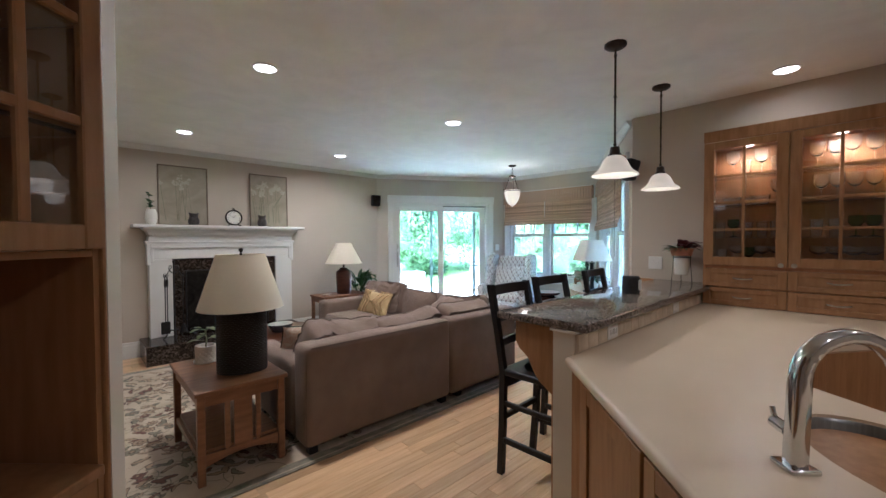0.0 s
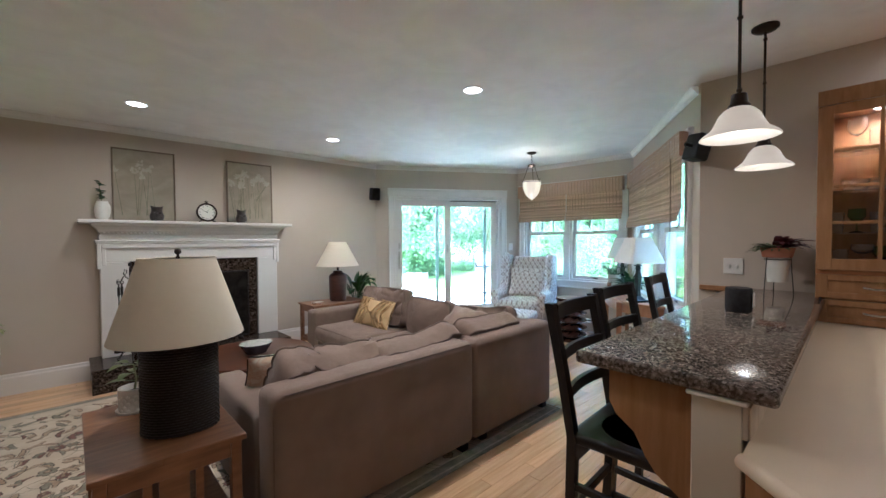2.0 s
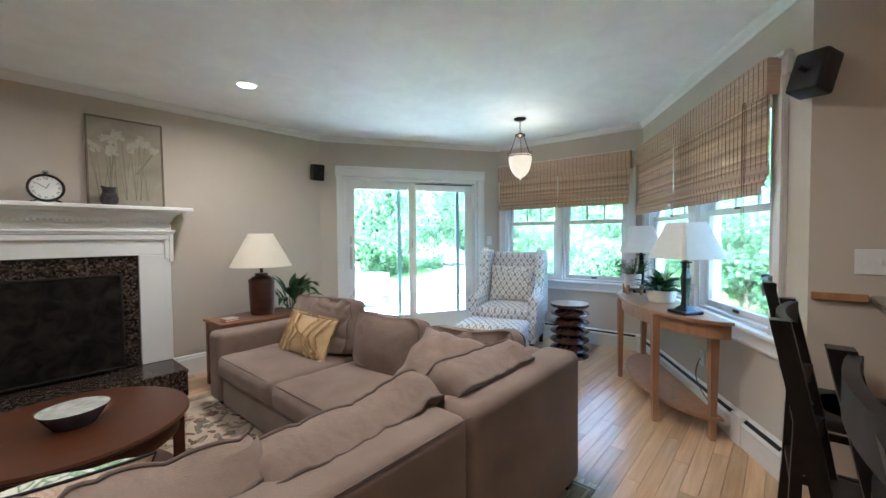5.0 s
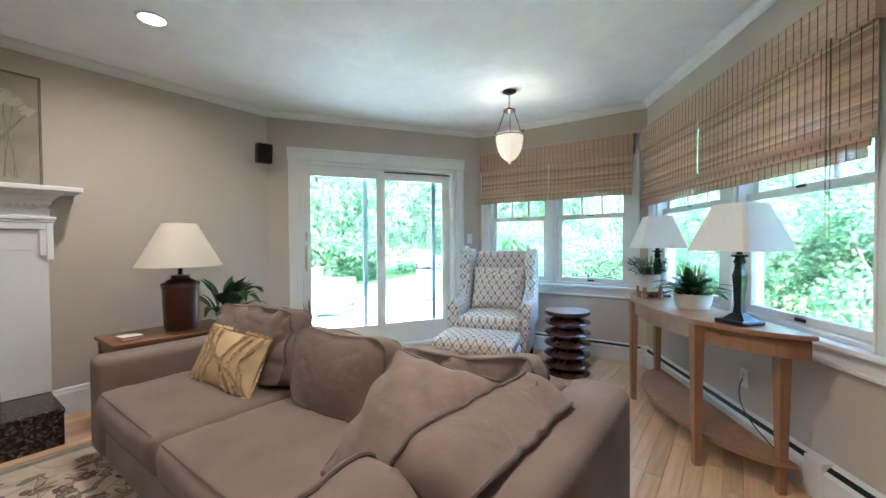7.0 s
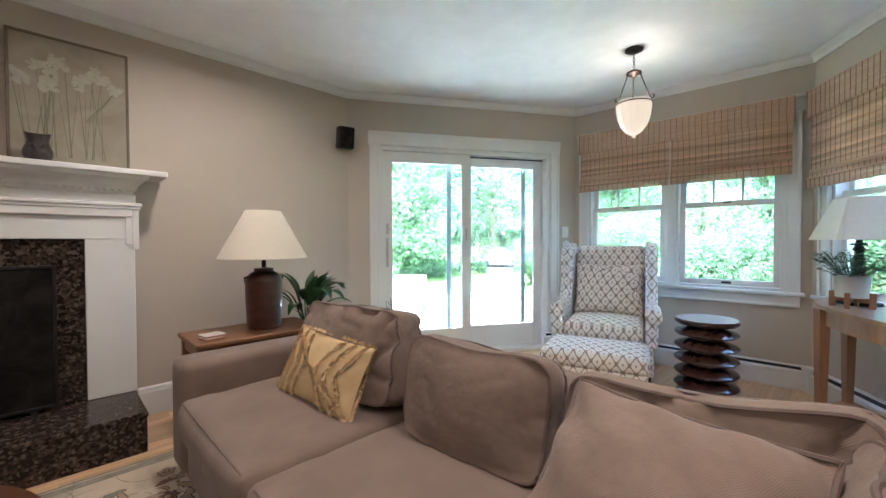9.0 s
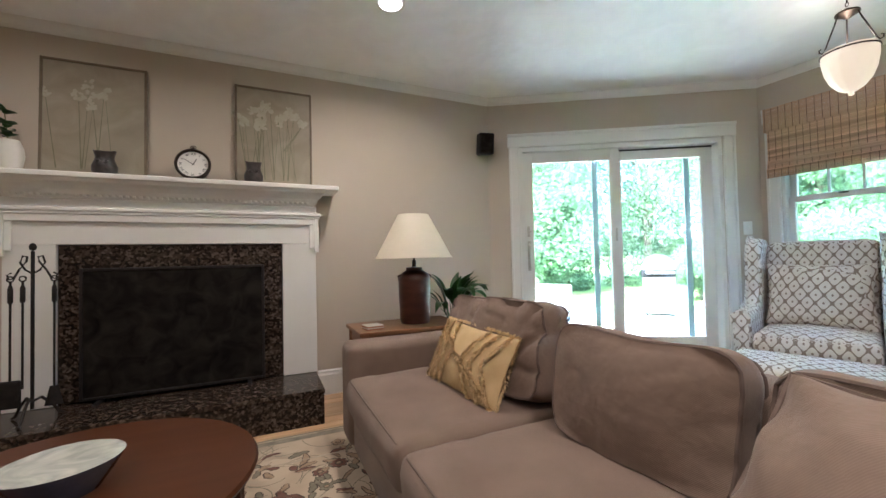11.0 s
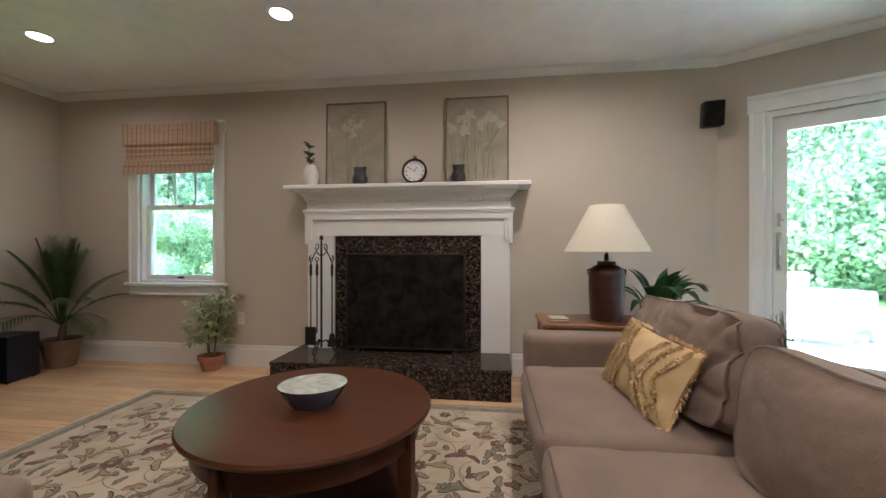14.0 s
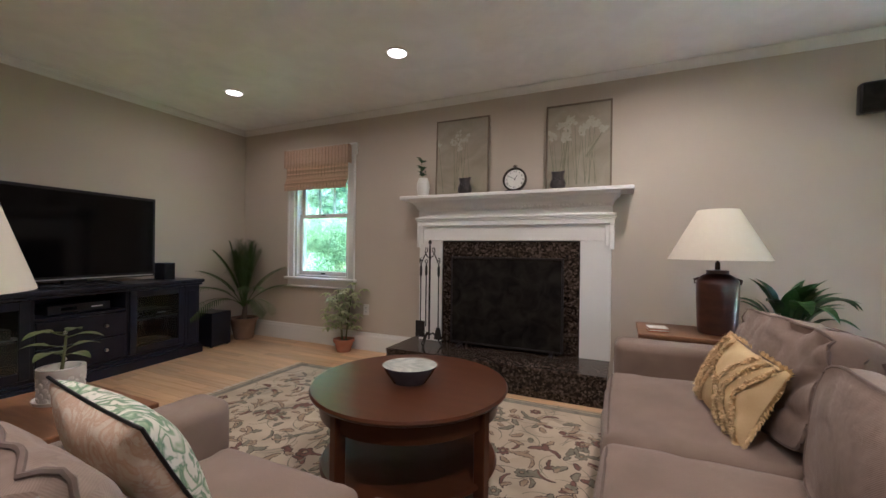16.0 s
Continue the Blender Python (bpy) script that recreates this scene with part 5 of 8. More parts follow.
for x0, x1 in ((-0.60, -0.016), (-1.19, -0.605)):
    bm = bmesh.new()
    st = 0.045
    add_box(bm, x0, x0 + st, -0.022, -0.003, 1.372, CEIL - 0.06, 0.003, 1)
    add_box(bm, x1 - st, x1, -0.022, -0.003, 1.372, CEIL - 0.06, 0.003, 1)
    add_box(bm, x0 + st, x1 - st, -0.022, -0.003, 1.372, 1.425, 0.003, 1)
    add_box(bm, x0 + st, x1 - st, -0.022, -0.003, CEIL - 0.12, CEIL - 0.06, 0.003, 1)
    door = part("door", bm, MAPLE, tc_)
    for x in (x1 - 0.16, x1 - 0.30, x1 - 0.44):
        part("muntin", box(x - 0.011, x + 0.011, -0.02, -0.005, 1.425, CEIL - 0.12, 0.003, 1), MAPLE, door)
    for z in (1.645, 1.86, 2.08, 2.29):
        part("muntin", box(x0 + st, x1 - st, -0.019, -0.006, z - 0.011, z + 0.011, 0.003, 1), MAPLE, door)
    pn = part("pane", box(x0 + st - 0.005, x1 - st + 0.005, -0.0045, -0.0032, 1.42, CEIL - 0.115), CLEARGLASS, door)
    pn.visible_shadow = False

# ---- bar stools ----
def bar_stool():
    s = thing("bar_stool", "black painted wooden ladder-back bar stool at the bar", "stool", group="bar stools")
    for x in (-0.19, 0.19):
        pts = [(x * 0.92, 0.02, 0.0), (x * 0.97, 0.0, 0.30), (x, -0.01, 0.62), (x, 0.03, 0.85), (x, 0.085, 1.12)]
        bm = bmesh.new()
        prev = None
        for i, (px, py, pz) in enumerate(pts):
            rg = [bm.verts.new((px + a, py + b, pz)) for a, b in ((-0.018, -0.015), (0.018, -0.015), (0.018, 0.02), (-0.018, 0.02))]
            if prev:
                for k in range(4):
                    bm.faces.new((prev[k], prev[(k + 1) % 4], rg[(k + 1) % 4], rg[k]))
            else:
                bm.faces.new(rg)
            prev = rg
        bm.faces.new(prev)
        part("back_post", bm, BLACKWOOD, s)
        part("leg", box(x - 0.018, x + 0.018, -0.40, -0.364, 0, 0.60, 0.003, 1), BLACKWOOD, s)
        part("stretcher", box(x - 0.010, x + 0.010, -0.364, -0.01, 0.20, 0.235, 0.003, 1), BLACKWOOD, s)
        part("stretcher", box(x - 0.010, x + 0.010, -0.364, -0.01, 0.42, 0.45, 0.003, 1), BLACKWOOD, s)
    part("stretcher", box(-0.175, 0.175, -0.01, 0.012, 0.33, 0.365, 0.003, 1), BLACKWOOD, s)
    part("footrest", box(-0.175, 0.175, -0.395, -0.37, 0.26, 0.30, 0.003, 1), BLACKWOOD, s)
    for y, h in ((-0.012, 0.575), (-0.375, 0.575)):
        part("apron", box(-0.175, 0.175, y - 0.008, y + 0.01, h - 0.05, h + 0.025, 0.002, 1), BLACKWOOD, s)
    bm = soft_box(0.41, 0.42, 0.04, 0.015, (0.0, 0.0, 0.0), 0.0, 5, 22, 0, pose(0, -0.20, 0.62))
    for v in bm.verts:
        if v.co.z > 0.62:
            v.co.z -= 0.004 * max(0.0, 1 - ((v.co.x / 0.16) ** 2 + ((v.co.y + 0.20) / 0.16) ** 2))
    part("seat", bm, BLACKWOOD, s, smooth=True)
    bm = bmesh.new()
    for r0, r1, z in ((0.148, 0.153, 0.6402),):
        add_lathe(bm, [(r0, z), (r1, z), (r1, z + 0.0012), (r0, z + 0.0012), (r0, z)], 40, pose(0, -0.20, 0))
    part("seat_ring", bm, BLACKWOOD, s)
    for z, h, y in ((1.055, 0.06, 0.072), (0.90, 0.045, 0.040), (0.76, 0.045, 0.014)):
        bm = bmesh.new()
        prev = None
        for k in range(9):
            x = -0.175 + 0.35 * k / 8
            dy = 0.022 * (1 - (x / 0.175) ** 2)
            rg = [bm.verts.new((x, y + dy + a, z + b)) for a, b in ((-0.009, 0), (0.009, 0), (0.009, h), (-0.009, h))]
            if prev:
                for i in range(4):
                    bm.faces.new((prev[i], prev[(i + 1) % 4], rg[(i + 1) % 4], rg[i]))
            else:
                bm.faces.new(rg)
            prev = rg
        bm.faces.new(prev)
        part("back_slat", bm, BLACKWOOD, s, smooth=True)
    return s


st0 = bar_stool()
st0.matrix_basis = pose(3.45, 3.16, 0, 0, 0, 2)
copy_thing(st0, pose(4.04, 3.235, 0, 0, 0, -2))
copy_thing(st0, pose(4.86, 3.29, 0, 0, 0, 3))

# ---- recessed ceiling lights, two of them added out of view ----
can = thing("recessed_light", "lit round recessed ceiling light with white trim ring", "light", pose(*CANS_AND_FILL[0], CEIL), group="recessed ceiling lights")
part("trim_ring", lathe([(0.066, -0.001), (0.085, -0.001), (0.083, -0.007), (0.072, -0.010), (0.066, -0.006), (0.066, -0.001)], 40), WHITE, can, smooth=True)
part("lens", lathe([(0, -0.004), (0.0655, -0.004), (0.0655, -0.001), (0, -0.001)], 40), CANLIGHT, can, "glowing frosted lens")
# The last two copies are unseen housings for the added kitchen fill.
for c in CANS_AND_FILL[1:]:
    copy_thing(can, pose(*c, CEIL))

# ---- lamps on tables ----
LINEN = shade("cream_linen_shade", (0.88, 0.83, 0.71), (0.92, 0.87, 0.75), rough=0.9, scale=40, bump=0.1, bump_scale=300, fine=0.04)
WHITESHADE = shade("white_linen_shade", (0.84, 0.82, 0.78), (0.89, 0.87, 0.83), rough=0.9, scale=40, bump=0.08, bump_scale=300, fine=0.03)
for mt, tr in ((LINEN, 0.55), (WHITESHADE, 0.30)):
    nt = mt.node_tree
    b = nt.nodes["Principled BSDF"]
    tl = nt.nodes.new("ShaderNodeBsdfTranslucent")
    tl.inputs[0].default_value = (0.95, 0.90, 0.81, 1)
    mx = nt.nodes.new("ShaderNodeMixShader")
    mx.inputs[0].default_value = tr
    nt.links.new(b.outputs[0], mx.inputs[1])
    nt.links.new(tl.outputs[0], mx.inputs[2])
    nt.links.new(mx.outputs[0], nt.nodes["Material Output"].inputs[0])
RATTAN = shade("black_woven_rattan", (0.010, 0.008, 0.007), (0.022, 0.017, 0.014), rough=0.42, scale=30)
CERAMIC = shade("brown_glazed_pottery", (0.040, 0.013, 0.008), (0.085, 0.028, 0.016), rough=0.32, scale=7, stretch=(1, 1, 3), bump=0.06, bump_scale=40, fine=0.15)


def cone_shade(r0, r1, z0, z1, seg=48):
    t = 0.003
    return lathe([(r0, z0), (r1, z1), (r1 - t, z1), (r0 - t, z0), (r0, z0)], seg)


la = thing("table_lamp", "black woven rattan table lamp with a cream shade", "lamp", pose(2.228, 4.455, 0.5505, 0, 0, -18))
bm = bmesh.new()
for k in range(34):
    z = 0.0075 + k * 0.0114
    pts = []
    for i in range(57):
        a = 2 * math.pi * i / 56
        w = 0.0028 * (1 if (i + k) % 2 else -1)
        pts.append(((0.140 + w) * math.cos(a), (0.097 + w) * math.sin(a), z))
    add_tube(bm, pts, 0.0062, 6)
part("woven_base", bm, RATTAN, la, smooth=True, kind="stuff")
part("core", lathe([(0, 0.0), (0.137, 0.0), (0.137, 0.388), (0, 0.392)], 40, sy=0.69), RATTAN, la)
part("stem", lathe([(0, 0.392), (0.012, 0.392), (0.012, 0.42), (0.008, 0.43), (0.008, 0.755), (0, 0.755)], 12), BRONZE, la)
part("shade", cone_shade(0.252, 0.144, 0.408, 0.748), LINEN, la, smooth=True)
part("shade_rim", lathe([(0.1436, 0.746), (0.1452, 0.746), (0.1452, 0.750), (0.1436, 0.750), (0.1436, 0.746)], 48), LINEN, la)
bm = tube([(-0.142, 0, 0.743), (0.142, 0, 0.743)], 0.002, 6)
add_tube(bm, [(0, -0.142, 0.743), (0, 0.142, 0.743)], 0.002, 6)
part("spider", bm, BRONZE, la)
part("finial", lathe([(0, 0.753), (0.006, 0.753), (0.005, 0.763), (0.014, 0.773), (0.012, 0.786), (0, 0.791)], 16), BRONZE, la, smooth=True)
lf = thing("table_lamp", "brown pottery jar table lamp with a cream cone shade", "lamp", pose(4.39, 7.03, 0.5905))
part("jar_base", lathe([(0, 0.0), (0.098, 0.0), (0.104, 0.02), (0.112, 0.20), (0.113, 0.30), (0.108, 0.325), (0.085, 0.35), (0.058, 0.365), (0.058, 0.385), (0, 0.39)], 40), CERAMIC, lf, smooth=True)
for s in (-1, 1):
    bm = bmesh.new()
    add_tube(bm, [(s * 0.095, 0, 0.335), (s * 0.122, 0, 0.325), (s * 0.116, 0, 0.30)], 0.008, 8)
    part("lug", bm, CERAMIC, lf, smooth=True)
part("stem", lathe([(0, 0.39), (0.014, 0.39), (0.014, 0.43), (0.006, 0.44), (0.006, 0.74), (0, 0.74)], 12), BRONZE, lf)
part("shade", cone_shade(0.27, 0.108, 0.45, 0.755), LINEN, lf, smooth=True)
bm = tube([(-0.107, 0, 0.75), (0.107, 0, 0.75)], 0.002, 6)
part("spider", bm, BRONZE, lf)

# ---- console and its lamps ----
nW = Vector((-0.517, 0.856))
uW = Vector((-0.856, -0.517))


def on_w2(u, n, z=0.0, turn=0.0):
    p = Vector(WW) + uW * u + nW * n
    return Matrix.Translation((p.x, p.y, z)) @ Matrix.Rotation(math.atan2(-uW.y, -uW.x) + radians(turn), 4, "Z")


co = thing("console_table", "light beech half-moon console table under the window", "table", on_w2(1.32, 0.135))


def half_moon(w, d, n=28):
    return [(w * math.cos(math.pi * k / n), d * math.sin(math.pi * k / n)) for k in range(n + 1)]


def half_moon_bm(w, d, z0, z1, bev):
    bm = prism(half_moon(w, d), z0, z1)
    es = [e for e in bm.edges if abs(e.verts[0].co.z - e.verts[1].co.z) < 1e-6]
    bmesh.ops.bevel(bm, geom=es, offset=bev, segments=2, profile=0.5, affect="EDGES")
    return bm


part("tabletop", half_moon_bm(0.80, 0.40, 0.757, 0.78, 0.005), BEECH, co)
bm = bmesh.new()
prev = None
for k in range(29):
    a = math.pi * k / 28
    o, i = (0.765, 0.37), (0.745, 0.35)
    rg = [bm.verts.new((o[0] * math.cos(a), o[1] * math.sin(a), z)) for z in (0.665, 0.7565)] + [bm.verts.new((i[0] * math.cos(a), i[1] * math.sin(a), z)) for z in (0.7565, 0.665)]
    if prev:
        for j in range(4):
            bm.faces.new((prev[j], prev[(j + 1) % 4], rg[(j + 1) % 4], rg[j]))
    else:
        bm.faces.new(rg)
    prev = rg
bm.faces.new(prev)
part("apron", bm, BEECH, co)
part("back_rail", box(-0.74, 0.74, 0.002, 0.02, 0.665, 0.7565), BEECH, co)
for x, y in ((-0.66, 0.05), (0.66, 0.05), (-0.44, 0.315), (0.44, 0.315)):
    bm = bmesh.new()
    lo = [bm.verts.new((x + a * 0.016, y + b * 0.016, 0.0)) for a, b in ((-1, -1), (1, -1), (1, 1), (-1, 1))]
    hi = [bm.verts.new((x + a * 0.030, y + b * 0.026, 0.756)) for a, b in ((-1, -1), (1, -1), (1, 1), (-1, 1))]
    for i in range(4):
        bm.faces.new((lo[i], lo[(i + 1) % 4], hi[(i + 1) % 4], hi[i]))
    bm.faces.new(lo)
    bm.faces.new(hi)
    part("leg", bm, BEECH, co)
part("lower_shelf", half_moon_bm(0.70, 0.335, 0.135, 0.155, 0.004), BEECH, co)
DKGREEN = shade("verdigris_black_metal", (0.010, 0.014, 0.014), (0.020, 0.028, 0.027), rough=0.35, metal=0.5, scale=25)


def console_lamp(m):
    l = thing("table_lamp", "dark metal column lamp with a white square shade", "lamp", m, group="console lamps")
    part("base_plate", box(-0.075, 0.075, -0.075, 0.075, 0.0, 0.022, 0.008, 3), DKGREEN, l)
    prof = [(0.06, 0.022), (0.05, 0.03), (0.022, 0.055), (0.018, 0.10), (0.021, 0.16), (0.026, 0.24), (0.018, 0.275), (0.016, 0.30), (0.022, 0.31), (0.016, 0.325), (0.016, 0.335)]
    bm = bmesh.new()
    prev = None
    for r, z in prof:
        rg = [bm.verts.new((r * a, r * b, z)) for a, b in ((-1, -0.7), (-0.7, -1), (0.7, -1), (1, -0.7), (1, 0.7), (0.7, 1), (-0.7, 1), (-1, 0.7))]
        if prev:
            for k in range(8):
                bm.faces.new((prev[k], prev[(k + 1) % 8], rg[(k + 1) % 8], rg[k]))
        prev = rg
    bm.faces.new(prev)
    part("column", bm, DKGREEN, l)
    part("socket", lathe([(0, 0.335), (0.035, 0.335), (0.037, 0.343), (0.014, 0.347), (0.014, 0.40), (0.004, 0.405), (0.004, 0.60), (0, 0.60)], 16), DKGREEN, l)
    bm = bmesh.new()
    rings = []
    for t in (0.0, 0.003):
        for w, z in ((0.166, 0.365), (0.084, 0.60)):
            w -= t
            c = w * 0.10
            rings.append([bm.verts.new((x, y, z)) for x, y in ((-w + c, -w), (w - c, -w), (w, -w + c), (w, w - c), (w - c, w), (-w + c, w), (-w, w - c), (-w, -w + c))])
    for a, b in ((0, 1), (3, 2), (1, 3), (2, 0)):
        for k in range(8):
            bm.faces.new((rings[a][k], rings[a][(k + 1) % 8], rings[b][(k + 1) % 8], rings[b][k]))
    part("shade", bm, WHITESHADE, l)
    return l


cl = console_lamp(on_w2(1.86, 0.30, 0.7805, 20))
copy_thing(cl, on_w2(0.86, 0.27, 0.7805, -8))

# ---- baseboard heater ----
HEAT = [(0, 0.0), (0.055, 0.0), (0.058, 0.02), (0.058, 0.125), (0.062, 0.135), (0.062, 0.14), (0.018, 0.182), (0, 0.182)]
hp = [(7.06, 6.583), SW, WW, (5.42, 3.27)]
ht = tagged(part("baseboard_heater", sweep(HEAT, hp), WHITE), "white hot-water baseboard heater along the nook walls", "heater", kind="structure")
part("grille_slot", sweep([(0.0475, 0.1552), (0.0465, 0.1535), (0.029, 0.1702), (0.030, 0.1722)], [(7.09, 6.565), SW, WW, (5.45, 3.288)]), BLACK, ht, "dark outlet slot")
bm = bmesh.new()
for m in (on_w2(0.05, 0.0), on_w2(2.0, 0.0)):
    add_box(bm, -0.05, 0.05, 0.0, 0.066, 0.0, 0.186, 0.003, 1, m)
part("joint_cover", bm, WHITE, ht)

# ---- wing chair and ottoman ----


def ogee_fabric():
    m = shade("ogee_print_fabric", (0.74, 0.72, 0.68), (0.80, 0.78, 0.74), rough=0.9, scale=20, bump=0.1, bump_scale=300, fine=0.05, coord="UV")
    nt = m.node_tree
    nd, lk = nt.nodes, nt.links
    tc = nd.new("ShaderNodeTexCoord")
    sp = nd.new("ShaderNodeSeparateXYZ")
    lk.new(tc.outputs["UV"], sp.inputs[0])

    def mth(op, a, b=None):
        n = nd.new("ShaderNodeMath")
        n.operation = op
        for i, v in enumerate((a, b)):
            if v is None:
                continue
            if isinstance(v, float):
                n.inputs[i].default_value = v
            else:
                lk.new(v, n.inputs[i])
        return n.outputs[0]

    w, h = 0.075, 0.105
    u = mth("MULTIPLY", sp.outputs[0], 2 * math.pi / w)
    v = mth("MULTIPLY", sp.outputs[1], 2 * math.pi / h)
    s = mth("ADD", mth("COSINE", u), mth("COSINE", v))
    band = mth("ABSOLUTE", s)
    line = mth("LESS_THAN", band, 0.30)
    core = mth("GREATER_THAN", mth("ABSOLUTE", s), 1.90)
    mask = mth("MAXIMUM", line, core)
    mx = nd.new("ShaderNodeMix")
    mx.data_type = "RGBA"
    lk.new(mask, mx.inputs["Factor"])
    lk.new(nd["Color Ramp"].outputs[0], mx.inputs["A"])
    mx.inputs["B"].default_value = (0.30, 0.25, 0.21, 1)
    lk.new(mx.outputs["Result"], nd["Principled BSDF"].inputs["Base Color"])
    return m


OGEE = ogee_fabric()
CH = Matrix.Translation((6.73, 5.76, 0)) @ Matrix.Rotation(radians(-72.5), 4, "Z")
ch = thing("wing_chair", "cream and brown ogee patterned upholstered wing chair", "chair", CH)
part("seat_base", box(-0.35, 0.35, -0.33, 0.34, 0.13, 0.36, 0.02, 3), OGEE, ch, smooth=True)
part("seat_cushion", soft_box(0.575, 0.62, 0.15, 0.05, (0.0, 0.01, 0.025), 0.003, 5, 14, 1, pose(0, -0.07, 0.435)), OGEE, ch, smooth=True)
part("backrest", soft_box(0.60, 0.16, 0.78, 0.06, (0, 0.03, 0.0), 0.003, 5, 16, 2, pose(0, 0.33, 0.71, -9)), OGEE, ch, smooth=True)
for s in (-1, 1):
    bm = bmesh.new()
    prof = [(-0.34, 0.36), (-0.36, 0.50), (-0.34, 0.60), (-0.20, 0.615), (-0.02, 0.66), (0.06, 0.78), (0.05, 0.98), (0.10, 1.09), (0.20, 1.13), (0.36, 1.125), (0.42, 1.05), (0.40, 0.36)]
    add_prism(bm, prof, -0.045, 0.045)
    bmesh.ops.transform(bm, matrix=Matrix(((0, 0, 1, s * 0.335), (1, 0, 0, 0), (0, 1, 0, 0), (0, 0, 0, 1))), verts=bm.verts)
    bmesh.ops.bevel(bm, geom=[e for e in bm.edges if abs(e.verts[0].co.x - e.verts[1].co.x) < 1e-5], offset=0.03, segments=3, profile=0.5, affect="EDGES")
    part("wing_side", bm, OGEE, ch, smooth=True)
    bm = lathe([(0, -0.05), (0.045, -0.05), (0.058, -0.04), (0.058, 0.30), (0.045, 0.31), (0, 0.31)], 20)
    bmesh.ops.transform(bm, matrix=pose(s * 0.345, -0.06, 0.585, 90), verts=bm.verts)
    part("arm_roll", bm, OGEE, ch, smooth=True)
    for y in (-0.29, 0.31):
        part("leg", box(s * 0.31 - 0.022, s * 0.31 + 0.022, y - 0.022, y + 0.022, 0.0, 0.131, 0.004, 1), BLACKWOOD, ch)
part("skirt_piping", tube([(-0.352, -0.332, 0.36), (0.352, -0.332, 0.36)], 0.005, 6), PIPING, ch)
p = part("back_pillow", pillow(0.56, 0.45, 0.18, 24, 0.006, 7, 8, m=CH @ pose(0, 0.05, 0.515, -18)), OGEE, smooth=True)
tagged(p, "ogee patterned square pillow on the wing chair", "pillow")
OT = Matrix.Translation((6.10, 5.58, 0)) @ Matrix.Rotation(radians(-72.5), 4, "Z")
ot = thing("ottoman", "cream and brown ogee patterned upholstered ottoman", "ottoman", OT)
part("body", box(-0.33, 0.33, -0.23, 0.22, 0.12, 0.31, 0.02, 3), OGEE, ot, smooth=True)
part("cushion", soft_box(0.68, 0.48, 0.11, 0.045, (0.0, 0.0, 0.02), 0.003, 5, 16, 3, pose(0, -0.005, 0.36)), OGEE, ot, smooth=True)
for x in (-0.29, 0.29):
    for y in (-0.2, 0.19):
        part("leg", box(x - 0.02, x + 0.02, y - 0.02, y + 0.02, 0.0, 0.121, 0.004, 1), BLACKWOOD, ot)

# ---- stacked disc stool ----
DARKW = shade("dark_turned_wood", (0.035, 0.014, 0.010), (0.075, 0.032, 0.022), rough=0.22, scale=6, stretch=(1, 5, 5), coat=0.3)
ds = thing("disc_stool", "dark turned wood stool of stacked discs", "stool", pose(6.80, 5.06, 0))
prof = [(0, 0.0), (0.19, 0.0), (0.20, 0.012), (0.19, 0.024)]
z = 0.03
for k in range(5):
    prof += [(0.10, z + 0.012), (0.10, z + 0.022), (0.195, z + 0.046), (0.204, z + 0.058), (0.195, z + 0.07)]
    z += 0.095
prof += [(0.10, z + 0.010), (0.10, z + 0.016), (0.19, z + 0.03), (0.203, z + 0.045), (0.198, z + 0.06), (0.17, z + 0.064)]
part("turned_body", lathe(prof + [(0.0, z + 0.062)], 48), DARKW, ds, smooth=True)
# Thin disc in beech, paler than the turned body.
part("seat_top", lathe([(0, z + 0.0625), (0.195, z + 0.0645), (0.195, z + 0.068), (0, z + 0.066)], 48), BEECH, ds, "paler beech top")

# ---- television side ----
MC = Matrix.Translation((0.0, 5.88, 0)) @ Matrix.Rotation(radians(7.0), 4, "Z")
mc = thing("media_cabinet", "black painted media cabinet with glass doors and drawers", "cabinet", MC)
# local: x towards the room, front at x = 0; y along the cabinet
Y0, Y1 = -1.06, 0.90
part("plinth", box(-0.40, 0.045, Y0 - 0.02, Y1 + 0.02, 0.0, 0.075, 0.006, 2), NAVY, mc)
part("plinth_moulding", box(-0.40, 0.03, Y0 - 0.01, Y1 + 0.01, 0.0755, 0.10, 0.008, 2), NAVY, mc)
part("top", box(-0.40, 0.045, Y0 - 0.035, Y1 + 0.035, 0.715, 0.75, 0.010, 3), NAVY, mc)
part("top_moulding", box(-0.40, 0.03, Y0 - 0.02, Y1 + 0.02, 0.69, 0.7145, 0.008, 2), NAVY, mc)
bm = bmesh.new()
for y0, y1 in ((Y0, Y0 + 0.03), (Y1 - 0.03, Y1), (-0.43, -0.405), (0.20, 0.225)):
    add_box(bm, -0.39, 0.0, y0, y1, 0.101, 0.689)
add_box(bm, -0.39, -0.375, Y0 + 0.03, Y1 - 0.03, 0.101, 0.689)
add_box(bm, -0.375, 0.0, Y0 + 0.03, Y1 - 0.03, 0.101, 0.125)
add_box(bm, -0.375, -0.002, -0.405, 0.20, 0.525, 0.545)
part("body", bm, NAVY, mc)
for y0, y1 in ((Y1 - 0.16, Y1), (Y0, Y0 + 0.16)):
    bm = box(-0.01, 0.012, y0, y1, 0.101, 0.689, 0.004, 2)
    add_box(bm, 0.012, 0.018, y0 + 0.03, y1 - 0.03, 0.15, 0.64, 0.004, 2)
    part("side_pilaster", bm, NAVY, mc)
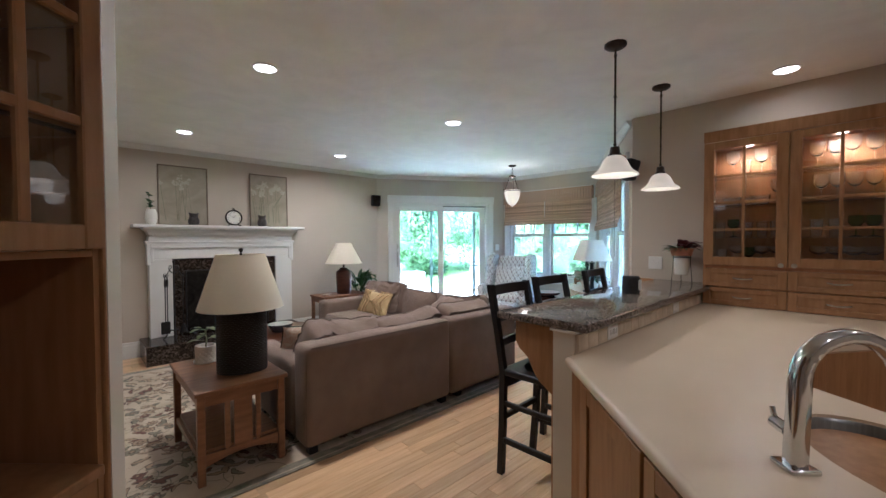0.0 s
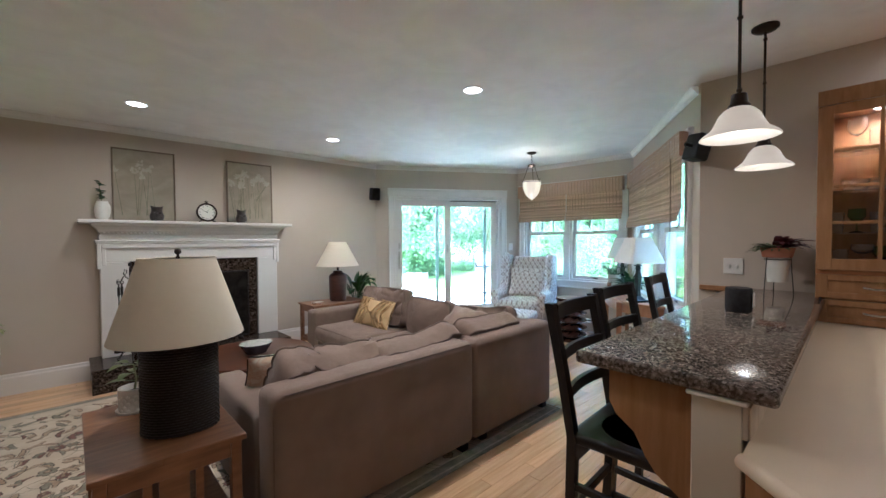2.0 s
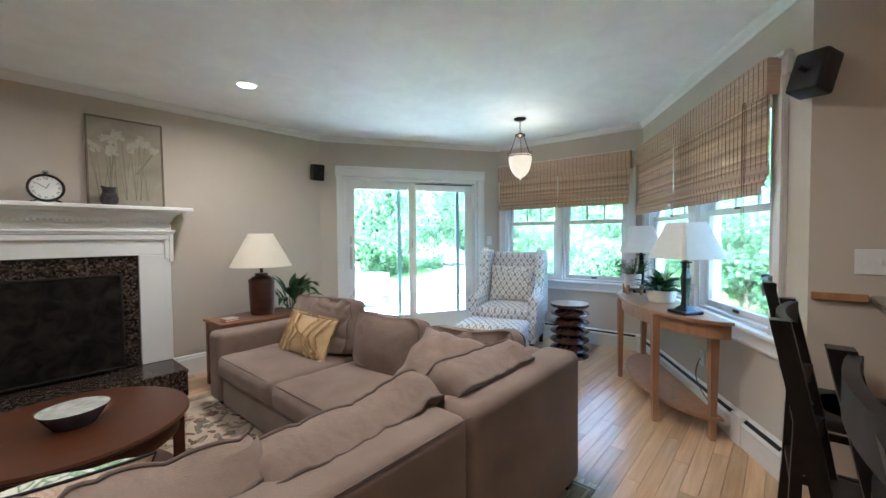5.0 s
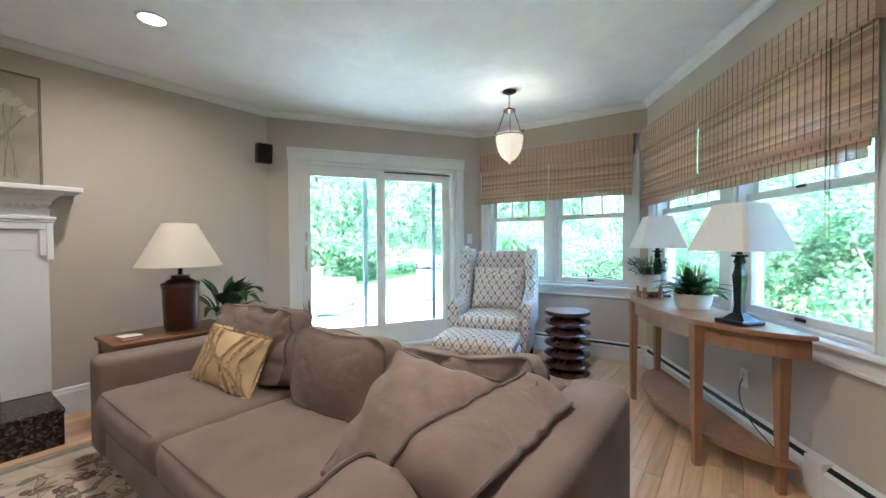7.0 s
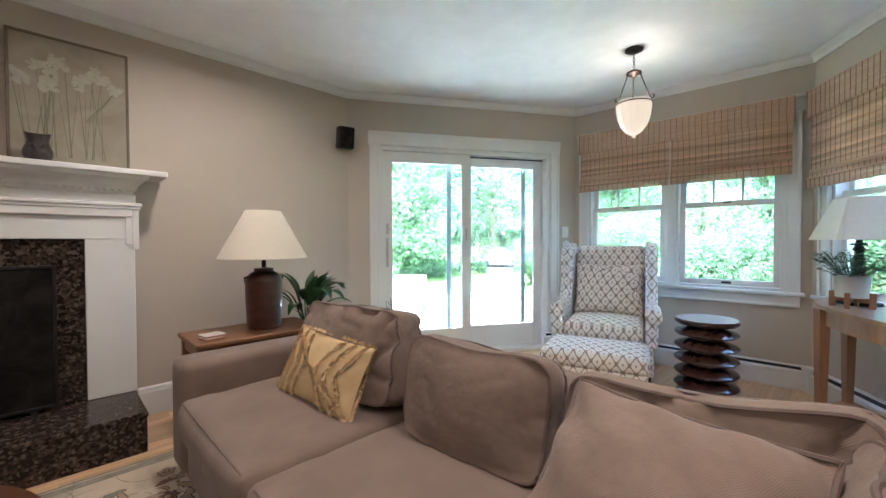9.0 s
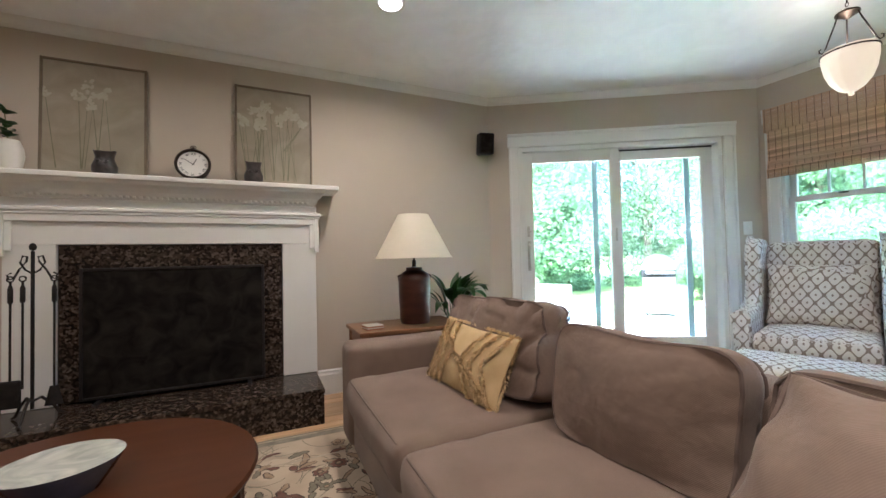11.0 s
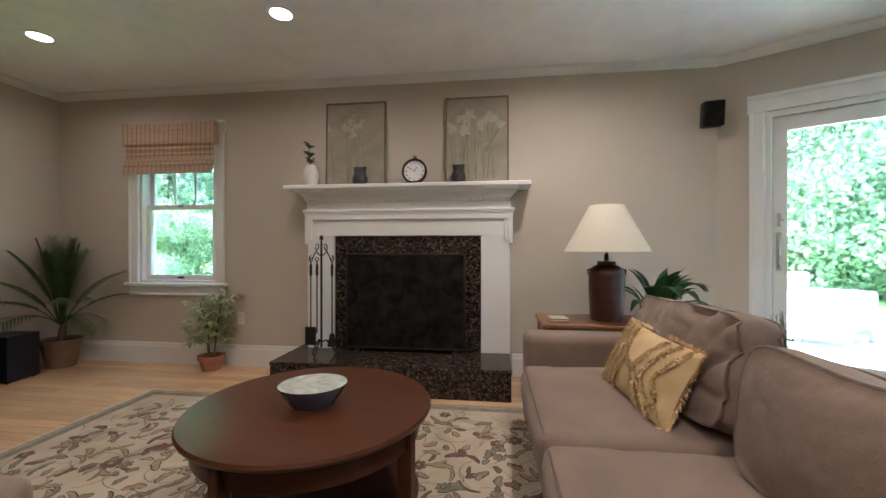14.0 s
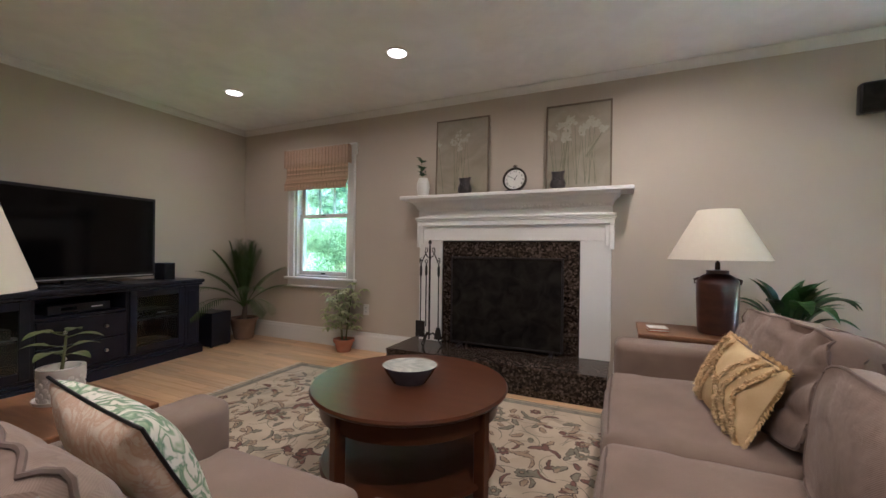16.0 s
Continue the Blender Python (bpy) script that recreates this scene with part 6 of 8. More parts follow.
for k, (z0, z1) in enumerate(((0.13, 0.32), (0.328, 0.52))):
    dw = part("drawer", box(-0.01, 0.012, -0.40, 0.195, z0, z1, 0.005, 2), NAVY, mc)
    for y in (-0.24, 0.04):
        bm = lathe([(0, 0), (0.006, 0), (0.006, 0.01), (0.014, 0.014), (0.012, 0.024), (0, 0.027)], 14)
        bmesh.ops.transform(bm, matrix=pose(0.012, y, (z0 + z1) / 2, 0, 90), verts=bm.verts)
        part("knob", bm, NICKEL, dw, smooth=True)
for y0, y1 in ((0.228, Y1 - 0.163), (Y0 + 0.163, -0.433)):
    bm = bmesh.new()
    for q in ((y0, y0 + 0.06, 0.13, 0.685), (y1 - 0.06, y1, 0.13, 0.685), (y0 + 0.06, y1 - 0.06, 0.13, 0.19), (y0 + 0.06, y1 - 0.06, 0.625, 0.685)):
        add_box(bm, -0.006, 0.014, *q, 0.004, 2)
    dd = part("door", bm, NAVY, mc)
    pn = part("pane", box(0.001, 0.005, y0 + 0.055, y1 - 0.055, 0.185, 0.63), GLASS, dd)
    pn.visible_shadow = False
    part("shelf", box(-0.37, -0.02, y0 - 0.0, y1, 0.40, 0.415), NAVY, mc)
for y0, y1, z, nm in ((-0.30, 0.12, 0.546, "dark disc player on the open shelf"), (0.28, 0.66, 0.416, "black receiver behind a glass door"), (0.28, 0.66, 0.126, "black amplifier behind a glass door"), (-0.80, -0.5, 0.416, "black game console behind a glass door")):
    av = thing("media_player", nm, "electronics", MC @ pose(0, 0, z))
    part("case", box(-0.30, -0.06, y0, y1, 0.006, 0.075, 0.004, 1), BLACK, av)
    part("display", box(-0.0598, -0.058, y0 + 0.08, y0 + 0.18, 0.03, 0.055), SCREEN, av)
    part("label_strip", box(-0.0598, -0.0585, y1 - 0.14, y1 - 0.06, 0.036, 0.044), PLATE, av)
tv = thing("television", "large black flat-screen television on the media cabinet", "television", MC @ pose(-0.19, -0.06, 0.75))
part("bezel", box(-0.03, 0.025, -0.63, 0.63, 0.045, 0.78, 0.008, 3), BLACK, tv)
part("screen", box(0.0255, 0.027, -0.605, 0.605, 0.085, 0.755), SCREEN, tv, "dark glossy screen")
part("silver_strip", box(0.0255, 0.029, -0.61, 0.61, 0.055, 0.066), STEEL, tv)
part("stand", box(-0.10, 0.12, -0.28, 0.28, 0.0, 0.02, 0.008, 2), BLACK, tv)
part("neck", box(-0.03, 0.01, -0.08, 0.08, 0.02, 0.05), BLACK, tv)
sp = thing("bookshelf_speaker", "small black speaker beside the television", "speaker", MC @ pose(-0.2, 0.70, 0.75))
part("case", box(-0.08, 0.06, -0.055, 0.055, 0.0, 0.165, 0.006, 2), BLACK, sp)
part("grille", box(0.0605, 0.064, -0.05, 0.05, 0.006, 0.159, 0.002, 1), MESHM, sp)
sw = thing("subwoofer", "black subwoofer box on the floor beside the cabinet", "speaker", pose(-0.24, 7.02, 0, 0, 0, 7))
part("case", box(-0.16, 0.13, -0.125, 0.125, 0.012, 0.37, 0.006, 2), NAVY, sw)
bm = lathe([(0.062, 0), (0.05, 0.0), (0.04, -0.03), (0.04, -0.031), (0, -0.032)], 28)
bmesh.ops.transform(bm, matrix=pose(0.132, 0.02, 0.11, 0, 90), verts=bm.verts)
part("port", bm, BLACK, sw, smooth=True)
for x in (-0.13, 0.10):
    for y in (-0.1, 0.1):
        part("foot", lathe([(0, 0), (0.012, 0), (0.012, 0.012), (0, 0.012)], 10, pose(x, y, 0)), BLACK, sw)

# ---- wall speakers, plates ----
for m, lab in ((pose(5.29, 7.515, 2.075, 8, 0, -12), "small black satellite speaker in the wall corner"), (pose(5.27, 3.235, 2.045, 0, 0, 55) @ pose(0, 0, 0, 14, -6, 0), "small black satellite speaker on a wall bracket")):
    s = thing("wall_speaker", lab, "speaker", m, group="satellite speakers")
    part("case", box(-0.07, 0.07, -0.06, 0.05, -0.095, 0.095, 0.014, 3), BLACK, s, smooth=True)
    part("grille", box(-0.06, 0.06, -0.066, -0.0605, -0.085, 0.085, 0.003, 1), MESHM, s)
    part("bracket", tube([(0, 0.05, 0), (0, 0.10, 0.0)], 0.014, 10), BLACK, s)


def plate(name, m, n, kind_, lab):
    w = 0.023 * n + 0.0135
    p = thing(name, lab, "switch" if kind_ else "outlet", m)
    part("cover_plate", box(-w, w, -0.006, -0.0005, -0.058, 0.058, 0.003, 2), PLATE, p)
    for i in range(n):
        x = (i - (n - 1) / 2) * 0.046
        if kind_:
            part("toggle", box(x - 0.006, x + 0.006, -0.016, -0.0062, -0.012, 0.012, 0.002, 1), PLATE, p)
        else:
            for z in (-0.02, 0.02):
                part("socket", box(x - 0.016, x + 0.016, -0.0085, -0.0062, z - 0.014, z + 0.014, 0.004, 2), PLATE, p)
                for dx in (-0.006, 0.006):
                    part("slot", box(x + dx - 0.001, x + dx + 0.001, -0.0090, -0.0086, z - 0.005, z + 0.005), BLACK, p)
    return p


plate("light_switch", Matrix.Translation((5.36, 3.02, 1.17)) @ Matrix.Rotation(radians(-90), 4, "Z"), 2, True, "white double toggle switch on the taupe wall")
plate("light_switch", MS @ pose(2.25, 0, 1.24), 1, True, "white toggle switch beside the patio door")
plate("wall_outlet", M3 @ pose(1.88, 0, 0.43), 1, False, "white wall outlet above the baseboard")
plate("wall_outlet", M2 @ pose(1.42, 0, 0.36), 1, False, "white wall outlet under the console window")
plate("wall_outlet", M1 @ pose(0.70, 0, 0.42), 1, False, "white wall outlet in the nook wall")
for x in (3.42, 4.42):
    plate("wall_outlet", pose(x, 2.5832, 0.925, 0, 90, 0), 1, False, "white outlet set sideways in the travertine backsplash")
CORD = shade("brown_cord", (0.05, 0.03, 0.02), (0.07, 0.045, 0.03), rough=0.6, scale=20)
pts = []
for k in range(15):
    t = k / 14
    pts.append(M2 @ Vector((1.42 + 0.10 * math.sin(2.2 * t) + 0.35 * t * t, -0.012 - 0.09 * math.sin(math.pi * t), 0.36 + 0.02 * math.sin(3 * t) - 0.33 * t)))
tagged(part("lamp_cord", tube(pts, 0.0035, 6), CORD, smooth=True), "brown lamp cord hanging from the outlet", "cord")

# ---- pendants ----
FROST = glow("lit_alabaster_glass", (1.0, 0.78, 0.54), 0.006)
FROSTDIM = glow("lit_frosted_glass", (1.0, 0.76, 0.50), 0.012)


def bar_pendant(m):
    p = thing("pendant_light", "bronze stem pendant with a white bell glass shade", "light", m, group="bar pendants")
    part("canopy", lathe([(0, 0.0), (0.062, 0.0), (0.062, -0.012), (0.05, -0.022), (0.02, -0.03), (0, -0.03)], 28), BRONZE, p, smooth=True)
    bm = lathe([(0.006, -0.03), (0.006, -0.60), (0, -0.60)], 10)
    for z in (-0.06, -0.30, -0.58):
        add_lathe(bm, [(0.006, z), (0.010, z - 0.004), (0.010, z - 0.012), (0.006, z - 0.016)], 12)
    part("stem", bm, BRONZE, p, smooth=True)
    part("socket_cup", lathe([(0.010, -0.60), (0.026, -0.605), (0.030, -0.64), (0.038, -0.65), (0.036, -0.66), (0, -0.66)], 24), BRONZE, p, smooth=True)
    prof = [(0.036, -0.655), (0.055, -0.665), (0.075, -0.685), (0.09, -0.715), (0.105, -0.74), (0.138, -0.762), (0.147, -0.772), (0.143, -0.774), (0.132, -0.764), (0.10, -0.745), (0.086, -0.718), (0.07, -0.69), (0.05, -0.67), (0.036, -0.66)]
    part("glass_shade", lathe([(r * 0.9, z) for r, z in prof], 48), FROST, p, "white alabaster glass bell", smooth=True)
    part("bulb", lathe([(0, -0.665), (0.012, -0.67), (0.015, -0.69), (0.028, -0.715), (0.024, -0.738), (0, -0.748)], 20), CANLIGHT, p, smooth=True)
    return p


pd = bar_pendant(pose(3.80, 2.738, CEIL))
copy_thing(pd, pose(4.70, 2.775, CEIL))
for x, y in ((3.80, 2.738), (4.70, 2.775)):
    lamp_point(x, y, CEIL - 0.80, 0.003, 0.06, WARM)
np_ = thing("pendant_light", "bronze chain lantern with a ribbed glass bowl", "light", pose(6.44, 5.45, CEIL))
part("canopy", lathe([(0, 0), (0.062, 0), (0.062, -0.01), (0.045, -0.02), (0.012, -0.026), (0, -0.026)], 28), BRONZE, np_, smooth=True)
bm = bmesh.new()
for k in range(5):
    z = -0.035 - k * 0.022
    pts = [(0.007 * math.cos(a) if k % 2 else 0, 0 if k % 2 else 0.007 * math.cos(a), z + 0.013 * math.sin(a)) for a in [2 * math.pi * i / 12 for i in range(13)]]
    add_tube(bm, pts, 0.002, 5)
part("chain", bm, BRONZE, np_)
part("cap", lathe([(0, -0.145), (0.015, -0.148), (0.03, -0.16), (0.052, -0.168), (0.054, -0.178), (0.03, -0.19), (0.01, -0.205), (0, -0.205)], 28), BRONZE, np_, smooth=True)
for k in range(3):
    a = 2 * math.pi * k / 3 + 0.4
    c, s = math.cos(a), math.sin(a)
    pts = [(r * c, r * s, z) for r, z in ((0.045, -0.178), (0.062, -0.23), (0.085, -0.29), (0.112, -0.365), (0.128, -0.39), (0.142, -0.385), (0.143, -0.37), (0.134, -0.365))]
    part("arm", tube(pts, 0.0038, 7), BRONZE, np_, smooth=True)
prof = [(0.116, -0.385), (0.120, -0.39), (0.118, -0.44), (0.108, -0.50), (0.088, -0.555), (0.055, -0.60), (0.028, -0.618), (0.012, -0.622), (0.012, -0.64), (0, -0.645)]
bm = lathe(prof, 60)
for v in bm.verts:
    r = math.hypot(v.co.x, v.co.y)
    if r > 0.02 and v.co.z < -0.395:
        f = 1 + 0.018 * math.cos(12 * math.atan2(v.co.y, v.co.x))
        v.co.x *= f
        v.co.y *= f
part("glass_bowl", bm, FROSTDIM, np_, "ribbed frosted glass bowl", smooth=True)
part("ring", lathe([(0.121, -0.395), (0.125, -0.395), (0.125, -0.403), (0.121, -0.403), (0.121, -0.395)], 48), BRONZE, np_, smooth=True)
lamp_point(6.44, 5.45, CEIL - 0.33, 0.06, 0.04, WARM)

# ---- plants ----


def foliage(name, c1, c2, rough=0.45, trans=0.35):
    m = shade(name, c1, c2, rough=rough, scale=18, fine=0.1, bump_scale=60)
    nt = m.node_tree
    geo = nt.nodes.new("ShaderNodeNewGeometry")
    hs = nt.nodes.new("ShaderNodeHueSaturation")
    mr = nt.nodes.new("ShaderNodeMapRange")
    mr.inputs[3].default_value, mr.inputs[4].default_value = 0.75, 1.3
    nt.links.new(geo.outputs["Random Per Island"], mr.inputs[0])
    nt.links.new(mr.outputs[0], hs.inputs["Value"])
    b = nt.nodes["Principled BSDF"]
    nt.links.new(b.inputs["Base Color"].links[0].from_socket, hs.inputs["Color"])
    nt.links.new(hs.outputs[0], b.inputs["Base Color"])
    tl = nt.nodes.new("ShaderNodeBsdfTranslucent")
    nt.links.new(hs.outputs[0], tl.inputs[0])
    mx = nt.nodes.new("ShaderNodeMixShader")
    mx.inputs[0].default_value = trans
    nt.links.new(b.outputs[0], mx.inputs[1])
    nt.links.new(tl.outputs[0], mx.inputs[2])
    nt.links.new(mx.outputs[0], nt.nodes["Material Output"].inputs[0])
    return m


PALM = foliage("palm_green", (0.045, 0.085, 0.022), (0.075, 0.125, 0.035))
DEEP = foliage("deep_green_leaf", (0.018, 0.060, 0.016), (0.035, 0.095, 0.026), 0.3)
PALE = foliage("variegated_leaf", (0.20, 0.27, 0.10), (0.56, 0.56, 0.36))
OLIVE = foliage("olive_green_leaf", (0.06, 0.085, 0.03), (0.11, 0.13, 0.055))
BURG = foliage("burgundy_leaf", (0.07, 0.012, 0.018), (0.12, 0.025, 0.03))
LEAFY = foliage("garden_leaf", (0.13, 0.215, 0.115), (0.18, 0.275, 0.16), 0.7, 0.6)
BARK = shade("grey_bark", (0.10, 0.075, 0.055), (0.17, 0.13, 0.10), rough=0.9, scale=12, stretch=(3, 3, 0.6), bump=0.5, bump_scale=30)
STEMG = shade("green_stem", (0.08, 0.09, 0.035), (0.12, 0.12, 0.05), rough=0.6, scale=20)
TERRA = shade("terracotta", (0.34, 0.13, 0.07), (0.42, 0.18, 0.10), rough=0.8, scale=9, bump=0.1, bump_scale=60, fine=0.08)
CLAY = shade("worn_brown_clay", (0.17, 0.10, 0.065), (0.25, 0.16, 0.11), rough=0.85, scale=7, bump=0.15, bump_scale=50, fine=0.1)
POTWHITE = shade("white_glazed_pot", (0.66, 0.64, 0.59), (0.72, 0.70, 0.65), rough=0.4, scale=9, bump=0.05, bump_scale=60)
SOIL = shade("potting_soil", (0.025, 0.017, 0.012), (0.05, 0.035, 0.025), rough=1.0, scale=30, bump=0.6, bump_scale=80)


def add_leaf(bm, base, way, length, width, droop=0.2, n=5, fold=0.15, side=None):
    """A pointed blade from base along way, bending down, creased along the middle."""
    way = Vector(way).normalized()
    side = way.cross(Vector((0, 0, 1))) if side is None else Vector(side)
    if side.length < 1e-3:
        side = Vector((1, 0, 0))
    side.normalize()
    p = Vector(base)
    d = way.copy()
    rows = []
    for k in range(n + 1):
        t = k / n
        w = width / 2 * math.sin(math.pi * min(1.0, 0.08 + 0.92 * t) ** 0.8) if k < n else 0.0
        up = side.cross(d).normalized()
        rows.append((p - side * w + up * w * fold, p.copy(), p + side * w + up * w * fold))
        p = p + d * length / n
        d = (d + Vector((0, 0, -droop / n * 2))).normalized()
    vs = [[bm.verts.new(c) for c in r] for r in rows[:-1]]
    tip = bm.verts.new(rows[-1][1])
    for a, b in zip(vs, vs[1:]):
        bm.faces.new((a[0], a[1], b[1], b[0]))
        bm.faces.new((a[1], a[2], b[2], b[1]))
    bm.faces.new((vs[-1][0], vs[-1][1], tip))
    bm.faces.new((vs[-1][1], vs[-1][2], tip))
    return bm


def pot(parent, r0, r1, h, mat, rim=0.012, z=0.0, seg=32):
    part("pot", lathe([(0, z), (r0, z), (r1, z + h - 0.03), (r1 + rim, z + h - 0.028), (r1 + rim, z + h), (r1 - 0.01, z + h), (r1 - 0.014, z + h - 0.03), (0, z + h - 0.03)], seg), mat, parent, smooth=True)
    part("soil", lathe([(0, z + h - 0.028), (r1 - 0.016, z + h - 0.028), (r1 - 0.016, z + h - 0.026), (0, z + h - 0.018)], 24), SOIL, parent)


rnd = random.Random(21)
pl = thing("palm_plant", "parlour palm in a worn clay pot on the floor", "plant", pose(-0.22, 7.40, 0))
pot(pl, 0.10, 0.145, 0.25, CLAY)
part("stem", tube([(0, 0, 0.22), (0.01, 0, 0.32), (0.02, 0.01, 0.42)], 0.035, 10, 0.6), BARK, pl, smooth=True)
for k in range(24):
    a = 2 * math.pi * k / 24 + rnd.uniform(-0.15, 0.15)
    wallward = math.sin(a) > 0.45 or math.cos(a) < -0.45
    lean = rnd.uniform(0.02, 0.12) if wallward else (0.15, 0.45, 0.8, 1.2)[k % 4]
    L = rnd.uniform(0.60, 0.78)
    d = Vector((math.cos(a) * lean, math.sin(a) * lean, 1)).normalized()
    p = Vector((0.02 * math.cos(a), 0.02 * math.sin(a), 0.38))
    bm = bmesh.new()
    pts = [p.copy()]
    n = 26
    for i in range(n):
        p = p + d * L / n
        d = (d + Vector((math.cos(a) * 0.02, math.sin(a) * 0.02, 0)) * (0.2 if wallward else 1.0) + Vector((0, 0, -0.045 * lean - 0.004))).normalized()
        pts.append(p.copy())
        if i > 6:
            s = d.cross(Vector((0, 0, 1))).normalized()
            for q in (-1, 1):
                ll = 0.17 * math.sin(math.pi * (i - 3) / (n - 1.5)) + 0.05
                add_leaf(bm, p, d * 0.85 + s * q * 0.8 + Vector((0, 0, 0.25)), ll, 0.013, 0.55, 4, 0.2)
    add_tube(bm, pts, 0.005, 5, 0.4)
    part("frond", bm, PALM, pl)

pl = thing("schefflera_plant", "variegated schefflera in a terracotta pot on the floor", "plant", pose(1.20, 7.47, 0))
pot(pl, 0.07, 0.098, 0.13, TERRA)
for k in range(4):
    a = rnd.uniform(0, 6.28)
    h = rnd.uniform(0.42, 0.60)
    pts = [(0.02 * math.cos(a), 0.02 * math.sin(a), 0.10), (0.05 * math.cos(a), 0.04 * math.sin(a), 0.10 + h * 0.5), (0.10 * math.cos(a), 0.05 * math.sin(a), 0.10 + h)]
    st = part("stem", tube(pts, 0.006, 6, 0.6), STEMG, pl)
    bm = bmesh.new()
    for j in range(14):
        t = 0.25 + 0.75 * j / 13
        c = Vector(pts[0]).lerp(Vector(pts[2]), t)
        b = rnd.uniform(0, 6.28)
        reach = rnd.uniform(0.07, 0.17)
        hub = c + Vector((math.cos(b) * reach, min(math.sin(b) * reach, 0.06), rnd.uniform(0.01, 0.07)))
        add_tube(bm, [c, hub], 0.002, 4)
        for i in range(7):
            g = 2 * math.pi * i / 7
            add_leaf(bm, hub, (math.cos(g), math.sin(g), -0.15), rnd.uniform(0.07, 0.10), 0.034, 0.5, 4, 0.1)
    part("leaves", bm, PALE, pl, kind="stuff")

pl = thing("broadleaf_plant", "dark green strap-leaved plant in a pot by the lamp", "plant", pose(4.80, 7.28, 0.0))
part("stand", lathe([(0, 0.0), (0.13, 0.0), (0.13, 0.02), (0.03, 0.04), (0.03, 0.36), (0.12, 0.38), (0.12, 0.40), (0, 0.40)], 28), OAKBROWN, pl, smooth=True)
pot(pl, 0.08, 0.11, 0.16, POTWHITE, z=0.4005)
bm = bmesh.new()
for k in range(26):
    a = rnd.uniform(0, 6.28)
    lean = rnd.uniform(0.15, 1.0)
    s = math.sin(a) * (0.3 if math.sin(a) > 0 else 1)
    base = Vector((0.03 * math.cos(a), 0.03 * math.sin(a), 0.53))
    hub = base + Vector((math.cos(a) * lean * 0.16, s * lean * 0.16, rnd.uniform(0.08, 0.24)))
    add_tube(bm, [base, base.lerp(hub, 0.5) + Vector((0, 0, 0.02)), hub], 0.003, 5)
    add_leaf(bm, hub, (math.cos(a) * lean, s * lean, 0.8), rnd.uniform(0.20, 0.30), rnd.uniform(0.07, 0.105), 0.55 + 0.5 * lean, 8, 0.25)
for k in range(9):
    a = rnd.uniform(-1.9, 0.6)
    add_leaf(bm, (0.02, -0.02, 0.55), (math.cos(a), math.sin(a), 1.1), rnd.uniform(0.36, 0.48), 0.03, 1.7, 10, 0.2)
part("leaves", bm, DEEP, pl, kind="stuff")

pl = thing("rosemary_plant", "small needle-leaved herb in a pot by the patio door", "plant", pose(5.62, 7.22, 0.0))
pot(pl, 0.08, 0.11, 0.20, CLAY)
bm = bmesh.new()
for k in range(16):
    a, l = rnd.uniform(0, 6.28), rnd.uniform(0.02, 0.22)
    top = Vector((l * math.cos(a) * 0.6, l * math.sin(a) * 0.5, rnd.uniform(0.52, 0.68)))
    b0 = Vector((0, 0, 0.18))
    add_tube(bm, [b0, b0.lerp(top, 0.5), top], 0.002, 4)
    for j in range(16):
        c = b0.lerp(top, 0.3 + 0.7 * j / 15)
        g = rnd.uniform(0, 6.28)
        add_leaf(bm, c, (math.cos(g), math.sin(g), 0.8), 0.035, 0.006, 0.1, 2)
part("sprig", bm, OLIVE, pl, kind="stuff")

pl = thing("potted_seedling", "small olive-leaved plant in a white dimpled pot", "plant", pose(2.10, 4.83, 0.5508))
pot(pl, 0.058, 0.062, 0.115, POTWHITE, 0.002)
bm = bmesh.new()
for i in range(12):
    for j in range(5):
        a = 2 * math.pi * (i + 0.5 * (j % 2)) / 12
        add_lathe(bm, [(0.011, 0), (0.008, 0.002), (0, 0.003)], 6, Matrix.Rotation(a, 4, "Z") @ pose(0.0595 + j * 0.0006, 0, 0.014 + j * 0.017, 0, 90))
part("dimple_relief", bm, POTWHITE, pl, kind="stuff")
part("saucer", lathe([(0, -0.0002), (0.07, 0.0), (0.075, 0.012), (0.071, 0.012), (0.066, 0.004), (0, 0.004)], 32), POTWHITE, pl, smooth=True)
st = part("stem", tube([(0, 0, 0.09), (0.008, 0.003, 0.15), (0.0, 0.012, 0.22)], 0.006, 7, 0.5), STEMG, pl)
bm = bmesh.new()
for k, (a, z) in enumerate(((0.3, 0.15), (1.6, 0.17), (2.9, 0.14), (4.1, 0.18), (5.3, 0.16), (0.9, 0.21), (2.3, 0.22), (3.6, 0.22), (5.0, 0.23))):
    hub = Vector((0.035 * math.cos(a), 0.035 * math.sin(a), z + 0.01))
    add_tube(bm, [(0.004, 0.005, z), hub], 0.0018, 4)
    add_leaf(bm, hub, (math.cos(a), math.sin(a), 0.25), 0.085, 0.045, 0.5, 5, 0.1)
part("leaves", bm, OLIVE, pl, kind="stuff")

# plants on the console
BASKET = shade("white_woven_basket", (0.62, 0.56, 0.47), (0.72, 0.66, 0.56), rough=0.8, scale=14, stretch=(1, 1, 9), bump=0.3, bump_scale=60)
pl = thing("potted_plant", "leafy green plant in a whitewashed ribbed bowl", "plant", on_w2(1.38, 0.28, 0.7805))
part("bowl", lathe([(0, 0), (0.085, 0), (0.098, 0.03), (0.104, 0.06), (0.108, 0.09), (0.10, 0.09), (0.095, 0.065), (0, 0.065)], 36), BASKET, pl, smooth=True)
bm = bmesh.new()
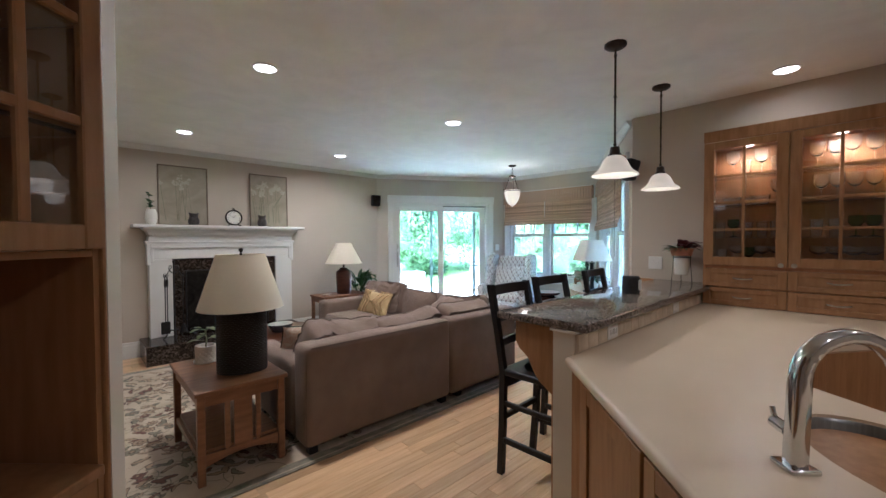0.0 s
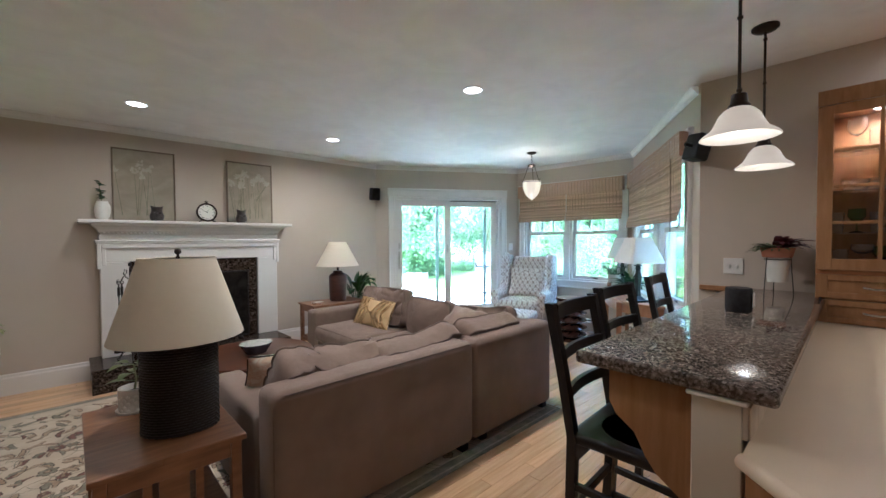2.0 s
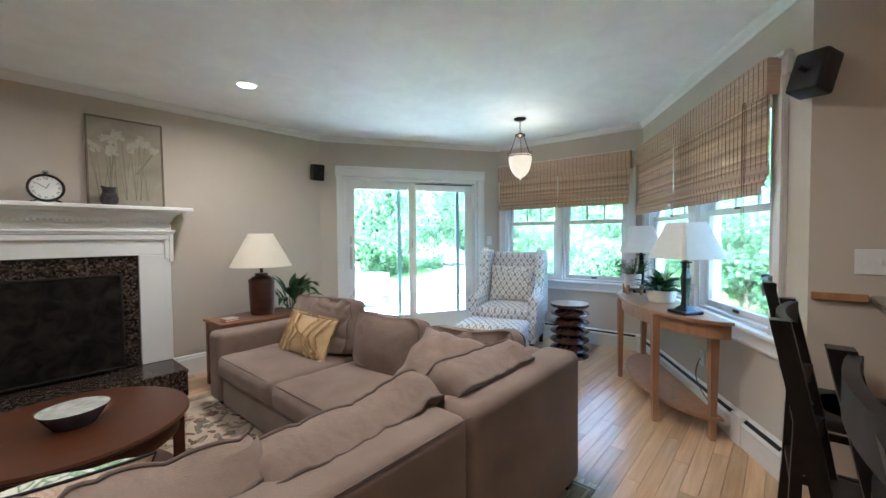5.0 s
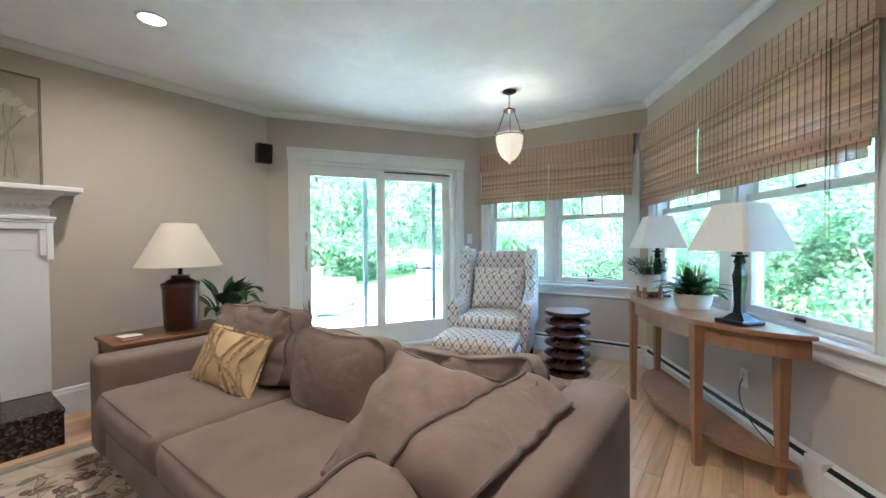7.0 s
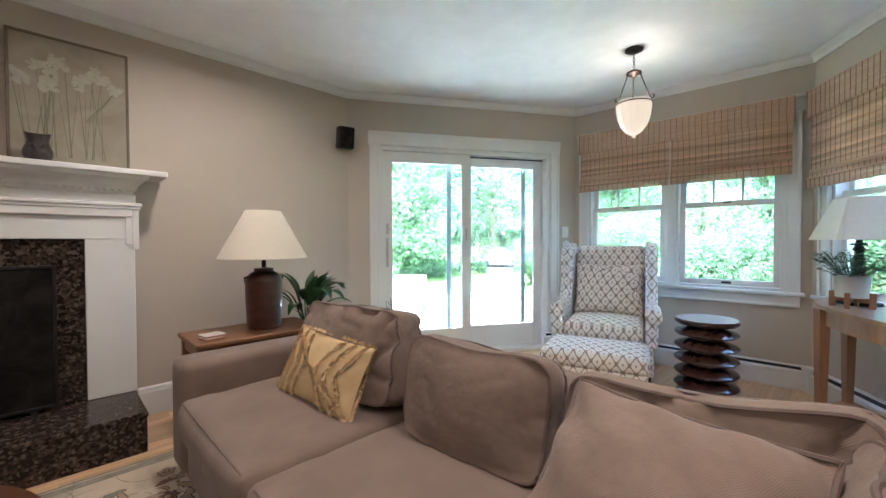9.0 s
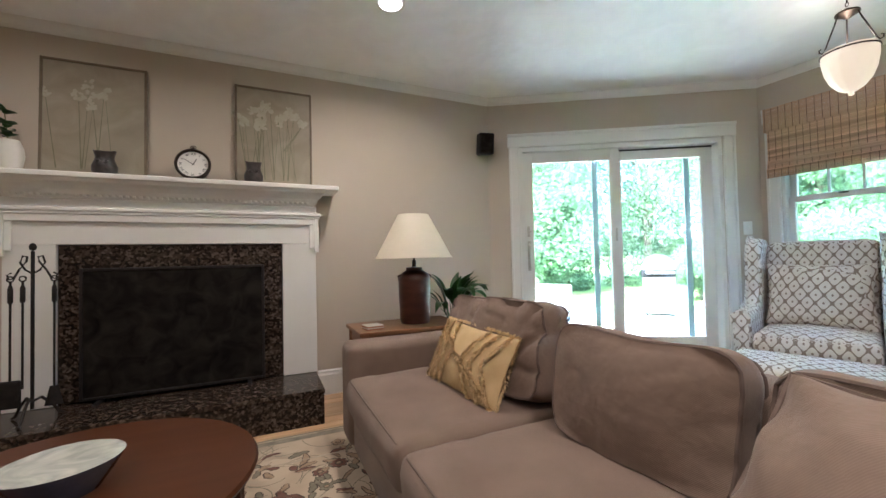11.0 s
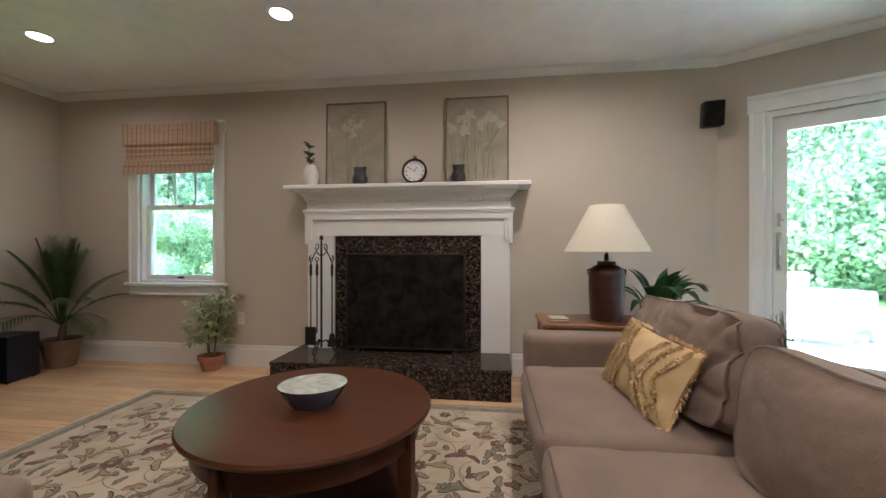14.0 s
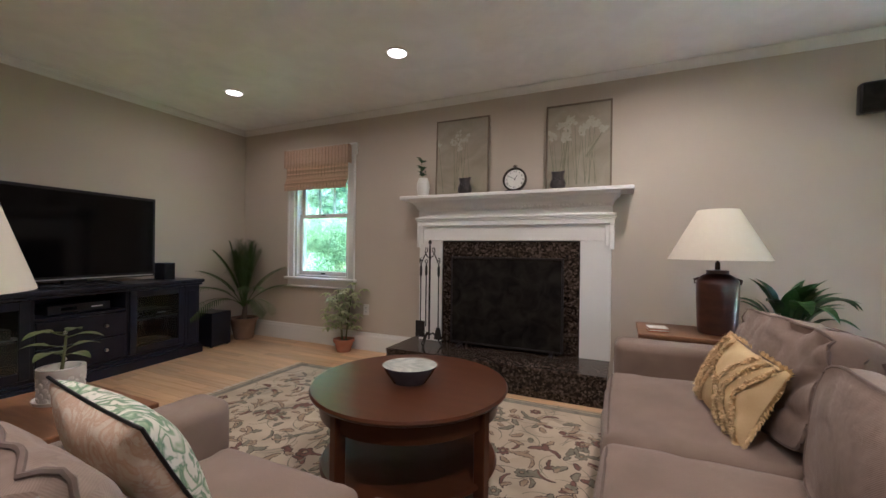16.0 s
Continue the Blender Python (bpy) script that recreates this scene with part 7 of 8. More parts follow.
for k in range(60):
    a, lean = rnd.uniform(0, 6.28), rnd.uniform(0.2, 1.4)
    hub = Vector((math.cos(a) * 0.05 * lean, math.sin(a) * 0.05 * lean, 0.07 + rnd.uniform(0.0, 0.06)))
    add_leaf(bm, hub, (math.cos(a) * lean, math.sin(a) * lean, 0.75), rnd.uniform(0.11, 0.20), rnd.uniform(0.04, 0.07), 0.6, 6, 0.2)
part("leaves", bm, DEEP, pl, kind="stuff")
bm = bmesh.new()
for k in range(12):
    a = rnd.uniform(0, 6.28)
    add_leaf(bm, (0.02 * math.cos(a), 0.02 * math.sin(a), 0.08), (math.cos(a) * 0.3, math.sin(a) * 0.3, 1), rnd.uniform(0.18, 0.24), 0.012, 0.2, 5)
part("spikes", bm, PALE, pl, kind="stuff")
pl = thing("potted_plant", "trailing green plant in a grey pot on a wooden stand", "plant", on_w2(0.98, 0.375, 0.7805))
for k in range(4):
    a = math.pi / 4 + k * math.pi / 2
    part("stand_leg", box(-0.012, 0.012, -0.01, 0.01, 0.0, 0.085, 0.002, 1), BEECH, pl, at=Matrix.Rotation(a, 4, "Z") @ pose(0.078, 0, 0))
bm = box(-0.075, 0.075, -0.009, 0.009, 0.03, 0.055)
add_box(bm, -0.009, 0.009, -0.075, 0.075, 0.03, 0.055)
part("stand_cross", bm, BEECH, pl, at=pose(0, 0, 0, 0, 0, 45))
pot(pl, 0.066, 0.07, 0.12, shade("pale_grey_pot", (0.50, 0.50, 0.46), (0.56, 0.56, 0.52), rough=0.6, scale=9), 0.001, z=0.056)
bm = bmesh.new()
for k in range(46):
    a = rnd.uniform(0, 6.28)
    p0 = Vector((0.03 * math.cos(a), 0.03 * math.sin(a), 0.16))
    p1 = p0 + Vector((0.08 * math.cos(a), 0.08 * math.sin(a), rnd.uniform(0.03, 0.14)))
    p2 = p1 + Vector((0.03 * math.cos(a), 0.03 * math.sin(a), rnd.uniform(-0.05, 0.03)))
    add_tube(bm, [p0, p1, p2], 0.0015, 4)
    for t in (0.3, 0.5, 0.7, 0.85, 1.0):
        c = p0.lerp(p1, min(1, t * 1.4)) if t < 0.7 else p1.lerp(p2, (t - 0.7) / 0.3)
        g = rnd.uniform(0, 6.28)
        add_leaf(bm, c, (math.cos(g), math.sin(g), 0.3), 0.038, 0.026, 0.3, 3, 0.1)
part("leaves", bm, DEEP, pl, kind="stuff")

# plant on the bar
pl = thing("potted_plant", "green and burgundy plants in a pot on a wire stand", "plant", pose(5.19, 2.76, 1.0192))
bm = bmesh.new()
for k in range(3):
    a = 2 * math.pi * k / 3 + 0.3
    add_tube(bm, [(0.085 * math.cos(a), 0.085 * math.sin(a), 0.0), (0.066 * math.cos(a), 0.066 * math.sin(a), 0.26)], 0.0028, 6)
add_tube(bm, [(0.07 * math.cos(2 * math.pi * i / 24), 0.07 * math.sin(2 * math.pi * i / 24), 0.215) for i in range(25)], 0.0028, 6)
part("wire_stand", bm, IRON, pl)
part("white_cachepot", lathe([(0, 0.07), (0.05, 0.07), (0.062, 0.225), (0.057, 0.225), (0.05, 0.20), (0, 0.20)], 32), POTWHITE, pl, smooth=True)
part("terracotta_bowl", lathe([(0, 0.226), (0.075, 0.228), (0.09, 0.29), (0.082, 0.29), (0.075, 0.275), (0, 0.275)], 32), TERRA, pl, smooth=True)
bm = bmesh.new()
for k in range(44):
    a = rnd.uniform(0.3, 3.6)
    add_leaf(bm, (0.03 * math.cos(a), 0.04 * math.sin(a), 0.28), (math.cos(a) * 0.8, math.sin(a), rnd.uniform(0.1, 0.7)), rnd.uniform(0.07, 0.15), 0.026, 0.5, 4)
part("green_leaves", bm, OLIVE, pl, kind="stuff")
bm = bmesh.new()
for k in range(26):
    a = rnd.uniform(3.0, 6.4)
    add_leaf(bm, (0.02 * math.cos(a), 0.03 * math.sin(a), 0.28), (math.cos(a) * 0.7, math.sin(a) * 0.8, rnd.uniform(0.4, 1.3)), rnd.uniform(0.11, 0.20), 0.046, 0.7, 6, 0.2)
part("burgundy_leaves", bm, BURG, pl, kind="stuff")
ss = thing("smart_speaker", "black fabric cylinder speaker with a pale tag on the bar", "speaker", pose(4.22, 2.80, 1.0192))
part("body", lathe([(0, 0), (0.05, 0), (0.054, 0.006), (0.054, 0.108), (0.05, 0.116), (0, 0.118)], 36), shade("charcoal_fabric", (0.016, 0.016, 0.017), (0.028, 0.028, 0.03), rough=0.85, scale=60, bump=0.2, bump_scale=400), ss, smooth=True)
bm = prism([(-0.028, -0.032), (0, -0.04), (0.028, -0.032), (0.026, 0.03), (0, 0.036), (-0.026, 0.03)], 0, 0.002)
bmesh.ops.transform(bm, matrix=pose(0.005, -0.0565, 0.062, 90, 0, 0), verts=bm.verts)
part("tag", bm, PLATE, ss, "white paper tag")

# ---- mantel ----
MZ = 1.5802
v = thing("bud_vase", "white ribbed vase with a green sprig on the mantel", "vase", pose(2.12, 7.47, MZ) @ Matrix.Scale(1.2, 4))
bm = lathe([(0, 0), (0.032, 0), (0.045, 0.03), (0.052, 0.075), (0.048, 0.115), (0.038, 0.14), (0.036, 0.15), (0.032, 0.15), (0.032, 0.12), (0, 0.11)], 40)
for q in bm.verts:
    f = 1 + 0.02 * math.cos(20 * math.atan2(q.co.y, q.co.x)) if 0.01 < q.co.z < 0.13 else 1
    q.co.x *= f
    q.co.y *= f
part("vase_body", bm, POTWHITE, v, smooth=True)
part("stem", tube([(0, 0, 0.10), (-0.01, 0, 0.20), (-0.02, 0.0, 0.31)], 0.0025, 5), STEMG, v)
bm = bmesh.new()
for k in range(22):
    t = rnd.uniform(0.3, 1)
    g = rnd.uniform(0, 6.28)
    add_leaf(bm, (-0.02 * t, 0, 0.10 + 0.21 * t), (math.cos(g), math.sin(g), 0.4), 0.05, 0.035, 0.3, 4, 0.1)
part("leaves", bm, DEEP, v, kind="stuff")
POTTERY = shade("speckled_charcoal_pottery", (0.018, 0.016, 0.016), (0.055, 0.045, 0.042), rough=0.4, scale=40, bump=0.1, bump_scale=60)
for x, k in ((2.55, 1.0), (3.37, 0.95)):
    o = thing("owl_pot", "small charcoal pottery owl pot on the mantel", "ornament", pose(x, 7.46, MZ), group="mantel pots")
    bm = lathe([(0, 0), (0.045 * k, 0), (0.062 * k, 0.03), (0.064 * k, 0.06), (0.050 * k, 0.095), (0.046 * k, 0.115), (0.056 * k, 0.145), (0.052 * k, 0.146), (0.040 * k, 0.115), (0, 0.10)], 32)
    for q in bm.verts:
        if q.co.z > 0.14:
            q.co.z += 0.014 * abs(math.cos(math.atan2(q.co.y, q.co.x))) ** 4
    part("pot_body", bm, POTTERY, o, smooth=True)
    for s in (-1, 1):
        bm = lathe([(0.007, 0), (0.014, 0.0), (0.012, 0.006), (0.007, 0.006), (0.007, 0)], 16)
        bmesh.ops.transform(bm, matrix=pose(s * 0.02, -0.055 * k, 0.082, 75), verts=bm.verts)
        part("eye_ring", bm, POTTERY, o)
ck = thing("mantel_clock", "round black clock with a white dial on small feet", "clock", pose(3.01, 7.46, MZ) @ pose(0, 0, 0.112, -8))
R90 = pose(0, 0, 0, 90)
bm = lathe([(0.088, -0.03), (0.10, -0.03), (0.104, 0.0), (0.104, 0.012), (0.096, 0.02), (0.088, 0.012), (0.088, -0.03)], 56)
bmesh.ops.transform(bm, matrix=R90, verts=bm.verts)
part("case", bm, BRONZE, ck, smooth=True)
bm = lathe([(0, -0.028), (0.0875, -0.028), (0.0875, 0.0), (0, 0.0)], 48)
bmesh.ops.transform(bm, matrix=R90, verts=bm.verts)
dial = part("dial", bm, shade("clock_dial", (0.72, 0.71, 0.67), (0.78, 0.77, 0.73), rough=0.5, scale=10), ck)
for k, tx in enumerate(("XII", "I", "II", "III", "IIII", "V", "VI", "VII", "VIII", "IX", "X", "XI")):
    cu = bpy.data.curves.new("numeral", "FONT")
    cu.body, cu.size, cu.align_x, cu.align_y = tx, 0.022, "CENTER", "CENTER"
    cu.materials.append(BLACK)
    o = new("numeral", cu)
    o.parent = dial
    a = math.pi / 2 - k * math.pi / 6
    o.matrix_basis = pose(0.070 * math.cos(a), -0.0006, 0.070 * math.sin(a), 90, 0, 0) @ pose(0, 0, 0, 0, 0, -30 * k)
for ln, wd, ang in ((0.042, 0.004, 60), (0.062, 0.003, 147)):
    part("clock_hand", box(-0.008, ln, -0.0028, -0.0012, -wd / 2, wd / 2), BLACK, dial, at=pose(0, 0, 0, 0, -ang, 0))
for s in (-1, 1):
    part("foot", tube([(s * 0.05, 0.01, -0.088), (s * 0.062, -0.005, -0.10), (s * 0.08, -0.02, -0.111)], 0.008, 8), BRONZE, ck, smooth=True)
part("crown_knob", tube([(0, 0, 0.10), (0, 0, 0.118)], 0.008, 10), BRONZE, ck)
bm = tube([(0.016 * math.cos(2 * math.pi * i / 16), 0, 0.118 + 0.010 * math.sin(2 * math.pi * i / 16)) for i in range(17)], 0.003, 6)
part("ring_loop", bm, BRONZE, ck)

CANVAS = shade("faded_sage_canvas", (0.27, 0.24, 0.18), (0.37, 0.33, 0.255), rough=0.85, scale=4, bump=0.15, bump_scale=180, fine=0.06, dist=1.5)
FRAMEP = shade("thin_grey_frame", (0.13, 0.10, 0.07), (0.19, 0.15, 0.105), rough=0.6, scale=12)
STROKE = shade("painted_stem", (0.15, 0.155, 0.095), (0.21, 0.21, 0.14), rough=0.85, scale=20)
PETAL = shade("painted_petal", (0.37, 0.345, 0.27), (0.45, 0.42, 0.34), rough=0.85, scale=20)
for x0, x1, n, sd in ((2.20, 2.735, 7, 31), (3.25, 3.775, 26, 32)):
    rr = random.Random(sd)
    w, h = x1 - x0, 0.745
    p = thing("floral_painting", "pale sage painting of white flowers leaning on the mantel", "painting", pose((x0 + x1) / 2, 7.585, MZ + 0.0005, -1.5), group="mantel paintings")
    part("canvas", box(-w / 2 + 0.012, w / 2 - 0.012, -0.008, 0.004, 0.012, h - 0.012), CANVAS, p)
    bm = bmesh.new()
    for q in ((-w / 2, -w / 2 + 0.014, 0, h), (w / 2 - 0.014, w / 2, 0, h), (-w / 2 + 0.014, w / 2 - 0.014, 0, 0.014), (-w / 2 + 0.014, w / 2 - 0.014, h - 0.014, h)):
        add_box(bm, q[0], q[1], -0.016, 0.006, q[2], q[3], 0.002, 1)
    part("frame", bm, FRAMEP, p)
    bm, bp = bmesh.new(), bmesh.new()
    for k in range(n):
        a = rr.uniform(-0.36, 0.36) * w
        b = a + rr.uniform(-0.07, 0.07)
        top = rr.uniform(0.45, 0.62)
        q0, q1 = Vector((a, -0.0085, 0.06)), Vector((b, -0.0085, top))
        if n > 10 and k < 3:
            q0, q1 = Vector((rr.uniform(-0.1, 0.1), -0.0086, 0.28)), Vector((rr.choice((-0.2, 0.2)), -0.0086, 0.50))
        d = (q1 - q0).normalized().cross(Vector((0, 1, 0))) * rr.uniform(0.0018, 0.004)
        bm.faces.new([bm.verts.new(c) for c in (q0 - d, q0 + d, q1 + d * 0.4, q1 - d * 0.4)])
        for j in range(9):
            g, l = rr.uniform(0, 6.28), rr.uniform(0.012, 0.03)
            c = q1 + Vector((rr.uniform(-0.025, 0.025), -0.0003 - 0.0001 * j, rr.uniform(-0.02, 0.03)))
            bp.faces.new([bp.verts.new(c + Vector((l * math.cos(g + t) * s, 0, l * math.sin(g + t) * s))) for t, s in ((0, 1), (0.6, 0.7), (2.2, 0.4), (3.6, 0.5), (5.6, 0.7))])
    part("painted_stem", bm, STROKE, p, kind="stuff")
    part("painted_petal", bp, PETAL, p, kind="stuff")

# ---- fire tools ----
ft = thing("fire_tools", "black wrought iron fireplace tool set on the hearth", "fire tools", pose(2.30, 7.27, 0.2212))
part("post", tube([(0, 0, 0.06), (0, 0, 0.90)], 0.008, 10), IRON, ft, smooth=True)
part("knob", lathe([(0, 0.90), (0.014, 0.91), (0.016, 0.925), (0.01, 0.94), (0, 0.945)], 14), IRON, ft, smooth=True)
for k in range(3):
    a = 2 * math.pi * k / 3 + 0.5
    c, s = math.cos(a), math.sin(a)
    part("foot", tube([(r * c, r * s, z) for r, z in ((0.0, 0.10), (0.035, 0.115), (0.075, 0.07), (0.105, 0.015), (0.125, 0.006))], 0.008, 8, 0.8), IRON, ft, smooth=True)
for s in (-1, 1):
    pts = [(0, 0, 0.78), (s * 0.03, 0, 0.80), (s * 0.05, 0, 0.84), (s * 0.04, 0, 0.875), (s * 0.022, 0, 0.87), (s * 0.025, 0, 0.845), (s * 0.055, 0, 0.80), (s * 0.075, 0, 0.755), (s * 0.095, 0, 0.75), (s * 0.10, 0, 0.775), (s * 0.085, 0, 0.785)]
    part("scroll_arm", tube(pts, 0.005, 7), IRON, ft, smooth=True)
for x, y, kind_ in ((-0.088, 0.0, "shovel"), (0.088, 0.0, "broom"), (-0.06, 0.05, "poker")):
    bm = tube([(x, y, 0.74), (x, y, 0.16)], 0.0055, 8)
    add_lathe(bm, [(0.0055, 0.62), (0.011, 0.63), (0.011, 0.70), (0.0055, 0.72)], 12, pose(x, y, 0))
    add_tube(bm, [(x + 0.014 * math.cos(2 * math.pi * i / 12), y, 0.752 + 0.014 * math.sin(2 * math.pi * i / 12)) for i in range(13)], 0.004, 6)
    tl = part(kind_, bm, IRON, ft, smooth=True)
    if kind_ == "shovel":
        part("blade", box(x - 0.045, x + 0.045, y - 0.012, y + 0.004, 0.075, 0.22, 0.01, 2), IRON, tl)
    if kind_ == "broom":
        part("bristles", lathe([(0, 0.17), (0.018, 0.17), (0.04, 0.07), (0, 0.07)], 16, pose(x, y, 0), sy=0.5), IRON, tl)

# ---- things on the tables ----
BOWLO = shade("blue_grey_glaze", (0.040, 0.044, 0.062), (0.075, 0.08, 0.105), rough=0.2, scale=9, bump=0.04, bump_scale=30)
BOWLI = shade("cream_celadon_glaze", (0.34, 0.37, 0.34), (0.56, 0.57, 0.52), rough=0.14, scale=9, dist=2.0)
bw = thing("ceramic_bowl", "wide ceramic bowl, pale inside and slate blue outside", "bowl", pose(2.96, 5.745, 0.4678, 0, 0, 20))
o = [(0, 0.0), (0.085, 0.0), (0.09, 0.008), (0.115, 0.04), (0.135, 0.072), (0.138, 0.078)]
part("outside", lathe(o, 56, sx=0.92, sy=0.84), BOWLO, bw, smooth=True)
part("inside", lathe([(0.138, 0.0781), (0.132, 0.0785), (0.11, 0.045), (0.08, 0.022), (0.02, 0.016), (0, 0.017)], 56, sx=0.92, sy=0.84), BOWLI, bw, smooth=True)
cs = thing("coaster_stack", "stack of pale square coasters on the end table", "coasters", pose(4.06, 6.93, 0.5905, 0, 0, 8))
for k in range(4):
    part("coaster", box(-0.055, 0.055, -0.05, 0.05, 0.0002 + k * 0.007, 0.0064 + k * 0.007, 0.002, 1), POTWHITE if k % 2 else TERRA, cs)

YEL = shade("mustard_cotton", (0.50, 0.36, 0.18), (0.58, 0.44, 0.24), rough=0.95, scale=12, bump=0.15, bump_scale=220, fine=0.08)
TUFT = shade("mustard_tufting", (0.66, 0.48, 0.25), (0.80, 0.62, 0.36), rough=1.0, scale=60, bump=0.4, bump_scale=200, fine=0.2)
PM = pose(4.19, 6.00, 0.435, 25, -2, 95)
yp = thing("throw_pillow", "mustard yellow pillow with tufted zigzag fringe", "pillow", PM)
part("cover", pillow(0.56, 0.31, 0.14, 26, 0.004, 8, 2), YEL, yp, smooth=True)
bm = bmesh.new()


def on_pillow(u, v):
    e = max(0.0, 1 - u * u) ** 0.55 * max(0.0, 1 - v * v) ** 0.55
    return Vector((u * 0.27, e * 0.070, 0.155 + v * 0.15))


lines = []
for s in (-1, 1):
    for o_ in (0.15, 0.38, 0.62):
        lines.append([(s * (o_ + 0.30 * abs(v)), v) for v in [-0.96 + 1.92 * k / 30 for k in range(31)]])
lines.append([(-0.95 + 1.9 * k / 30, -0.9 + 1.8 * k / 30) for k in range(31)])
for ln in lines:
    for (u0, v0), (u1, v1) in zip(ln, ln[1:]):
        for t in (0.0, 0.33, 0.66):
            u_, v_ = u0 + (u1 - u0) * t, v0 + (v1 - v0) * t
            if abs(u_) > 0.97:
                continue
            c = on_pillow(u_, v_)
            for j in range(5):
                d = Vector((rnd.uniform(-1, 1), rnd.uniform(0.4, 1.0), rnd.uniform(-1, 1))).normalized()
                add_leaf(bm, c + Vector((rnd.uniform(-0.006, 0.006), 0, rnd.uniform(-0.006, 0.006))), d, rnd.uniform(0.012, 0.020), 0.010, 0.3, 2, 0.3)
for k in range(240):
    t = k / 60 % 1
    sd = k // 60
    u_, v_ = ((-1 + 2 * t, -1), (1, -1 + 2 * t), (1 - 2 * t, 1), (-1, 1 - 2 * t))[sd]
    c = Vector((u_ * 0.27, 0, 0.155 + v_ * 0.15))
    for j in range(2):
        d = Vector((u_ + rnd.uniform(-0.5, 0.5), rnd.uniform(-0.5, 0.5), v_ + rnd.uniform(-0.5, 0.5)))
        add_leaf(bm, c, d, rnd.uniform(0.014, 0.024), 0.010, 0.3, 2, 0.3)
part("tufting", bm, TUFT, yp, "raised fringe in zigzag lines", kind="stuff")


def print_fabric(name, base, spots, scale):
    m = shade(name, base, [0.92 * c for c in base], rough=0.9, scale=6, bump=0.1, bump_scale=260, fine=0.04)
    nt = m.node_tree
    tc = nt.nodes.new("ShaderNodeTexCoord")
    vo = nt.nodes.new("ShaderNodeTexNoise")
    vo.inputs["Scale"].default_value, vo.inputs["Distortion"].default_value = scale, 2.5
    nt.links.new(tc.outputs["Object"], vo.inputs["Vector"])
    cr = nt.nodes.new("ShaderNodeValToRGB")
    els = cr.color_ramp.elements
    els[0].position, els[0].color = 0.42, (*base, 1)
    els[1].position, els[1].color = 0.50, (*spots[0], 1)
    for p_, c in ((0.58, spots[1]), (0.64, base)):
        e = els.new(p_)
        e.color = (*c, 1)
    nt.links.new(vo.outputs[0], cr.inputs[0])
    nt.links.new(cr.outputs[0], nt.nodes["Principled BSDF"].inputs["Base Color"])
    return m


PEACH = print_fabric("peach_print_cotton", (0.66, 0.58, 0.47), ((0.58, 0.42, 0.30), (0.62, 0.47, 0.35)), 14)
TROPIC = print_fabric("green_leaf_print", (0.60, 0.58, 0.50), ((0.12, 0.22, 0.13), (0.30, 0.38, 0.25)), 11)
fpil = thing("throw_pillow", "cream pillow with peach and green print and dark piping", "pillow", pose(2.78, 4.78, 0.425, 28, 3, -4))
full = pillow(0.46, 0.36, 0.17, 26, 0.004, 7, 6)
back = full.copy()
bmesh.ops.delete(full, geom=[f for f in full.faces if f.calc_center_median().y > 0], context="FACES")
bmesh.ops.delete(back, geom=[f for f in back.faces if f.calc_center_median().y <= 0], context="FACES")
part("back_face", full, PEACH, fpil, "peach watercolour print", smooth=True)
part("front_face", back, TROPIC, fpil, "green tropical leaf print", smooth=True)
pts = []
for k in range(81):
    t = k / 80 * 4
    sd, t = int(min(t, 3.999)), t - int(min(t, 3.999))
    u_, v_ = ((-1 + 2 * t, -1), (1, -1 + 2 * t), (1 - 2 * t, 1), (-1, 1 - 2 * t))[sd]
    x = u_ * 0.23 * (1 - 0.08 * (1 - v_ * v_) * u_ * u_)
    z = v_ * 0.18 * (1 - 0.08 * (1 - u_ * u_) * v_ * v_)
    pts.append((x, 0, z + 0.18))
part("piping", tube(pts, 0.0042, 8), BLACK, fpil, "dark piping", smooth=True)

# ---- glassware ----
def goblet(r, h, bowl, mat_, name, lab, m, grp):
    g = thing(name, lab, "glass", m, group=grp)
    s = h - bowl
    prof = [(0, 0), (r * 0.85, 0.0), (r * 0.8, 0.004), (0.006, 0.012), (0.004, s * 0.6), (0.006, s), (r * 0.6, s + bowl * 0.12), (r, s + bowl * 0.45), (r * 0.92, h), (r * 0.88, h), (r * 0.94, s + bowl * 0.45), (r * 0.5, s + bowl * 0.16), (0, s + bowl * 0.1)]
    part("glass_body", lathe(prof, 18), mat_, g, smooth=True)
    return g


def tumbler(r, h, mat_, name, lab, m, grp):
    g = thing(name, lab, "glass", m, group=grp)
    part("glass_body", lathe([(0, 0), (r * 0.8, 0), (r, h), (r * 0.93, h), (r * 0.74, 0.008), (0, 0.008)], 18), mat_, g, smooth=True)
    return g


rr = random.Random(8)
first = {}
levels = [1.1855, 1.4005, 1.6405, 1.8705]
GLS = {"wine": lambda m: goblet(0.042, 0.19, 0.10, THIN, "wine_glass", "clear stemmed wine glass on a cabinet shelf", m, "stemware"),
       "coupe": lambda m: goblet(0.052, 0.15, 0.06, THIN, "coupe_glass", "clear shallow stemmed glass on a cabinet shelf", m, "stemware"),
       "green": lambda m: goblet(0.040, 0.14, 0.08, GREENGLASS, "green_goblet", "green tinted stemmed glass on a cabinet shelf", m, "green glass"),
       "tumbler": lambda m: tumbler(0.036, 0.12, THIN, "tumbler", "clear straight drinking glass on a cabinet shelf", m, "tumblers"),
       "bowl": lambda m: tumbler(0.060, 0.07, THIN, "glass_bowl", "clear cut glass bowl on a cabinet shelf", m, "glass bowls")}
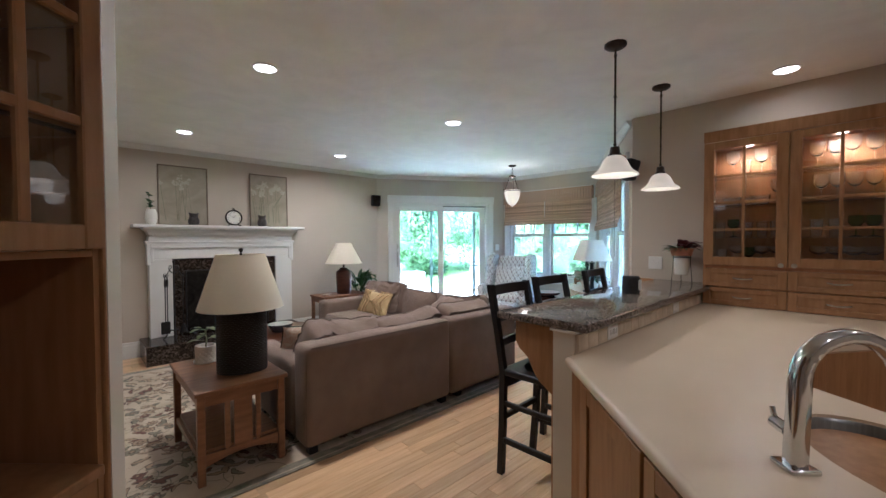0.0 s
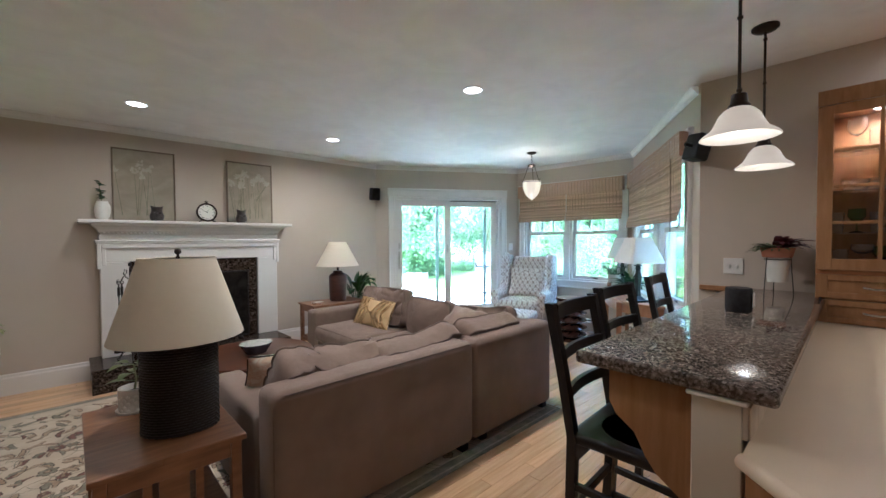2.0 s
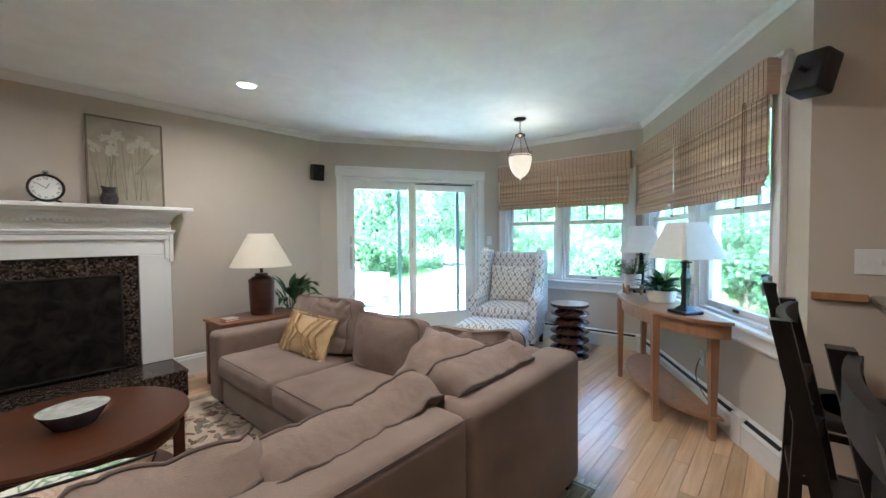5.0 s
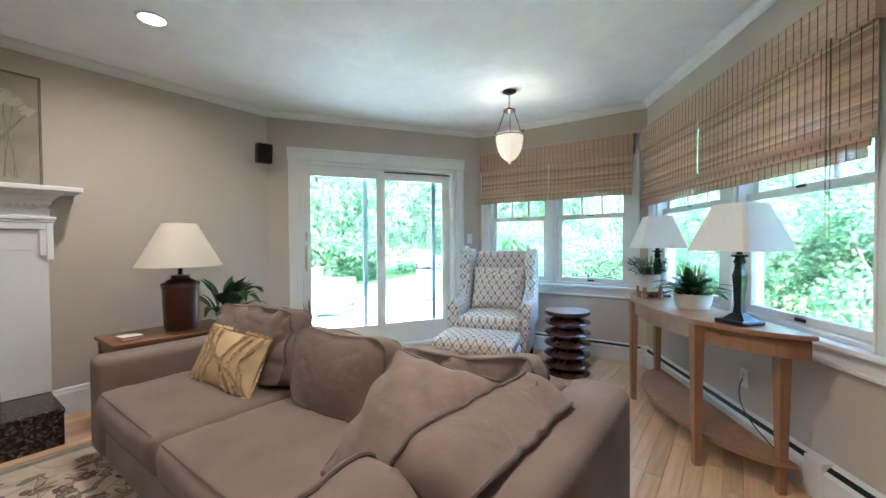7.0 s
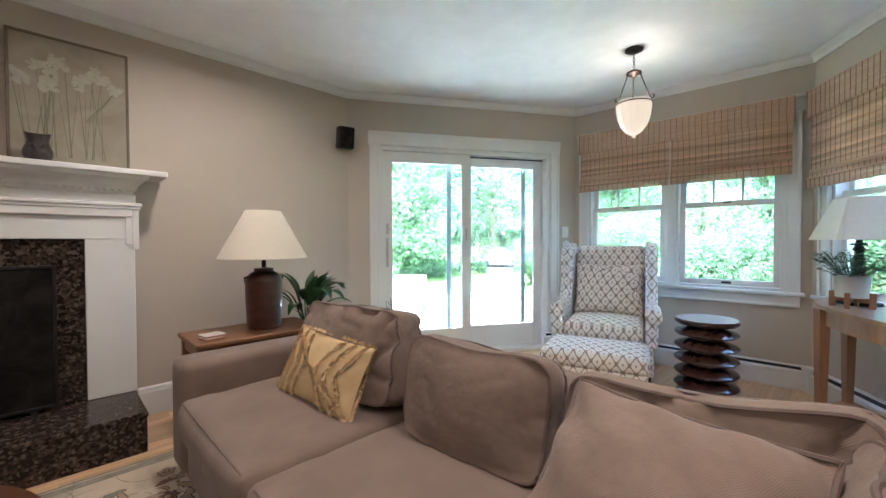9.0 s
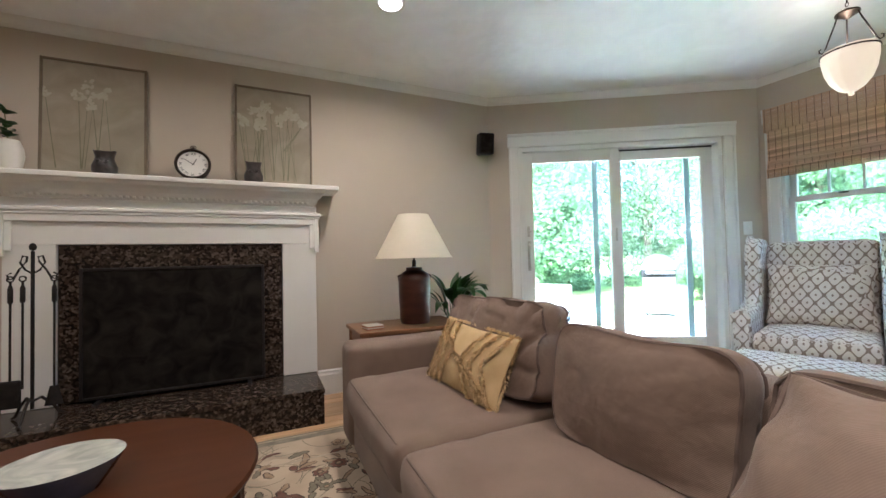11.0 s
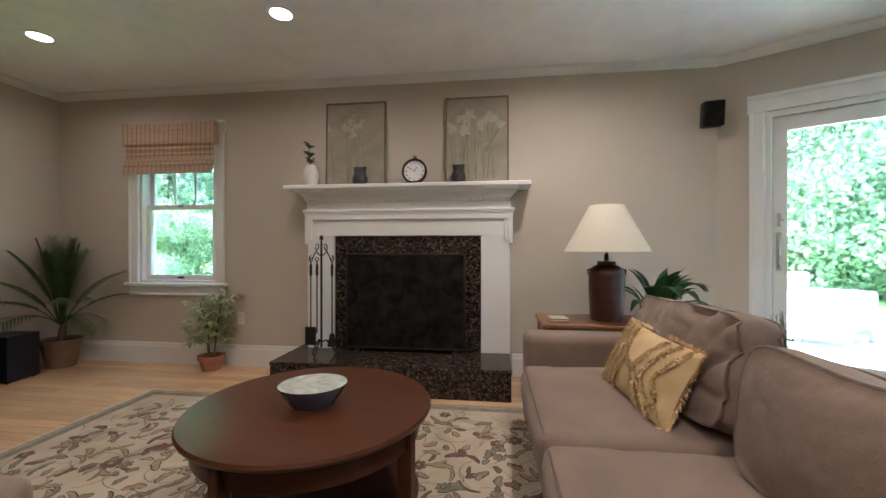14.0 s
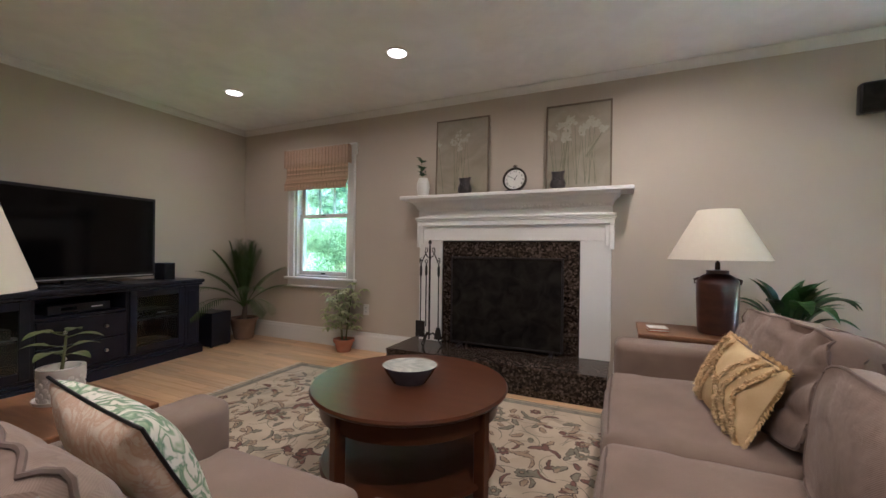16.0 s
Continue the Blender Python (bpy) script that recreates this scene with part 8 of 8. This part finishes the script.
for door, rows in (((2.10, 2.53), ("coupe", "tumbler", "bowl", "wine")), ((1.62, 2.04), ("coupe", "tumbler", "wine", "wine"))):
    for z, kd in zip(levels, rows):
        y = door[0] + 0.05
        while y < door[1] - 0.03:
            k2 = kd if rr.random() < 0.75 else rr.choice(("green", "tumbler", "wine" if z > 1.3 else "coupe"))
            m = pose(5.21 + rr.uniform(-0.05, 0.05), y, z)
            if k2 in first:
                copy_thing(first[k2], m)
            else:
                first[k2] = GLS[k2](m)
            y += rr.uniform(0.075, 0.10)

# ---- garden ----
GRASS = shade("lawn_grass", (0.10, 0.17, 0.035), (0.16, 0.25, 0.06), rough=0.95, scale=1.5, bump=0.5, bump_scale=80, fine=0.25)
STONE = shade("pale_patio_stone", (0.55, 0.54, 0.51), (0.64, 0.63, 0.60), rough=0.85, scale=3, bump=0.2, bump_scale=40, fine=0.06)
G = -0.15
bm = bmesh.new()
n = 40
vs = {}
rad = [0.0, 10.0, 25.0, 80.0, 600.0]
for i, r in enumerate(rad):
    for k in range(n if r else 1):
        a = 2 * math.pi * k / n
        vs[i, k] = bm.verts.new((4 + r * math.cos(a), 5 + r * math.sin(a), G))
for k in range(n):
    bm.faces.new((vs[0, 0], vs[1, k], vs[1, (k + 1) % n]))
    for i in range(1, len(rad) - 1):
        bm.faces.new((vs[i, k], vs[i + 1, k], vs[i + 1, (k + 1) % n], vs[i, (k + 1) % n]))
tagged(part("ground", bm, GRASS), "green lawn round the house", "ground", kind="structure")
patio = tagged(part("patio", prism([(5.7, 7.75), (7.7, 6.55), (11.2, 7.2), (11.6, 10.6), (8.6, 11.6), (5.6, 10.8)], G + 0.001, G + 0.03), STONE), "pale stone patio outside the sliding door", "patio", kind="structure")


def leaf_cloud(blobs, count, size, seed, shell=0.35):
    """Many small leaves in a crown of overlapping clumps, thicker near each clump's skin."""
    rs = np.random.RandomState(seed)
    b = np.array(blobs, float)
    w = b[:, 3] ** 2
    pick = rs.choice(len(b), count, p=w / w.sum())
    d = rs.normal(size=(count, 3))
    d /= np.linalg.norm(d, axis=1)[:, None]
    rad_ = b[pick, 3] * (1 - shell * rs.rand(count) ** 0.7) * rs.uniform(0.85, 1.12, count)
    c = b[pick, :3] + d * rad_[:, None]
    a = rs.normal(size=(count, 3))
    a /= np.linalg.norm(a, axis=1)[:, None]
    s = np.cross(a, rs.normal(size=(count, 3)))
    s /= np.linalg.norm(s, axis=1)[:, None]
    L = size * rs.uniform(0.6, 1.3, count)[:, None]
    verts = np.stack([c - a * L / 2, c + s * L * 0.3, c + a * L / 2, c - s * L * 0.3], 1).reshape(-1, 3)
    faces = np.arange(count * 4).reshape(-1, 4)
    me = bpy.data.meshes.new("crown")
    me.from_pydata(verts.tolist(), [], faces.tolist())
    me.materials.append(LEAFY)
    return me


def make_tree(name, label, h, spread, seed, leaves, low):
    rs = random.Random(seed)
    t = thing(name, label, "tree", group="garden trees")
    bm = tube([(0, 0, 0), (rs.uniform(-0.1, 0.1), 0.05, h * 0.3), (rs.uniform(-0.25, 0.25), rs.uniform(-0.2, 0.2), h * 0.75)], 0.05 * h / 3, 9, 0.35)
    blobs = []
    for k in range(24):
        a = rs.uniform(0, 6.28)
        z = h * rs.uniform(low, 0.98)
        r = spread * rs.uniform(0.25, 1.0) * (1 - 0.5 * abs(z / h - 0.6))
        c = Vector((r * math.cos(a), r * math.sin(a), z))
        blobs.append((*c, spread * rs.uniform(0.28, 0.5)))
        s0 = Vector((0, 0, z * 0.7))
        add_tube(bm, [s0, s0.lerp(c, 0.5) + Vector((0, 0, 0.1)), c], 0.016 * h / 3, 5, 0.3)
    part("trunk", bm, BARK, t, smooth=True)
    me = leaf_cloud(blobs, leaves, 0.115, seed)
    cr = new("crown", me)
    cr.parent = t
    cr["kind"] = "stuff"
    return t


tA = make_tree("tree", "leafy green maple tree at the edge of the lawn", 8.0, 2.9, 1, 30000, 0.06)
tB = make_tree("tree", "tall leafy green tree with a dense crown", 10.0, 3.3, 2, 34000, 0.05)
tC = make_tree("tree", "young green tree with a light open crown", 6.0, 2.2, 3, 24000, 0.05)
spots = [(12.5, 16.0), (16.5, 14.5), (19.0, 10.5), (15.0, 19.5), (9.5, 18.0), (20.5, 6.0), (19.5, 1.5), (17.0, -3.0), (5.5, 17.5), (1.5, 16.5), (-2.0, 17.0), (13.5, -5.5), (22.5, 13.0), (12.0, 22.0), (24.0, 3.5), (21.0, 18.0), (26.0, 9.0), (-4.2, 13.0), (-6.5, 15.5), (-2.4, 13.8), (-8.0, 12.0), (17.5, 22.5), (25.0, 15.5), (28.0, 12.0), (9.0, 24.0), (28.5, 5.5), (24.5, -1.5)]
rs = random.Random(4)
tA.matrix_basis = pose(11.2, 15.0, G)
tB.matrix_basis = pose(17.5, 12.5, G)
tC.matrix_basis = pose(0.9, 13.2, G)
for i, (x, y) in enumerate(spots):
    copy_thing((tA, tB, tC)[i % 3], pose(x, y, G, 0, 0, rs.uniform(0, 360)))


def make_bush(label, h, w, seed, leaves):
    rs_ = random.Random(seed)
    t = thing("shrub", label, "shrub", group="garden shrubs")
    bm = bmesh.new()
    blobs = []
    for k in range(14):
        a, r = rs_.uniform(0, 6.28), w * rs_.uniform(0.0, 0.8)
        c = Vector((r * math.cos(a), r * math.sin(a), h * rs_.uniform(0.2, 0.85)))
        blobs.append((*c, 0.32 * w * rs_.uniform(0.7, 1.2)))
        add_tube(bm, [(0.1 * math.cos(a), 0.1 * math.sin(a), 0), c * 0.5 + Vector((0, 0, 0.1)), c], 0.014, 5, 0.4)
    part("branches", bm, BARK, t)
    me = leaf_cloud(blobs, leaves, 0.048, seed, 0.5)
    cr = new("foliage", me)
    cr.parent = t
    cr["kind"] = "stuff"
    return t


sA = make_bush("dense green shrub under the nook windows", 1.5, 0.95, 5, 16000)
sB = make_bush("tall loose green shrub outside the window", 2.1, 1.05, 6, 17000)
sA.matrix_basis = pose(9.6, 4.9, G)
sB.matrix_basis = pose(8.2, 2.6, G)
for i, (x, y) in enumerate([(9.9, 6.0), (10.4, 3.7), (7.3, 1.6), (9.4, 1.6), (11.5, 5.4), (8.9, 3.6), (11.2, 1.9), (12.6, 7.9), (1.9, 10.3), (0.2, 10.6), (13.4, 10.6), (-1.6, 10.4), (-3.0, 11.2)]):
    copy_thing((sA, sB)[i % 2] if i != 5 else sB, pose(x, y, G, 0, 0, 47 * i))

WICK = shade("grey_wicker", (0.24, 0.25, 0.26), (0.32, 0.33, 0.34), rough=0.8, scale=30, bump=0.4, bump_scale=120)
wc = thing("patio_chair", "grey wicker armchair on the patio", "chair", pose(7.85, 9.85, G + 0.03, 0, 0, 35))
part("seat", box(-0.36, 0.36, -0.34, 0.34, 0.20, 0.42, 0.03, 3), WICK, wc, smooth=True)
part("backrest", box(-0.36, 0.36, 0.28, 0.40, 0.42, 0.86, 0.04, 3), WICK, wc, smooth=True)
for s in (-1, 1):
    part("armrest", box(s * 0.40 - 0.05, s * 0.40 + 0.05, -0.34, 0.36, 0.08, 0.64, 0.03, 3), WICK, wc, smooth=True)
    for y in (-0.30, 0.30):
        part("leg", box(s * 0.38 - 0.025, s * 0.38 + 0.025, y - 0.025, y + 0.025, 0, 0.21), WICK, wc)
gr = thing("gas_grill", "stainless gas grill on the patio", "grill", pose(10.3, 9.55, G + 0.03, 0, 0, 40))
part("cart", box(-0.32, 0.32, -0.26, 0.26, 0.06, 0.72, 0.01, 2), STEEL, gr)
part("firebox", box(-0.36, 0.36, -0.28, 0.28, 0.725, 0.86, 0.01, 2), BLACK, gr)
bm = lathe([(0, -0.35), (0.27, -0.35), (0.27, 0.35), (0, 0.35)], 24, pose(0, 0, 0.87, 0, 90))
bmesh.ops.bisect_plane(bm, geom=bm.verts[:] + bm.edges[:] + bm.faces[:], plane_co=(0, 0, 0.865), plane_no=(0, 0, 1), clear_inner=True)
part("lid", bm, STEEL, gr, smooth=True)
part("lid_handle", tube([(-0.25, -0.27, 0.98), (-0.25, -0.31, 0.98), (0.25, -0.31, 0.98), (0.25, -0.27, 0.98)], 0.012, 8), STEEL, gr)
for s in (-1, 1):
    part("side_shelf", box(s * 0.53 - 0.16, s * 0.53 + 0.16, -0.22, 0.22, 0.80, 0.83, 0.006, 2), STEEL, gr)
    for y in (-0.22, 0.22):
        bm = lathe([(0, -0.015), (0.03, -0.015), (0.03, 0.015), (0, 0.015)], 14, pose(s * 0.28, y, 0.03, 90))
        part("wheel", bm, BLACK, gr)

# ---- floor strips, last ----
rnd = random.Random(11)
PW = 0.082
near, far = [], bmesh.new()
y = -0.8
while y < 7.60:
    lo, hi = x_span(min(y + PW / 2, 7.61))
    lo, hi = lo - 0.08, hi + 0.08
    x = lo - rnd.uniform(0, 0.8)
    while x < hi:
        n = rnd.choice((0.5, 0.7, 0.85, 1.0, 1.2))
        a, b = max(lo, x), min(hi, x + n)
        x += n
        if b - a < 0.03:
            continue
        seen = (y > 2.95 and a > 4.4) or (5.9 < y and b < 1.8) or (3.0 < y < 4.15 and 2.0 < a) or (y > 6.85)
        if seen and len(near) < 300:
            near.append((a, b, y))
        else:
            add_box(far, a + 0.0006, b - 0.0006, y + 0.0006, y + PW - 0.0006, -0.0115, 0.0)
    y += PW
meshes = {}
for a, b, y in near:
    key = round(b - a, 2)
    if key not in meshes:
        ob = part("plank", box(0.0006, key - 0.0006, 0.0006, PW - 0.0006, -0.0115, 0.0, 0.0012, 1), OAK, fl)
        meshes[key] = ob.data
        ob.matrix_basis = pose(a, y, 0)
    else:
        ob = new("plank", meshes[key])
        ob.parent = fl
        ob.matrix_basis = pose(a, y, 0)
OAKREST = OAK.copy()
nt = OAKREST.node_tree
geo = nt.nodes.new("ShaderNodeNewGeometry")
for link in list(nt.links):
    if link.from_node.bl_idname == "ShaderNodeObjectInfo":
        nt.links.new(geo.outputs["Random Per Island"], link.to_socket)
part("planks_beyond", far, OAKREST, fl, kind="stuff")
